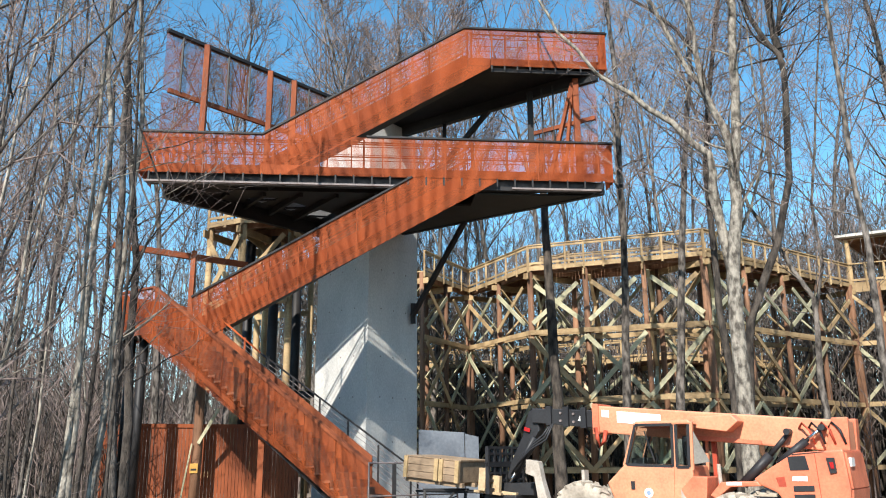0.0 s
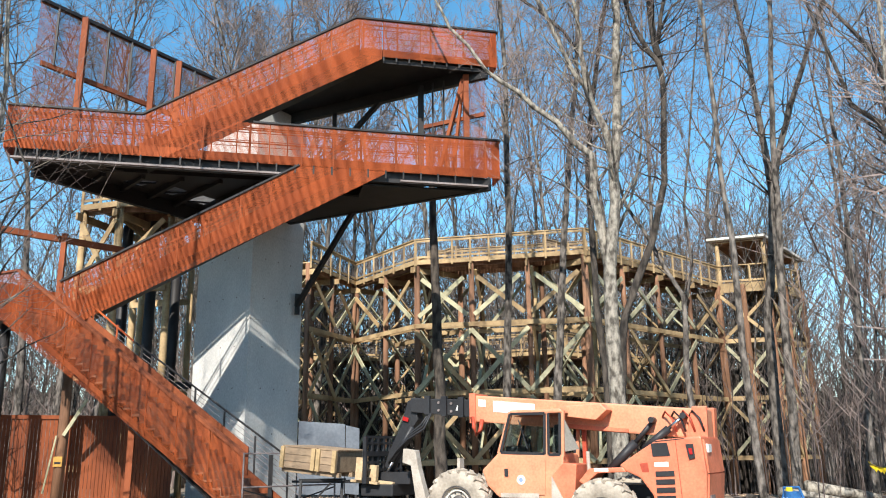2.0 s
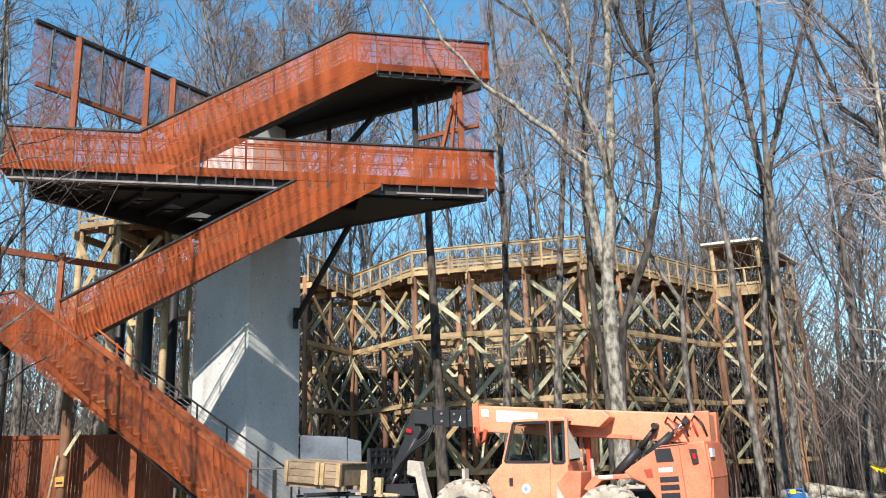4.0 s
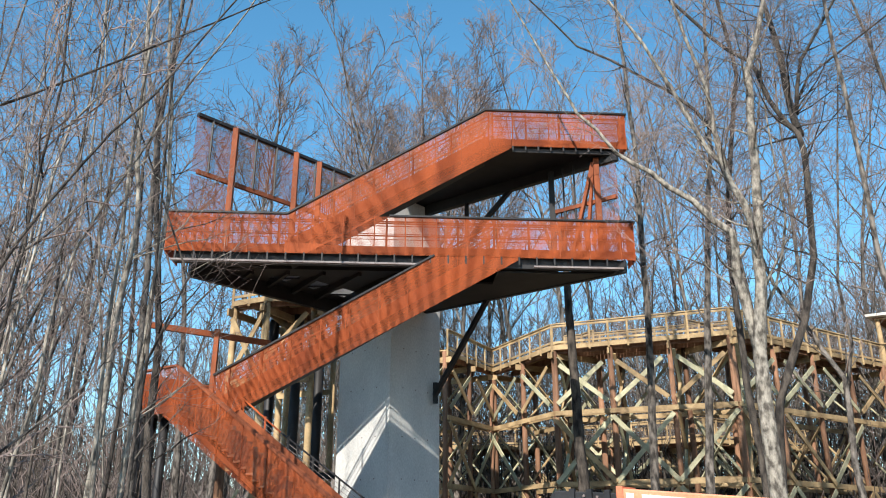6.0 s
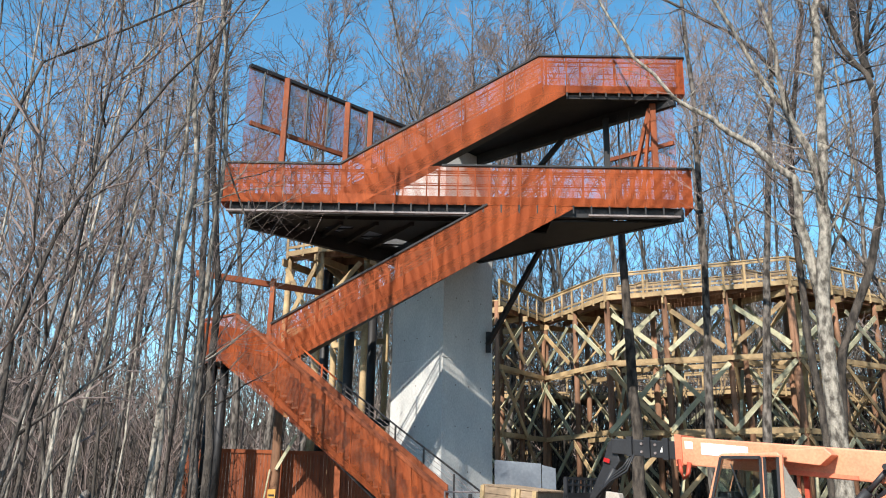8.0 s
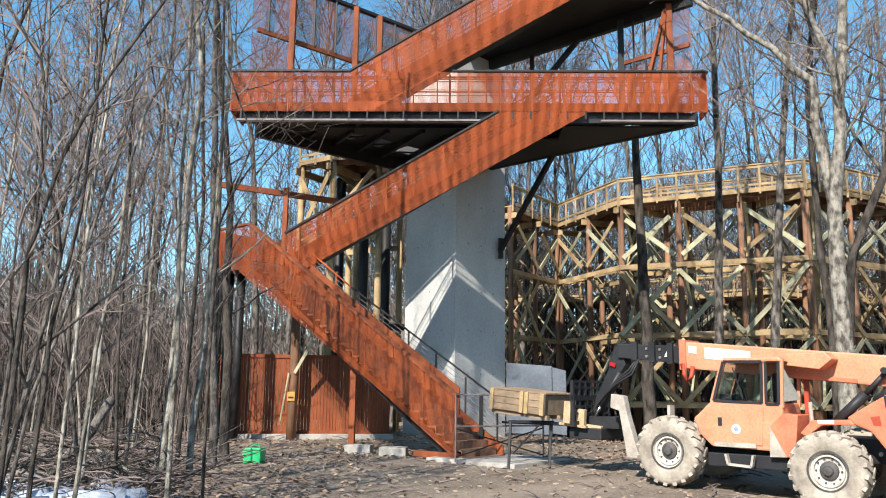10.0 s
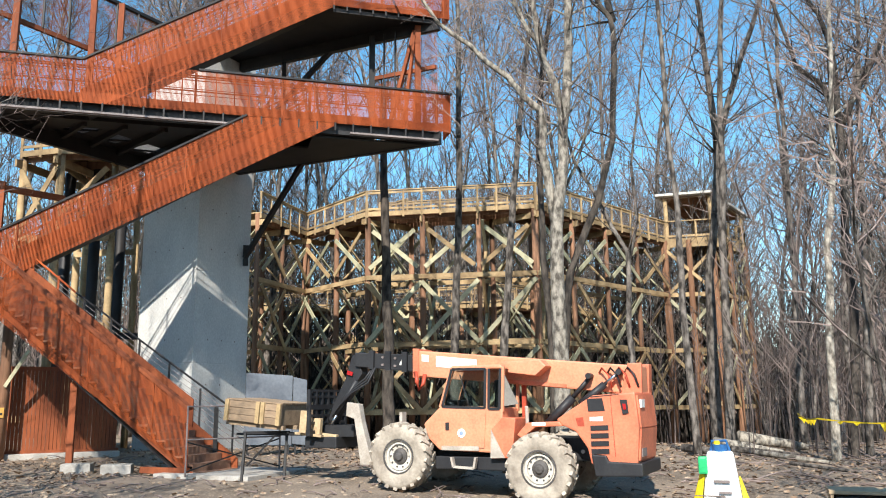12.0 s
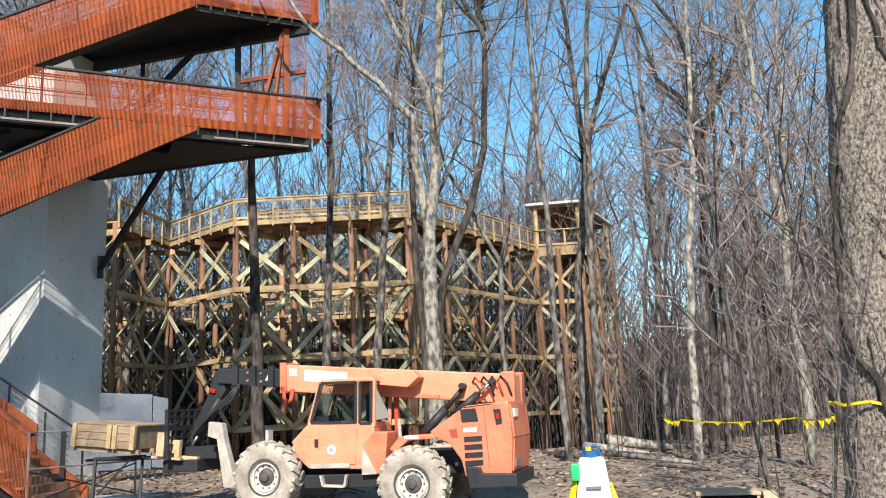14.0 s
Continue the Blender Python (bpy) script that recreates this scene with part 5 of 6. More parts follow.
    part("door_handle", Mesh().box(1.86, 1.93, -0.04, -0.02, 1.16, 1.30), BLACK, cab)
    for y in (-0.10, -0.91):
        part("pillar", Mesh().beam((2.05, y, 1.58), (1.80, y, 2.34), 0.07, 0.08), ORANGE, cab)
        part("pillar", Mesh().beam((1.09, y, 1.5), (1.06, y, 2.34), 0.07, 0.09), ORANGE, cab)
        part("pillar", Mesh().beam((0.79, y, 1.5), (0.76, y, 2.34), 0.07, 0.09), ORANGE, cab)
        part("window", prism(Mesh(), [(2.0, 1.6), (1.12, 1.56), (1.09, 2.30), (1.79, 2.31)], y - 0.008, y + 0.008), GLASS, cab, "tinted cab side window")
        part("window", prism(Mesh(), [(1.05, 1.55), (0.82, 1.55), (0.79, 2.29), (1.03, 2.30)], y - 0.008, y + 0.008), GLASS, cab)
        for a, b in (((2.01, 1.6), (1.12, 1.56)), ((1.12, 1.56), (1.09, 2.3)), ((1.8, 2.31), (1.09, 2.3)), ((2.01, 1.6), (1.8, 2.31)), ((1.04, 1.55), (0.82, 1.55)), ((0.82, 1.55), (0.79, 2.3)), ((1.04, 1.55), (1.02, 2.3))):
            part("window_seal", Mesh().beam((a[0], y + 0.045, a[1]), (b[0], y + 0.045, b[1]), 0.012, 0.05), BLACK, cab)
    part("windscreen", Mesh().hull([(2.04, -0.88, 1.62), (2.04, -0.13, 1.62), (1.80, -0.13, 2.32), (1.80, -0.88, 2.32)], [(2.055, -0.88, 1.62), (2.055, -0.13, 1.62), (1.815, -0.13, 2.32), (1.815, -0.88, 2.32)]), GLASS, cab)
    part("cab_roof", prism(Mesh(), [(1.84, 2.30), (1.80, 2.38), (0.78, 2.38), (0.72, 2.30)], -0.97, -0.05), ORANGE, cab, bevel=0.03)
    for i in range(6):
        part("roof_guard_bar", Mesh().beam((1.75, -0.2 - i * 0.13, 2.27), (1.1, -0.2 - i * 0.13, 2.27), 0.02, 0.02), ORANGE_RED, cab)
    part("seat", Mesh().box(0.95, 1.35, -0.75, -0.3, 1.2, 1.55).box(0.88, 1.02, -0.75, -0.3, 1.5, 2.1), BLACK, cab, bevel=0.04)
    part("steering_wheel", Mesh().tube([(1.72, -0.52 + 0.18 * math.cos(a * 0.5236), 1.72 + 0.18 * math.sin(a * 0.5236)) for a in range(13)], 0.015, 6), BLACK, cab)
    part("emblem", Mesh().tube([(1.60, -0.045, 1.10), (1.60, -0.032, 1.10)], 0.085, 20), WHITE, cab, "round white emblem")
    part("emblem_centre", Mesh().tube([(1.60, -0.034, 1.10), (1.60, -0.028, 1.10)], 0.04, 14), material("blue_decal", (0.25, 0.33, 0.55)), cab)
    part("sill_plate", Mesh().box(1.25, 2.02, -0.07, -0.03, 0.78, 0.86), DUSTY, cab)
    part("rear_quarter_window", prism(Mesh(), [(0.75, 2.24), (0.46, 1.64), (0.74, 1.60)], -0.12, -0.10), material("scratched_plastic_pane", (0.22, 0.205, 0.18), (0.15, 0.14, 0.12), 0.5, 0, 4, 30, 0.05), cab, "cloudy scratched side pane")
    part("wiper", Mesh().beam((1.45, -0.04, 1.66), (1.62, -0.04, 2.2), 0.012, 0.02), BLACK, cab)
    part("joystick", Mesh().tube([(1.5, -0.4, 1.5), (1.56, -0.4, 1.8)], 0.025, 8), BLACK, cab)
    part("dashboard", Mesh().box(1.72, 1.98, -0.8, -0.2, 1.5, 1.72), BLACK, cab, bevel=0.03)
    part("frame_post", Mesh().beam((0.62, -0.9, 1.2), (0.62, -0.9, 2.3), 0.08, 0.08, (0, 1, 0)), RED_DULL, cab)
    part("mudguard", prism(Mesh(), [(0.98, 1.18), (0.76, 1.40), (0.50, 1.38), (0.58, 0.66), (1.0, 0.64)], -0.62, -0.03), ORANGE_RED, th, "orange-red panel behind the cab", bevel=0.02)
    part("mudguard_face", prism(Mesh(), [(0.98, 1.16), (0.72, 0.66), (1.0, 0.65)], -0.03, 0.0), DUSTY, th)
    step = Mesh()
    for a, b in (((1.78, 0.66), (1.74, 0.48)), ((1.74, 0.48), (1.32, 0.46)), ((1.32, 0.46), (1.28, 0.66))):
        step.beam((a[0], 0.02, a[1]), (b[0], 0.02, b[1]), 0.1, 0.04)
    part("step", step, DUSTY, th)
    # engine cover and counterweight
    rear = part("engine_cover", prism(Mesh(), [(-0.30, 1.36), (-0.55, 1.52), (-0.98, 1.78), (-1.74, 1.83), (-1.79, 1.2), (-1.73, 0.56), (-0.92, 0.58), (-0.86, 0.86), (-0.66, 1.14), (-0.40, 1.26)], -1.5, 0.0), ORANGE_RED, th, "orange-red engine cover with dark vents", bevel=0.03)
    part("window", prism(Mesh(), [(-0.88, 1.72), (-1.16, 1.73), (-1.20, 1.51), (-0.90, 1.50)], 0.0, 0.012), BLACK, rear)
    for i in range(4):
        z = 1.25 - i * 0.135
        part("vent", prism(Mesh(), [(-0.93, z), (-1.25, z + 0.01), (-1.25, z - 0.075), (-0.93, z - 0.085)], 0.0, 0.014), BLACK, rear)
    part("lamp", prism(Mesh(), [(-1.48, 1.70), (-1.60, 1.70), (-1.62, 1.47), (-1.52, 1.45)], 0.0, 0.03), BLACK, rear)
    part("lamp_lens", prism(Mesh(), [(-1.52, 1.63), (-1.58, 1.63), (-1.59, 1.53), (-1.54, 1.53)], 0.03, 0.045), LAMP_RED, rear)
    part("decal", prism(Mesh(), [(-0.92, 1.40), (-1.16, 1.41), (-1.16, 1.33), (-0.92, 1.33)], 0.0, 0.006), WHITE, rear, "pale lettering bar")
    part("decal", prism(Mesh(), [(-0.66, 1.38), (-0.80, 1.40), (-0.82, 1.24), (-0.70, 1.24)], 0.0, 0.006), RED_DULL, rear)
    part("decal", Mesh().box(-1.82, -1.78, -0.42, -0.16, 1.56, 1.70), WHITE, rear)
    part("decal", Mesh().box(-1.80, -1.775, -0.5, -0.16, 0.72, 0.86), STEEL_GREY, rear)
    part("rear_panel", Mesh().hull([(-1.735, -1.43, 0.66), (-1.735, -0.07, 0.66), (-1.79, -0.07, 1.2), (-1.79, -1.43, 1.2)], [(-1.765, -1.43, 0.66), (-1.765, -0.07, 0.66), (-1.82, -0.07, 1.2), (-1.82, -1.43, 1.2)]), ORANGE_RED, rear, "redder rear panel")
    part("rear_panel", Mesh().hull([(-1.79, -1.43, 1.22), (-1.79, -0.07, 1.22), (-1.745, -0.07, 1.78), (-1.745, -1.43, 1.78)], [(-1.82, -1.43, 1.22), (-1.82, -0.07, 1.22), (-1.775, -0.07, 1.78), (-1.775, -1.43, 1.78)]), ORANGE_RED, rear)
    part("seam", prism(Mesh(), [(-1.30, 1.80), (-1.31, 1.80), (-1.36, 0.72), (-1.35, 0.72)], 0.0, 0.006), RED_DULL, rear)
    part("seam", prism(Mesh(), [(-0.95, 1.76), (-1.46, 1.80), (-1.46, 1.79), (-0.95, 1.745)], 0.0, 0.008), BLACK, rear)
    part("fender", prism(Mesh(), [(0.46, 1.08), (0.26, 1.30), (-0.36, 1.32), (-0.42, 1.24), (0.1, 1.22), (0.36, 1.02)], -0.5, 0.02), ORANGE_RED, th, "curved orange-red fender over the rear wheel", bevel=0.02)
    part("decal", prism(Mesh(), [(0.16, 1.305), (-0.10, 1.31), (-0.10, 1.25), (0.16, 1.25)], 0.02, 0.026), WHITE, th)
    part("filler_cap", Mesh().tube([(-0.78, -0.01, 0.80), (-0.78, 0.03, 0.80)], 0.035, 12), BLACK, rear)
    part("counterweight", prism(Mesh(), [(-0.94, 0.76), (-1.2, 0.74), (-1.24, 0.64), (-1.83, 0.62), (-1.83, 0.40), (-1.0, 0.38)], -1.55, 0.07), BLACK, th, "scuffed black counterweight", bevel=0.025)
    # boom
    boom = part("boom", Mesh().hull([(2.92, -1.28, 2.22), (2.92, -0.72, 2.22), (2.92, -0.72, 2.75), (2.92, -1.28, 2.75)], [(-1.72, -1.28, 1.78), (-1.72, -0.72, 1.78), (-1.72, -0.72, 2.31), (-1.72, -1.28, 2.31)]), ORANGE, th, "long orange box boom lying level", bevel=0.03)
    part("boom_collar", Mesh().hull([(2.98, -1.31, 2.19), (2.98, -0.69, 2.19), (2.98, -0.69, 2.79), (2.98, -1.31, 2.79)], [(2.84, -1.31, 2.18), (2.84, -0.69, 2.18), (2.84, -0.69, 2.78), (2.84, -1.31, 2.78)]), ORANGE_RED, boom, bevel=0.01)
    part("decal", Mesh().hull([(2.45, -0.718, 2.40), (1.55, -0.718, 2.30), (1.55, -0.718, 2.52), (2.45, -0.718, 2.62)], [(2.45, -0.71, 2.40), (1.55, -0.71, 2.30), (1.55, -0.71, 2.52), (2.45, -0.71, 2.62)]), WHITE, boom, "long pale lettering panel")
    part("decal", Mesh().hull([(2.78, -0.718, 2.52), (2.62, -0.718, 2.50), (2.62, -0.718, 2.64), (2.78, -0.718, 2.66)], [(2.78, -0.71, 2.52), (2.62, -0.71, 2.50), (2.62, -0.71, 2.64), (2.78, -0.71, 2.66)]), WHITE, boom)
    part("boom_cover", prism(Mesh(), [(0.95, 2.26), (0.86, 2.44), (0.10, 2.46), (-0.02, 2.34), (0.2, 2.16)], -0.72, -0.35), ORANGE, boom, bevel=0.02)
    part("boom_flange", Mesh().hull([(1.0, -0.72, 2.06), (-0.3, -0.72, 1.93), (-0.3, -0.69, 1.93), (1.0, -0.69, 2.06)], [(1.0, -0.72, 2.13), (-0.3, -0.72, 2.0), (-0.3, -0.69, 2.0), (1.0, -0.69, 2.13)]), ORANGE_RED, boom)
    part("boom_extension", Mesh().hull([(4.45, -1.2, 2.46), (4.45, -0.8, 2.46), (4.45, -0.8, 2.76), (4.45, -1.2, 2.76)], [(2.9, -1.2, 2.30), (2.9, -0.8, 2.30), (2.9, -0.8, 2.66), (2.9, -1.2, 2.66)]), BLACK, boom, bevel=0.02)
    for x in (3.15, 3.55, 3.95):
        part("clamp", Mesh().box(x, x + 0.12, -0.82, -0.74, 2.30 + (x - 3) * 0.1, 2.72 + (x - 3) * 0.07), BLACK, boom)
    part("decal", prism(Mesh(), [(3.35, 2.46), (3.20, 2.45), (3.28, 2.60)], -0.795, -0.785), WHITE, boom)
    head = part("boom_head", prism(Mesh(), [(4.35, 2.78), (4.56, 2.7), (4.72, 2.2), (5.02, 1.66), (5.14, 1.34), (5.03, 1.24), (4.84, 1.58), (4.50, 2.02), (4.30, 2.3), (4.33, 2.46)], -1.12, -0.86), BLACK, boom, "black boom head bent down to the forks", bevel=0.02)
    part("decal", prism(Mesh(), [(4.66, 2.30), (4.52, 2.26), (4.50, 2.34), (4.64, 2.38)], -0.82, -0.812), LAMP_RED, head)
    part("hose", Mesh().tube([(2.9, -0.66, 2.3), (2.84, -0.6, 2.1), (2.8, -0.62, 1.95), (2.72, -0.66, 2.05), (2.7, -0.7, 2.25)], 0.045, 8), RED_DULL, boom, smooth=True)
    for k in range(3):
        y, o = -0.8 + 0.03 * k, 0.05 * k
        part("hose", Mesh().tube([(4.0 - o, y, 2.42), (4.15 - o, y + 0.05, 2.2 - o), (4.42, y + 0.08, 2.0 - o), (4.7 + 0.02 * k, y + 0.04, 1.7 - 0.5 * o), (4.95, y, 1.4)], 0.022, 6), BLACK, boom, smooth=True)
    part("tilt_ram", Mesh().tube([(4.38, -0.78, 2.15), (4.86, -0.78, 1.45)], 0.06, 12), BLACK, boom, smooth=True)
    part("tilt_ram_rod", Mesh().tube([(4.86, -0.78, 1.45), (5.08, -0.78, 1.14)], 0.035, 10), CHROME, boom, smooth=True)
    for x in (3.2, 3.45, 3.75, 4.05):
        for z in (2.40, 2.56):
            part("bolt", Mesh().tube([(x, -0.80, z + (x - 3) * 0.1), (x, -0.775, z + (x - 3) * 0.1)], 0.028, 8), STEEL_GREY, boom)
    # lift rams with hoses
    part("ram", Mesh().tube([(0.05, -0.55, 1.25), (-0.45, -0.6, 1.75)], 0.085, 12), BLACK, th, smooth=True)
    part("ram_rod", Mesh().tube([(-0.45, -0.6, 1.75), (-0.78, -0.66, 2.12)], 0.045, 10), BLACK, th, smooth=True)
    part("ram", Mesh().tube([(-0.62, -0.5, 1.62), (-1.08, -0.55, 1.98)], 0.07, 12), BLACK, th, smooth=True)
    part("ram_rod", Mesh().tube([(-1.08, -0.55, 1.98), (-1.35, -0.6, 2.2)], 0.035, 10), CHROME, th, smooth=True)
    for x, z in ((-0.78, 2.14), (-1.35, 2.2)):
        part("pin", Mesh().tube([(x, -0.72, z), (x, -0.5, z)], 0.055, 12), BLACK, th)
    for k in range(4):
        x = -0.95 - 0.16 * k
        part("hose", Mesh().tube([(x, -0.7, 2.2), (x - 0.08, -0.58, 2.28), (x - 0.2, -0.56, 2.15), (x - 0.26, -0.6, 1.92)], 0.02, 6), BLACK if k % 2 else RED_DULL, th, smooth=True)
    part("exhaust_pipe", Mesh().tube([(0.42, -0.5, 1.0), (0.44, -0.5, 1.6)], 0.035, 8), DUSTY, th)
    part("lift_frame", prism(Mesh(), [(-1.0, 1.7), (-1.72, 1.75), (-1.75, 2.36), (-1.4, 2.36)], -1.6, -1.35), ORANGE_RED, th, bevel=0.02)
    part("lift_frame", prism(Mesh(), [(-1.35, 1.78), (-1.74, 1.8), (-1.76, 2.36), (-1.5, 2.36)], -0.7, -0.6), ORANGE_RED, th, bevel=0.02)
    # stabiliser leg, mirrors, fork carriage
    part("stabiliser", prism(Mesh(), [(4.05, 1.66), (4.34, 1.70), (4.36, 1.42), (4.16, 1.36), (4.0, 0.44), (3.72, 0.44), (3.98, 1.3)], -0.5, -0.32), DUSTY, th, "mud-splashed stabiliser leg", bevel=0.015)
    part("mirror", Mesh().box(2.86, 2.92, -0.18, 0.0, 1.28, 1.50).tube([(2.89, -0.1, 1.3), (2.6, -0.2, 1.15)], 0.015, 6), DUSTY, th)
    car = part("fork_carriage", Mesh().box(5.2, 5.3, -1.75, -0.25, 1.0, 1.12).box(5.2, 5.3, -1.75, -0.25, 1.55, 1.66), BLACK, th)
    for i in range(7):
        part("carriage_bar", Mesh().box(5.21, 5.29, -1.72 + i * 0.235, -1.66 + i * 0.235, 1.1, 1.95), BLACK, car)
    for y in (-1.35, -0.75):
        part("fork", Mesh().box(5.3, 7.5, y - 0.06, y + 0.06, 0.99, 1.04).box(5.29, 5.35, y - 0.06, y + 0.06, 0.99, 1.6), BLACK, car)
    part("cross_beam", Mesh().box(4.4, 5.2, -1.3, -0.7, 0.98, 1.22), BLACK, th)
    # black block that stands in for the shadow below the carriage
    part("carriage_shadow_block", Mesh().box(4.7, 5.5, -1.45, -0.5, 0.74, 0.98), BLACK, car, "black block added for the shadow under the fork carriage", bevel=0.03)
    for z in (1.25, 1.40, 1.80, 1.93):
        part("carriage_rail", Mesh().box(5.215, 5.285, -1.74, -0.26, z, z + 0.05), BLACK, car)
    return th


handler = build_handler()
HM = handler.matrix_world.copy()


def build_crates():
    """Long timber packs on the forks."""
    pine = material("weathered_pine_board", (0.33, 0.235, 0.15), (0.19, 0.13, 0.085), 0.8, 0, 5, 30, 0.15, (0.3, 1, 1), spread=0.15)
    cut = material("fresh_cut_wood", (0.44, 0.31, 0.16), (0.29, 0.20, 0.10), 0.8, 0, 4, 20, 0.1)
    for x0, x1 in ((6.62, 7.58), (6.06, 6.59)):
        box = thing("timber_crate", "long plank crate held on the handler's forks", "crate", "crates on the forks")
        box.matrix_world = HM @ pose(5.3, 0, 1.0, 0, -5, 0) @ pose(-5.3, 0, -1.0)
        for y in (-0.35, -1.55):
            for k in range(3):
                part("plank", Mesh().box(x0, x1, y - 0.02, y + 0.02, 1.15 + k * 0.15, 1.29 + k * 0.15), pine, box)
        for k in range(7):
            part("plank", Mesh().box(x0, x1, -1.53 + k * 0.17, -1.38 + k * 0.17, 1.60, 1.63), pine, box)
        for x in (x0 + 0.05, x1 - 0.05):
            part("batten", Mesh().box(x - 0.05, x + 0.05, -0.328, -0.29, 1.14, 1.61), cut, box)
            part("end_board", Mesh().box(x - 0.02, x + 0.02, -1.53, -0.37, 1.15, 1.59), pine, box)
        for y in (-1.45, -0.95, -0.45):
            part("runner", Mesh().box(x0 - 0.05, x1, y - 0.05, y + 0.05, 1.05, 1.14), pine, box)


build_crates()


def build_offcuts():
    """Loose timber on the fork carriage."""
    cut = material("pale_sawn_wood", (0.50, 0.37, 0.22), (0.33, 0.23, 0.13), 0.8, 0, 4, 20, 0.1)
    lay = HM @ pose(5.3, 0, 1.0, 0, -5, 0) @ pose(-5.3, 0, -1.0)
    for x0, x1, y, z0, z1 in ((5.35, 5.52, -0.34, 1.06, 1.52), (5.0, 5.68, -0.42, 1.0, 1.05), (4.75, 5.6, -0.62, 1.0, 1.07), (5.1, 5.3, -0.5, 1.05, 1.38)):
        o = thing("wood_offcut", "short pale sawn timber offcut on the fork carriage", "timber", "offcuts on the forks")
        o.matrix_world = lay
        part("board", Mesh().box(x0, x1, y - 0.05, y + 0.05, z0, z1), cut, o, bevel=0.006)


build_offcuts()


# ---- things round the foot of the tower ----
def build_corten_wall():
    w = thing("steel_fence_wall", "weathered steel slat wall on a concrete kerb", "fence")
    a, b = Vector((-10.9, 27.0, 0)), Vector((-4.9, 28.9, 0))
    along = (b - a).normalized()
    n = int((b - a).length / 0.11)
    for i in range(n):
        o = a + along * (i * 0.11)
        part("slat", Mesh().beam(o + UP * 0.16, o + UP * 2.72, 0.05, 0.098, along), CORTEN_DARK, w)
    for z, h in ((2.78, 0.12), (0.2, 0.12)):
        part("rail", Mesh().beam(a + UP * z, b + UP * z, 0.12, h), CORTEN_DARK, w)
    back = Vector((-along.y, along.x, 0))
    k = thing("concrete_kerb", "pale concrete kerb below the steel wall", "kerb")
    part("kerb_stone", Mesh().beam(a - back * 0.2 + UP * 0.05, b - back * 0.2 + UP * 0.05, 0.5, 0.24), CONCRETE_PAD, k, bevel=0.02)
    p = thing("timber_post", "round timber post with a small yellow notice", "post")
    o = Vector((-8.05, 27.35, 0))
    part("pole", pole(o, -0.2, 4.6, 0.15), POLE, p, smooth=True)
    part("notice", Mesh().box(o.x - 0.13, o.x + 0.13, o.y - 0.185, o.y - 0.165, 1.28, 1.58), material("yellow_notice", (0.52, 0.29, 0.07)), p, "small yellow notice with an unreadable bar")
    part("notice_bar", Mesh().box(o.x - 0.09, o.x + 0.09, o.y - 0.19, o.y - 0.186, 1.36, 1.42), STEEL_DARK, p)
    part("brace", Mesh().beam((o.x + 0.1, o.y - 0.2, 2.2), (o.x + 0.7, o.y - 0.2, 3.3), 0.05, 0.1), LUMBER_GREEN, p)
    part("brace", Mesh().beam((o.x - 0.1, o.y - 0.2, 2.2), (o.x - 0.35, o.y - 0.2, 0.5), 0.03, 0.05), LUMBER_GREEN, p)


build_corten_wall()


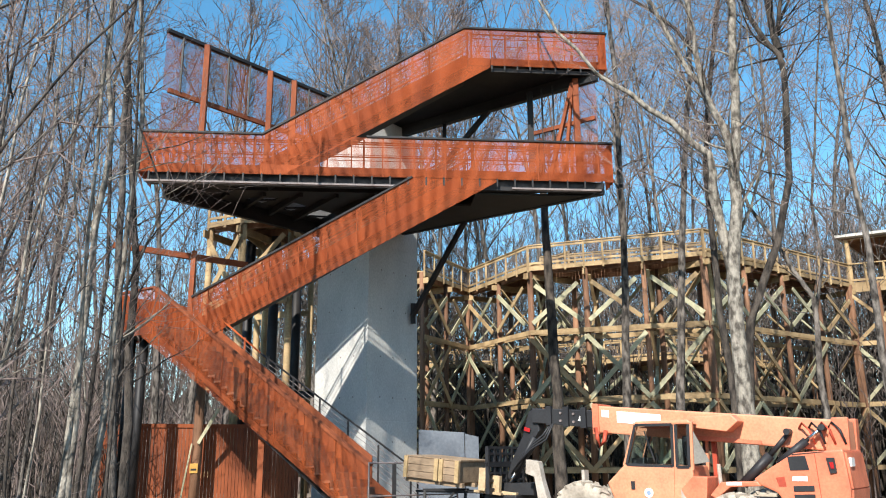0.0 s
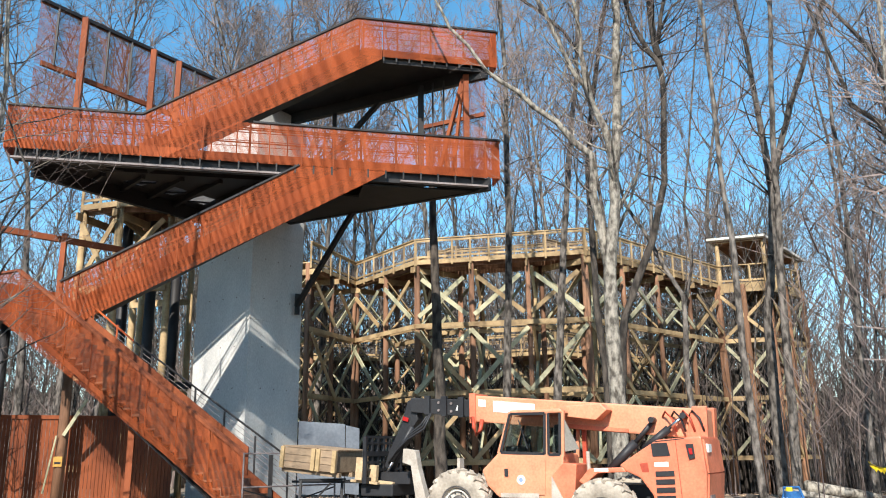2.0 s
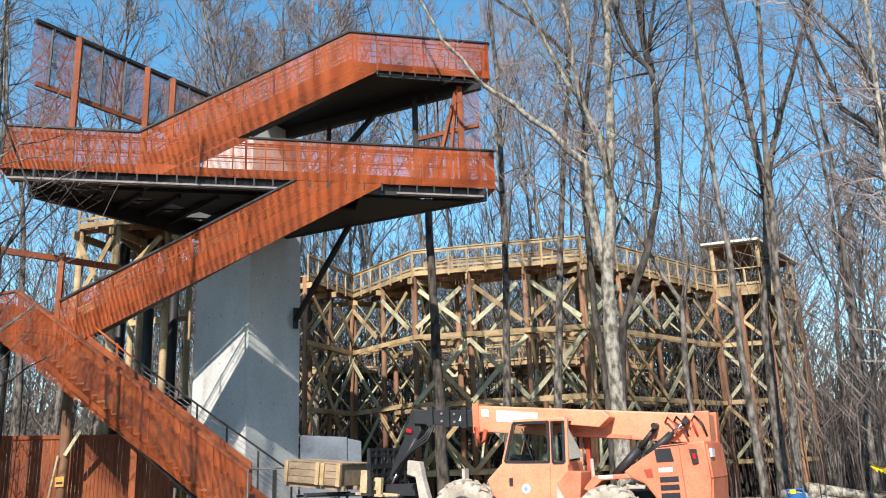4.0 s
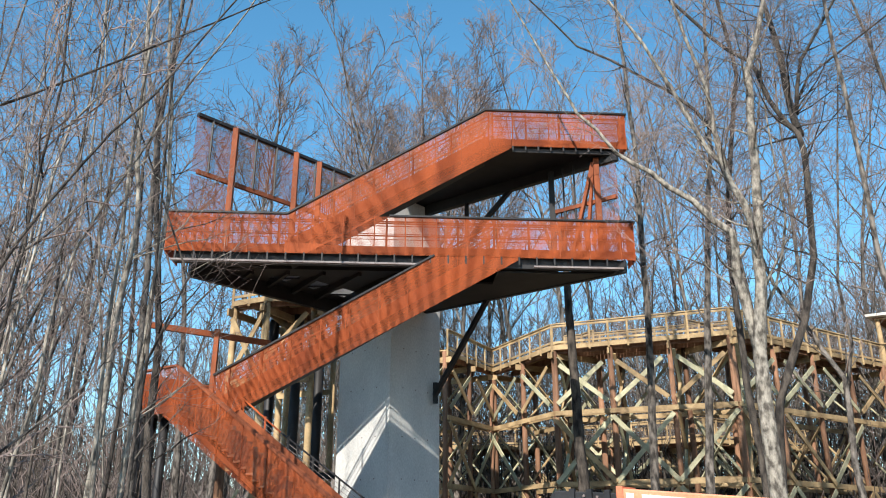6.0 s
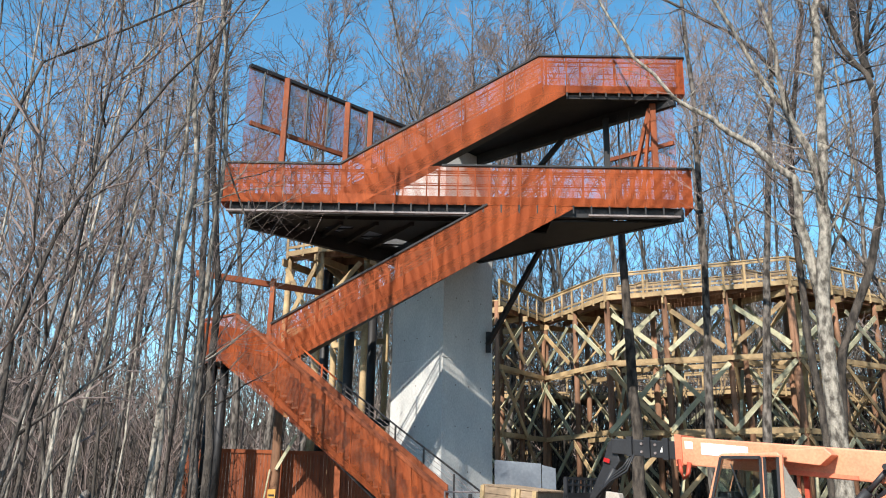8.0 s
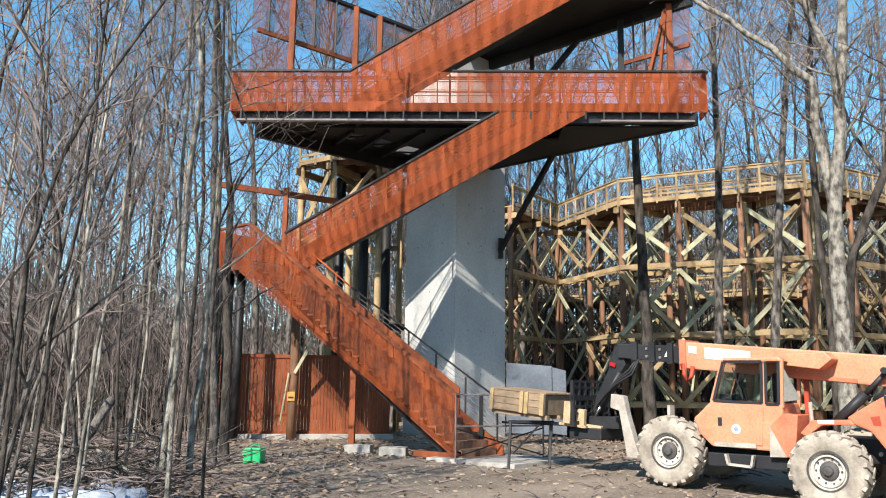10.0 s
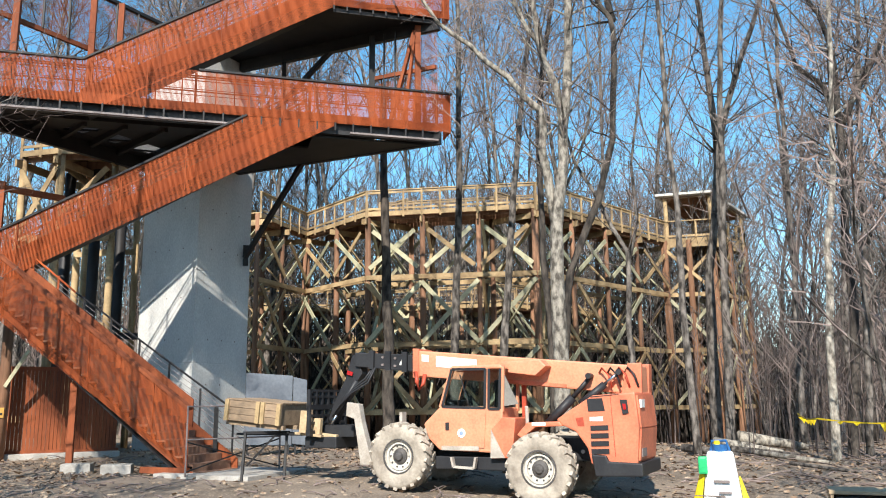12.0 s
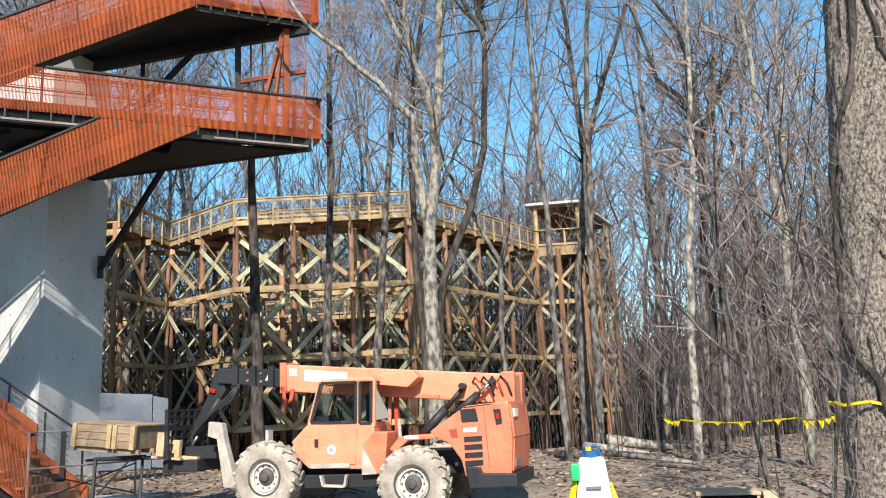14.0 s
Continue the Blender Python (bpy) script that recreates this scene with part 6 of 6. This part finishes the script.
def build_site_things():
    rnd = random.Random(3)
    pad = thing("concrete_footing", "low concrete slab under the stair foot", "footing")
    part("slab", Mesh().hull([gp(8.0, -0.35, -0.2), gp(10.6, -0.35, -0.2), gp(10.6, 2.0, -0.2), gp(8.0, 2.0, -0.2)], [gp(8.0, -0.35, 0.09), gp(10.6, -0.35, 0.09), gp(10.6, 2.0, 0.09), gp(8.0, 2.0, 0.09)]), CONCRETE_PAD, pad, bevel=0.015)
    for s, d in ((5.1, 0.2), (6.3, 0.3)):
        f = thing("concrete_block", "rough pale concrete footing block in the mud", "footing", "footing blocks")
        o = gp(s, d, 0)
        part("block", Mesh().box(o.x - 0.35, o.x + 0.35, o.y - 0.25, o.y + 0.25, -0.15, 0.22), CONCRETE_PAD, f, bevel=0.03)
    # sheets leaned by the core
    sheet = material("dull_grey_sheet", (0.15, 0.165, 0.185), (0.09, 0.10, 0.118), 0.55, 0.0, 1.0, 12, 0.1)
    for x0, x1, z1 in ((-0.86, 0.62, 2.6), (0.64, 1.08, 2.46)):
        s = thing("sheet_panel", "scuffed grey sheet panel standing by the concrete core", "panel", "sheet panels")
        part("sheet", Mesh().hull([(x0, 27.05, 0.35), (x1, 27.12, 0.3), (x1, 27.16, 0.3), (x0, 27.09, 0.35)], [(x0, 27.2, z1), (x1, 27.25, z1 - 0.1), (x1, 27.29, z1 - 0.1), (x0, 27.24, z1)]), sheet, s, bevel=0.01)
        for x in (x0 + 0.1, x1 - 0.1):
            part("prop", Mesh().beam((x, 27.1, -0.1), (x, 27.16, 0.45), 0.06, 0.06), STEEL_DARK, s)
    # light barrier frame at the foot of the stairs
    b = thing("barrier_gate", "thin steel barrier gate closing the stair foot", "gate")
    p0, p1 = gp(9.0, -0.45, 0.05), gp(10.0, 1.7, 0.05)
    for o in (p0, p1):
        part("upright", Mesh().tube([o, o + UP * 1.55], 0.022, 8), STEEL_GREY, b)
    for h in (1.53, 0.8):
        part("bar", Mesh().tube([p0 + UP * h, p1 + UP * h], 0.018, 8), STEEL_GREY, b)
    part("mesh_panel", Mesh().beam(p0 + UP * 0.1, p1 + UP * 0.75, 0.02, 0.03).beam(p0 + UP * 0.75, p1 + UP * 0.1, 0.02, 0.03), STEEL_DARK, b)
    t = thing("saw_horse", "black steel trestle stand below the timber crates", "stand")
    for x in (-0.55, 0.35):
        for dy in (-0.3, 0.3):
            part("leg", Mesh().beam((x - 0.05, 18.9 + dy, -0.05), (x, 18.9 + dy * 0.3, 1.0), 0.05, 0.05), STEEL_DARK, t)
    part("top_bar", Mesh().beam((-0.6, 18.9, 1.0), (0.42, 18.9, 1.0), 0.06, 0.06), STEEL_DARK, t)
    part("brace", Mesh().beam((-0.5, 18.75, 0.3), (0.1, 18.78, 0.95), 0.04, 0.04), STEEL_DARK, t)
    # green box
    g = thing("green_box", "small bright green plastic box on the mud", "box")
    green = material("green_plastic", (0.03, 0.46, 0.16), (0.02, 0.34, 0.11), 0.4, 0, 4, 40, 0.02)
    gx, gy = -6.33, 18.5
    gz = ground_z(gx, gy)
    part("body", Mesh().hull([(gx - 0.2, gy - 0.16, gz - 0.02), (gx + 0.2, gy - 0.16, gz - 0.02), (gx + 0.2, gy + 0.16, gz - 0.02), (gx - 0.2, gy + 0.16, gz - 0.02)],
                             [(gx - 0.22, gy - 0.18, gz + 0.28), (gx + 0.22, gy - 0.18, gz + 0.28), (gx + 0.22, gy + 0.18, gz + 0.28), (gx - 0.22, gy + 0.18, gz + 0.28)]), green, g, bevel=0.02)
    part("lid", Mesh().box(gx - 0.235, gx + 0.235, gy - 0.19, gy + 0.19, gz + 0.285, gz + 0.34), green, g, bevel=0.02)
    part("handle", Mesh().tube([(gx - 0.12, gy, gz + 0.33), (gx - 0.1, gy, gz + 0.41), (gx + 0.1, gy, gz + 0.41), (gx + 0.12, gy, gz + 0.33)], 0.015, 6), green, g)
    # sprayer on a yellow frame
    s = thing("backpack_sprayer", "white tank sprayer with blue cap, green can and yellow frame", "sprayer")
    sx, sy = 7.80, 13.54
    s.location = (sx, sy, ground_z(sx, sy))
    s.scale = (1.1, 1.1, 1.1)
    s.rotation_euler = (0, 0, radians(-30))
    tank = material("white_plastic_tank", (0.80, 0.82, 0.82), (0.70, 0.74, 0.75), 0.35, 0, 3, 30, 0.02)
    yellow = material("yellow_plastic", (0.80, 0.62, 0.03), (0.65, 0.48, 0.02), 0.4, 0, 3, 30, 0.02)
    blue = material("blue_plastic", (0.03, 0.12, 0.30), (0.02, 0.08, 0.2), 0.35, 0, 3, 30, 0.02)
    part("tank", Mesh().hull([(-0.30, -0.22, 0.02), (0.30, -0.22, 0.02), (0.30, 0.22, 0.02), (-0.30, 0.22, 0.02)], [(-0.20, -0.14, 0.80), (0.20, -0.14, 0.80), (0.20, 0.14, 0.80), (-0.20, 0.14, 0.80)]), tank, s, bevel=0.06, smooth=True)
    part("cap", Mesh().tube([(0, 0, 0.79), (0, 0, 0.90)], 0.12, 18), blue, s)
    part("spout", Mesh().tube([(-0.04, 0, 0.90), (-0.04, 0, 0.96)], 0.05, 12), yellow, s)
    part("handle", Mesh().tube([(-0.14, 0, 0.80), (-0.12, 0, 0.95), (0.1, 0, 0.96), (0.15, 0, 0.80)], 0.022, 8), blue, s)
    part("skirt", Mesh().hull([(-0.46, -0.10, 0.0), (-0.32, -0.24, 0.0), (-0.31, 0.24, 0.0), (-0.46, 0.2, 0.0)], [(-0.28, -0.10, 0.62), (-0.22, -0.16, 0.62), (-0.22, 0.16, 0.62), (-0.28, 0.15, 0.62)]), yellow, s, bevel=0.02)
    part("skirt", Mesh().hull([(0.31, -0.24, 0.0), (0.42, -0.2, 0.0), (0.42, 0.2, 0.0), (0.31, 0.24, 0.0)], [(0.26, -0.16, 0.40), (0.29, -0.14, 0.40), (0.29, 0.14, 0.40), (0.26, 0.16, 0.40)]), yellow, s, bevel=0.02)
    part("can", Mesh().box(-0.34, -0.2, -0.26, -0.1, 0.45, 0.72), green, s, bevel=0.03)
    part("label", Mesh().box(-0.12, 0.12, -0.235, -0.19, 0.32, 0.36), STEEL_GREY, s)
    part("label", Mesh().box(-0.05, 0.14, -0.255, -0.21, 0.16, 0.19), STEEL_GREY, s)
    # open crate, planks and boards by the close trunk
    k = thing("wooden_crate", "open weathered plywood crate with a grey lining", "crate")
    ply = material("weathered_plywood", (0.45, 0.33, 0.21), (0.32, 0.23, 0.14), 0.85, 0, 1.5, 14, 0.2)
    kx, ky = 8.25, 10.55
    k.location = (kx, ky, ground_z(kx, ky) - 0.02)
    k.rotation_euler = (0, 0, radians(-32))
    for x in (-0.42, 0.38):
        part("side", Mesh().box(x, x + 0.04, -0.3, 0.3, 0, 0.40), ply, k)
    part("top_board", Mesh().box(-0.44, 0.44, -0.32, 0.32, 0.40, 0.45), ply, k, bevel=0.008)
    part("lining", Mesh().box(-0.37, 0.37, -0.22, 0.28, 0.02, 0.36), sheet, k, bevel=0.05)
    part("floor_board", Mesh().box(-0.42, 0.42, -0.3, 0.3, -0.02, 0.02), ply, k)
    l = thing("leaning_board", "broad plywood board leaned on the crate", "board")
    l.location = (kx, ky, ground_z(kx, ky))
    l.rotation_euler = (0, 0, radians(-32))
    part("board", Mesh().hull([(0.5, -0.34, 0), (0.9, -0.3, 0), (0.9, 0.2, 0), (0.5, 0.2, 0)], [(0.46, -0.3, 0.42), (0.62, -0.28, 0.42), (0.62, 0.2, 0.42), (0.46, 0.2, 0.42)]), ply, l, bevel=0.01)
    for a, d0, a2, d2, z in ((-28.6, 16.1, -35.4, 14.6, 0.03), (-40.6, 14.6, -44.2, 14.4, 0.04)):
        p = thing("pale_plank", "pale blue-white plank lying in the leaves", "plank", "planks on the ground")
        u, v = polar(a, 0, d0), polar(a2, 0, d2)
        part("board", Mesh().beam((u.x, u.y, ground_z(u.x, u.y) + z), (v.x, v.y, ground_z(v.x, v.y) + z), 0.28, 0.04), material("pale_blue_board", (0.55, 0.63, 0.68), (0.42, 0.5, 0.55), 0.6, 0, 2, 20, 0.1), p)
    # yellow tape from tree to tree
    tape = thing("barrier_tape", "sagging yellow barrier tape tied between trees", "tape")
    ymat = material("yellow_tape", (0.80, 0.60, 0.02), (0.65, 0.46, 0.02), 0.45, 0, 3, 20, 0.02)
    ends = [polar(-34.6, -0.9, 27.0), polar(-35.7, -1.2, 24.0), polar(-42.7, -1.3, 20.8), polar(-45.2, -1.0, 17.5)]
    for a, b2 in zip(ends, ends[1:]):
        n = 14
        pts = [a.lerp(b2, i / n) - UP * (0.09 * math.sin(math.pi * i / n)) for i in range(n + 1)]
        part("strip", Mesh().ribbon(pts, [0.035 + 0.012 * math.sin(i * 1.7) for i in range(n + 1)], 0.006), ymat, tape)
        for i in (3, 5, 8, 10, 12):
            w = rnd.uniform(0.08, 0.22)
            part("pennant", Mesh().hull([pts[i] + Vector((-0.09, 0, -0.02)), pts[i] + Vector((0.09, 0, -0.02)), pts[i] + Vector((0.02, 0.02, -w))], [pts[i] + Vector((-0.09, 0.006, -0.02)), pts[i] + Vector((0.09, 0.006, -0.02)), pts[i] + Vector((0.02, 0.026, -w))]), ymat, tape)
    c8 = polar(-47.0, 0, 8.0)
    ring = [(c8.x + 0.385 * math.cos(a * 0.2618), c8.y + 0.385 * math.sin(a * 0.2618), 1.58 + 0.012 * (a % 3)) for a in range(25)]
    part("band", Mesh().ribbon(ring, 0.022, 0.006), ymat, tape)
    # snow patch and fallen logs by the thicket, debris by the trestle
    # dark tone is grime; the dim blue base has the thicket's shade painted in
    snow = material("old_snow_shade_blue", (0.42, 0.48, 0.58), (0.10, 0.11, 0.13), 0.8, 0, 3, 20, 0.3)
    for k in range(44):
        a, d = (rnd.uniform(26.5, 34), rnd.uniform(13, 16.5)) if k > 24 else (rnd.uniform(24, 34), rnd.uniform(14, 20))
        o = polar(a, 0, d)
        z = ground_z(o.x, o.y)
        r = rnd.uniform(0.12, 0.42)
        ring = [(o.x + r * rnd.uniform(0.6, 1.2) * math.cos(j * 0.785), o.y + 0.9 * r * rnd.uniform(0.6, 1.2) * math.sin(j * 0.785), z - 0.06) for j in range(8)]
        top = [(o.x + (x - o.x) * 0.6, o.y + (y - o.y) * 0.6, z + 0.05) for x, y, _ in ring]
        sn = thing("snow_patch", "small leftover patch of grimy snow, tinted blue for shade", "snow", "snow patches")
        part("snow", Mesh().hull(ring, top), snow, sn, smooth=True)
    lg = thing("fallen_log", "broken log propped on the brush pile", "log", "fallen logs")
    part("log", Mesh().tube([polar(28.1, -0.6, 15.6), polar(28.6, -1.4, 15.4), polar(29.2, -2.6, 15.2), polar(30.6, -4.2, 14.9), polar(31.6, -5.6, 14.8)], [0.085, 0.08, 0.08, 0.075, 0.06], 10), BARK, lg, smooth=True)
    part("broken_end", Mesh().tube([polar(28.1, -0.6, 15.6), polar(28.0, -0.45, 15.62)], [0.088, 0.06], 10), BARK_DARK, lg)
    for k in range(26):
        o = polar(rnd.uniform(26.8, 33.8), 0, rnd.uniform(12.8, 15.8))
        z = ground_z(o.x, o.y)
        r = rnd.uniform(0.2, 0.65)
        ring = [(o.x + r * rnd.uniform(0.5, 1.3) * math.cos(j * 0.628), o.y + r * rnd.uniform(0.5, 1.3) * math.sin(j * 0.628), z - 0.05) for j in range(10)]
        top = [(o.x + (x - o.x) * 0.7, o.y + (y - o.y) * 0.7, z + 0.12 + 0.2 * rnd.random()) for x, y, _ in ring]
        sn = thing("snow_patch", "lumpy leftover snow under the brush pile, tinted blue for shade", "snow", "snow patches")
        part("snow", Mesh().hull(ring, top), snow, sn, smooth=True)
    for nm, mat, count in (("brush_pile", BARK_DARK, 420), ("brush_pile", TWIG, 170)):
        m = Mesh()
        for _ in range(count):
            o = polar(rnd.uniform(24.5, 36.5), 0, rnd.uniform(13.2, 19.0))
            o.z = ground_z(o.x, o.y) + rnd.uniform(0.0, 1.1) * rnd.random()
            a, ln = rnd.uniform(0, 6.28), rnd.uniform(0.4, 1.6)
            d = Vector((math.cos(a), math.sin(a), rnd.uniform(-0.15, 0.5))) * ln
            r = rnd.uniform(0.005, 0.022)
            bend = [Vector((rnd.uniform(-1, 1), rnd.uniform(-1, 1), rnd.uniform(-0.4, 0.8))) * ln * 0.09 for _ in range(5)]
            m.tube([o + d * (f - 0.5) + b for f, b in zip((0, 0.25, 0.5, 0.75, 1), bend)], [r, r * 0.9, r * 0.75, r * 0.55, r * 0.3], 4, cap=False)
            q = o + bend[2]
            e = (d.normalized() + Vector((rnd.uniform(-1, 1), rnd.uniform(-1, 1), rnd.uniform(-0.1, 0.9)))) * ln * 0.3
            m.tube([q, q + e * 0.5 + bend[0] * 0.5, q + e], [r * 0.6, r * 0.45, r * 0.2], 3, cap=False)
        tagged(part(nm, m, mat), "heap of tangled dead branches" if mat is TWIG else "heap of dark dead branches", "brush pile", kind="stuff")
    for k, (a, d, a2, d2, r, h) in enumerate(((29.2, 15.0, 25.0, 14.6, 0.035, 0.75), (28.2, 15.3, 25.4, 14.8, 0.04, 0.4), (27.8, 15.8, 25.2, 15.6, 0.06, 0.15), (31.0, 15.4, 27.0, 14.9, 0.05, 0.2), (33.0, 14.0, 29.0, 15.2, 0.10, 0.35), (32.0, 16.0, 28.0, 14.4, 0.07, 0.5), (30.0, 13.6, 27.4, 15.8, 0.06, 0.1), (34.0, 15.6, 30.5, 16.4, 0.12, 0.3), (-29.5, 27, -33.6, 26, 0.16, 0.15),
                                              (-30.5, 25, -34.6, 25.5, 0.1, 0.1), (-32.0, 24, -36.2, 23.0, 0.08, 0.1), (-27.5, 25.5, -31.0, 24.5, 0.12, 0.1), (-31.0, 28, -35.0, 29, 0.2, 0.25), (-34.0, 22, -38.0, 21, 0.05, 0.05))):
        u, v = polar(a, 0, d), polar(a2, 0, d2)
        lg = thing("fallen_log", "fallen grey log among brush and leaves", "log", "fallen logs")
        mid = u.lerp(v, 0.5)
        part("log", Mesh().tube([(u.x, u.y, ground_z(u.x, u.y) + r + h), (mid.x, mid.y + 0.1, ground_z(mid.x, mid.y) + r * 0.8 + h * 0.5), (v.x, v.y, ground_z(v.x, v.y) + r * 0.5)], [r, r * 0.85, r * 0.6], 9), BARK if k % 2 else BARK_PALE, lg, smooth=True)


build_site_things()


def build_hut():
    """Small roofed lookout at the far end of the walkway."""
    h = thing("timber_hut", "open timber lookout hut with a pale flat roof", "hut")
    a, b, c = Vector((22.3, 43.7, 0)), Vector((24.7, 42.5, 0)), Vector((28.1, 44.7, 0))
    d = Vector((25.6, 46.4, 0))
    plan = [a, b, c, d]
    part("deck", slab(Mesh(), plan, WZ - 0.05, WZ + 0.03), LUMBER, h)
    for p, q in ((a, b), (b, c), (c, d)):
        part("fascia", Mesh().beam(p + UP * (WZ - 0.26), q + UP * (WZ - 0.26), 0.05, 0.5), LUMBER, h)
        part("top_rail", Mesh().beam(p + UP * (WZ + 1.06), q + UP * (WZ + 1.06), 0.14, 0.06), LUMBER, h)
        part("rail", Mesh().beam(p + UP * (WZ + 0.16), q + UP * (WZ + 0.16), 0.05, 0.12), LUMBER, h)
        n = max(2, round((q - p).length / 0.9))
        for i in range(n + 1):
            o = p.lerp(q, i / n)
            part("baluster", Mesh().beam(o + UP * (WZ - 0.3), o + UP * (WZ + 1.05), 0.1, 0.1, (0, 1, 0)), LUMBER, h)
        levels = [WZ - 0.5, WZ - 3.3, WZ - 6.5, WZ - 9.7]
        rnd = random.Random(6)
        m = max(1, round((q - p).length / 2.2))
        for i in range(m):
            o, e = p.lerp(q, i / m), p.lerp(q, (i + 1) / m)
            for h0, h1 in zip(levels[1:], levels):
                for u, v in ((o, e), (e, o)):
                    sh = Vector((0, -0.06 if u is o else -0.12, 0))
                    part("brace", Mesh().beam(u + sh + UP * h0, v + sh + UP * (h1 - 0.2), 0.05, 0.18), LUMBER_GREEN if rnd.random() < 0.6 else LUMBER, h)
        for lv in levels[1:]:
            part("girt", Mesh().beam(p + UP * lv, q + UP * lv, 0.06, 0.24), LUMBER, h)
    for p in (a, b, c, d, a.lerp(b, 0.5), b.lerp(c, 0.5), c.lerp(d, 0.5)):
        part("pole", pole(p, -1.8, WZ - 0.1, 0.17), POLE, h)
    for p, top in zip(plan, (2.5, 2.5, 1.75, 1.7)):
        o = p.lerp((a + b + c + d) / 4, 0.06)
        part("roof_post", pole(o, WZ, WZ + top, 0.12), LUMBER, h)
    mid = (a + b + c + d) / 4
    eave = [mid + (p - mid) * 1.18 for p in plan]
    rise = [-0.05, -0.02, -0.85, -0.9]
    part("roof", Mesh().hull([Vector((p.x, p.y, WZ + 2.6 + r)) for p, r in zip(eave, rise)], [Vector((p.x, p.y, WZ + 2.74 + r)) for p, r in zip(eave, rise)]), material("pale_roof_sheet", (0.55, 0.53, 0.48), (0.4, 0.38, 0.34), 0.7, 0, 1, 12, 0.1), h)
    inner = [mid + (p - mid) * 1.04 for p in plan]
    part("soffit", Mesh().hull([Vector((p.x, p.y, WZ + 2.50 + r)) for p, r in zip(inner, rise)], [Vector((p.x, p.y, WZ + 2.59 + r)) for p, r in zip(inner, rise)]), POLE, h)
    part("roof_beam", Mesh().beam(a + UP * (WZ + 2.5), b + UP * (WZ + 2.55), 0.1, 0.2), LUMBER, h)
    part("roof_beam", Mesh().beam(b + UP * (WZ + 2.55), c + UP * (WZ + 1.7), 0.1, 0.2), LUMBER, h)


build_hut()


def build_litter():
    """Sticks and dead leaves on the forest floor."""
    rnd = random.Random(9)
    m = Mesh()
    for _ in range(1500):
        a = rnd.uniform(-56, 38)
        d = rnd.uniform(9, 34)
        o = polar(a, 0, d)
        if abs(a) < 8 and rnd.random() < 0.4:
            continue
        z = ground_z(o.x, o.y) + 0.02
        t, ln = rnd.uniform(0, 3.14), rnd.uniform(0.2, 1.4)
        if -30 < a < 18:
            ln *= 0.5
        v = Vector((math.cos(t), math.sin(t), rnd.uniform(-0.05, 0.2))) * ln
        p = Vector((o.x, o.y, z))
        m.tube([p, p + v * 0.5 + Vector((0, 0, 0.03)), p + v], [0.018, 0.014, 0.006], 4)
    for _ in range(260):
        o = polar(rnd.uniform(22.5, 36), 0, rnd.uniform(12.5, 21))
        p = Vector((o.x, o.y, ground_z(o.x, o.y) + rnd.uniform(0.0, 0.45)))
        t, ln = rnd.uniform(0, 3.14), rnd.uniform(0.6, 2.4)
        v = Vector((math.cos(t), math.sin(t) * 0.6, rnd.uniform(-0.25, 0.35))) * ln
        r = rnd.uniform(0.004, 0.02)
        m.tube([p, p + v * 0.5 + Vector((0, 0, rnd.uniform(-0.05, 0.12))), p + v], [r, r * 0.8, r * 0.4], 5)
    tagged(part("sticks", m, TWIG), "dead sticks scattered over the mud", "sticks", kind="stuff")
    m = Mesh()
    for _ in range(16000):
        a = rnd.uniform(-56, 38)
        d = 8 + 28 * rnd.random() ** 0.8
        o = polar(a, 0, d)
        if -26 < a < 12 and d < 20 and rnd.random() < 0.8:
            continue
        z = ground_z(o.x, o.y) + 0.015
        r = rnd.uniform(0.04, 0.09)
        t = rnd.uniform(0, 6.28)
        u, w = Vector((math.cos(t), math.sin(t), rnd.uniform(-0.5, 0.5))) * r, Vector((-math.sin(t), math.cos(t), rnd.uniform(-0.5, 0.5))) * r * 0.6
        p = Vector((o.x, o.y, z + r * 0.3))
        k = len(m.v)
        m.v += [tuple(p - u), tuple(p + w + Vector((0, 0, 0.012))), tuple(p + u), tuple(p - w)]
        m.f.append((k, k + 1, k + 2, k + 3))
    leaf = material("dead_leaf", (0.29, 0.195, 0.125), (0.14, 0.085, 0.052), 0.8, 0, 2.5, 9, 0.0, third=(0.40, 0.31, 0.22))
    tagged(part("dead_leaves", m, leaf), "carpet of curled brown dead leaves", "leaves", kind="stuff")
    # wheel ruts and clods
    m = Mesh()
    for _ in range(700):
        x, y = rnd.uniform(-7, 8), rnd.uniform(10.5, 22)
        z = ground_z(x, y)
        r = rnd.uniform(0.02, 0.06)
        ring = [(x + r * 1.6 * rnd.uniform(0.7, 1.2) * math.cos(j * 1.047), y + r * rnd.uniform(0.7, 1.2) * math.sin(j * 1.047), z - 0.03) for j in range(6)]
        m.hull(ring, [(x + (px - x) * 0.5, y + (py - y) * 0.5, z + r * 0.4) for px, py, _ in ring])
    tagged(part("mud_clods", m, material("dry_mud", (0.33, 0.26, 0.19), (0.2, 0.15, 0.11), 0.95, 0, 2, 12, 0.4)), "clods of drying mud in the yard", "mud", kind="stuff")


build_litter()
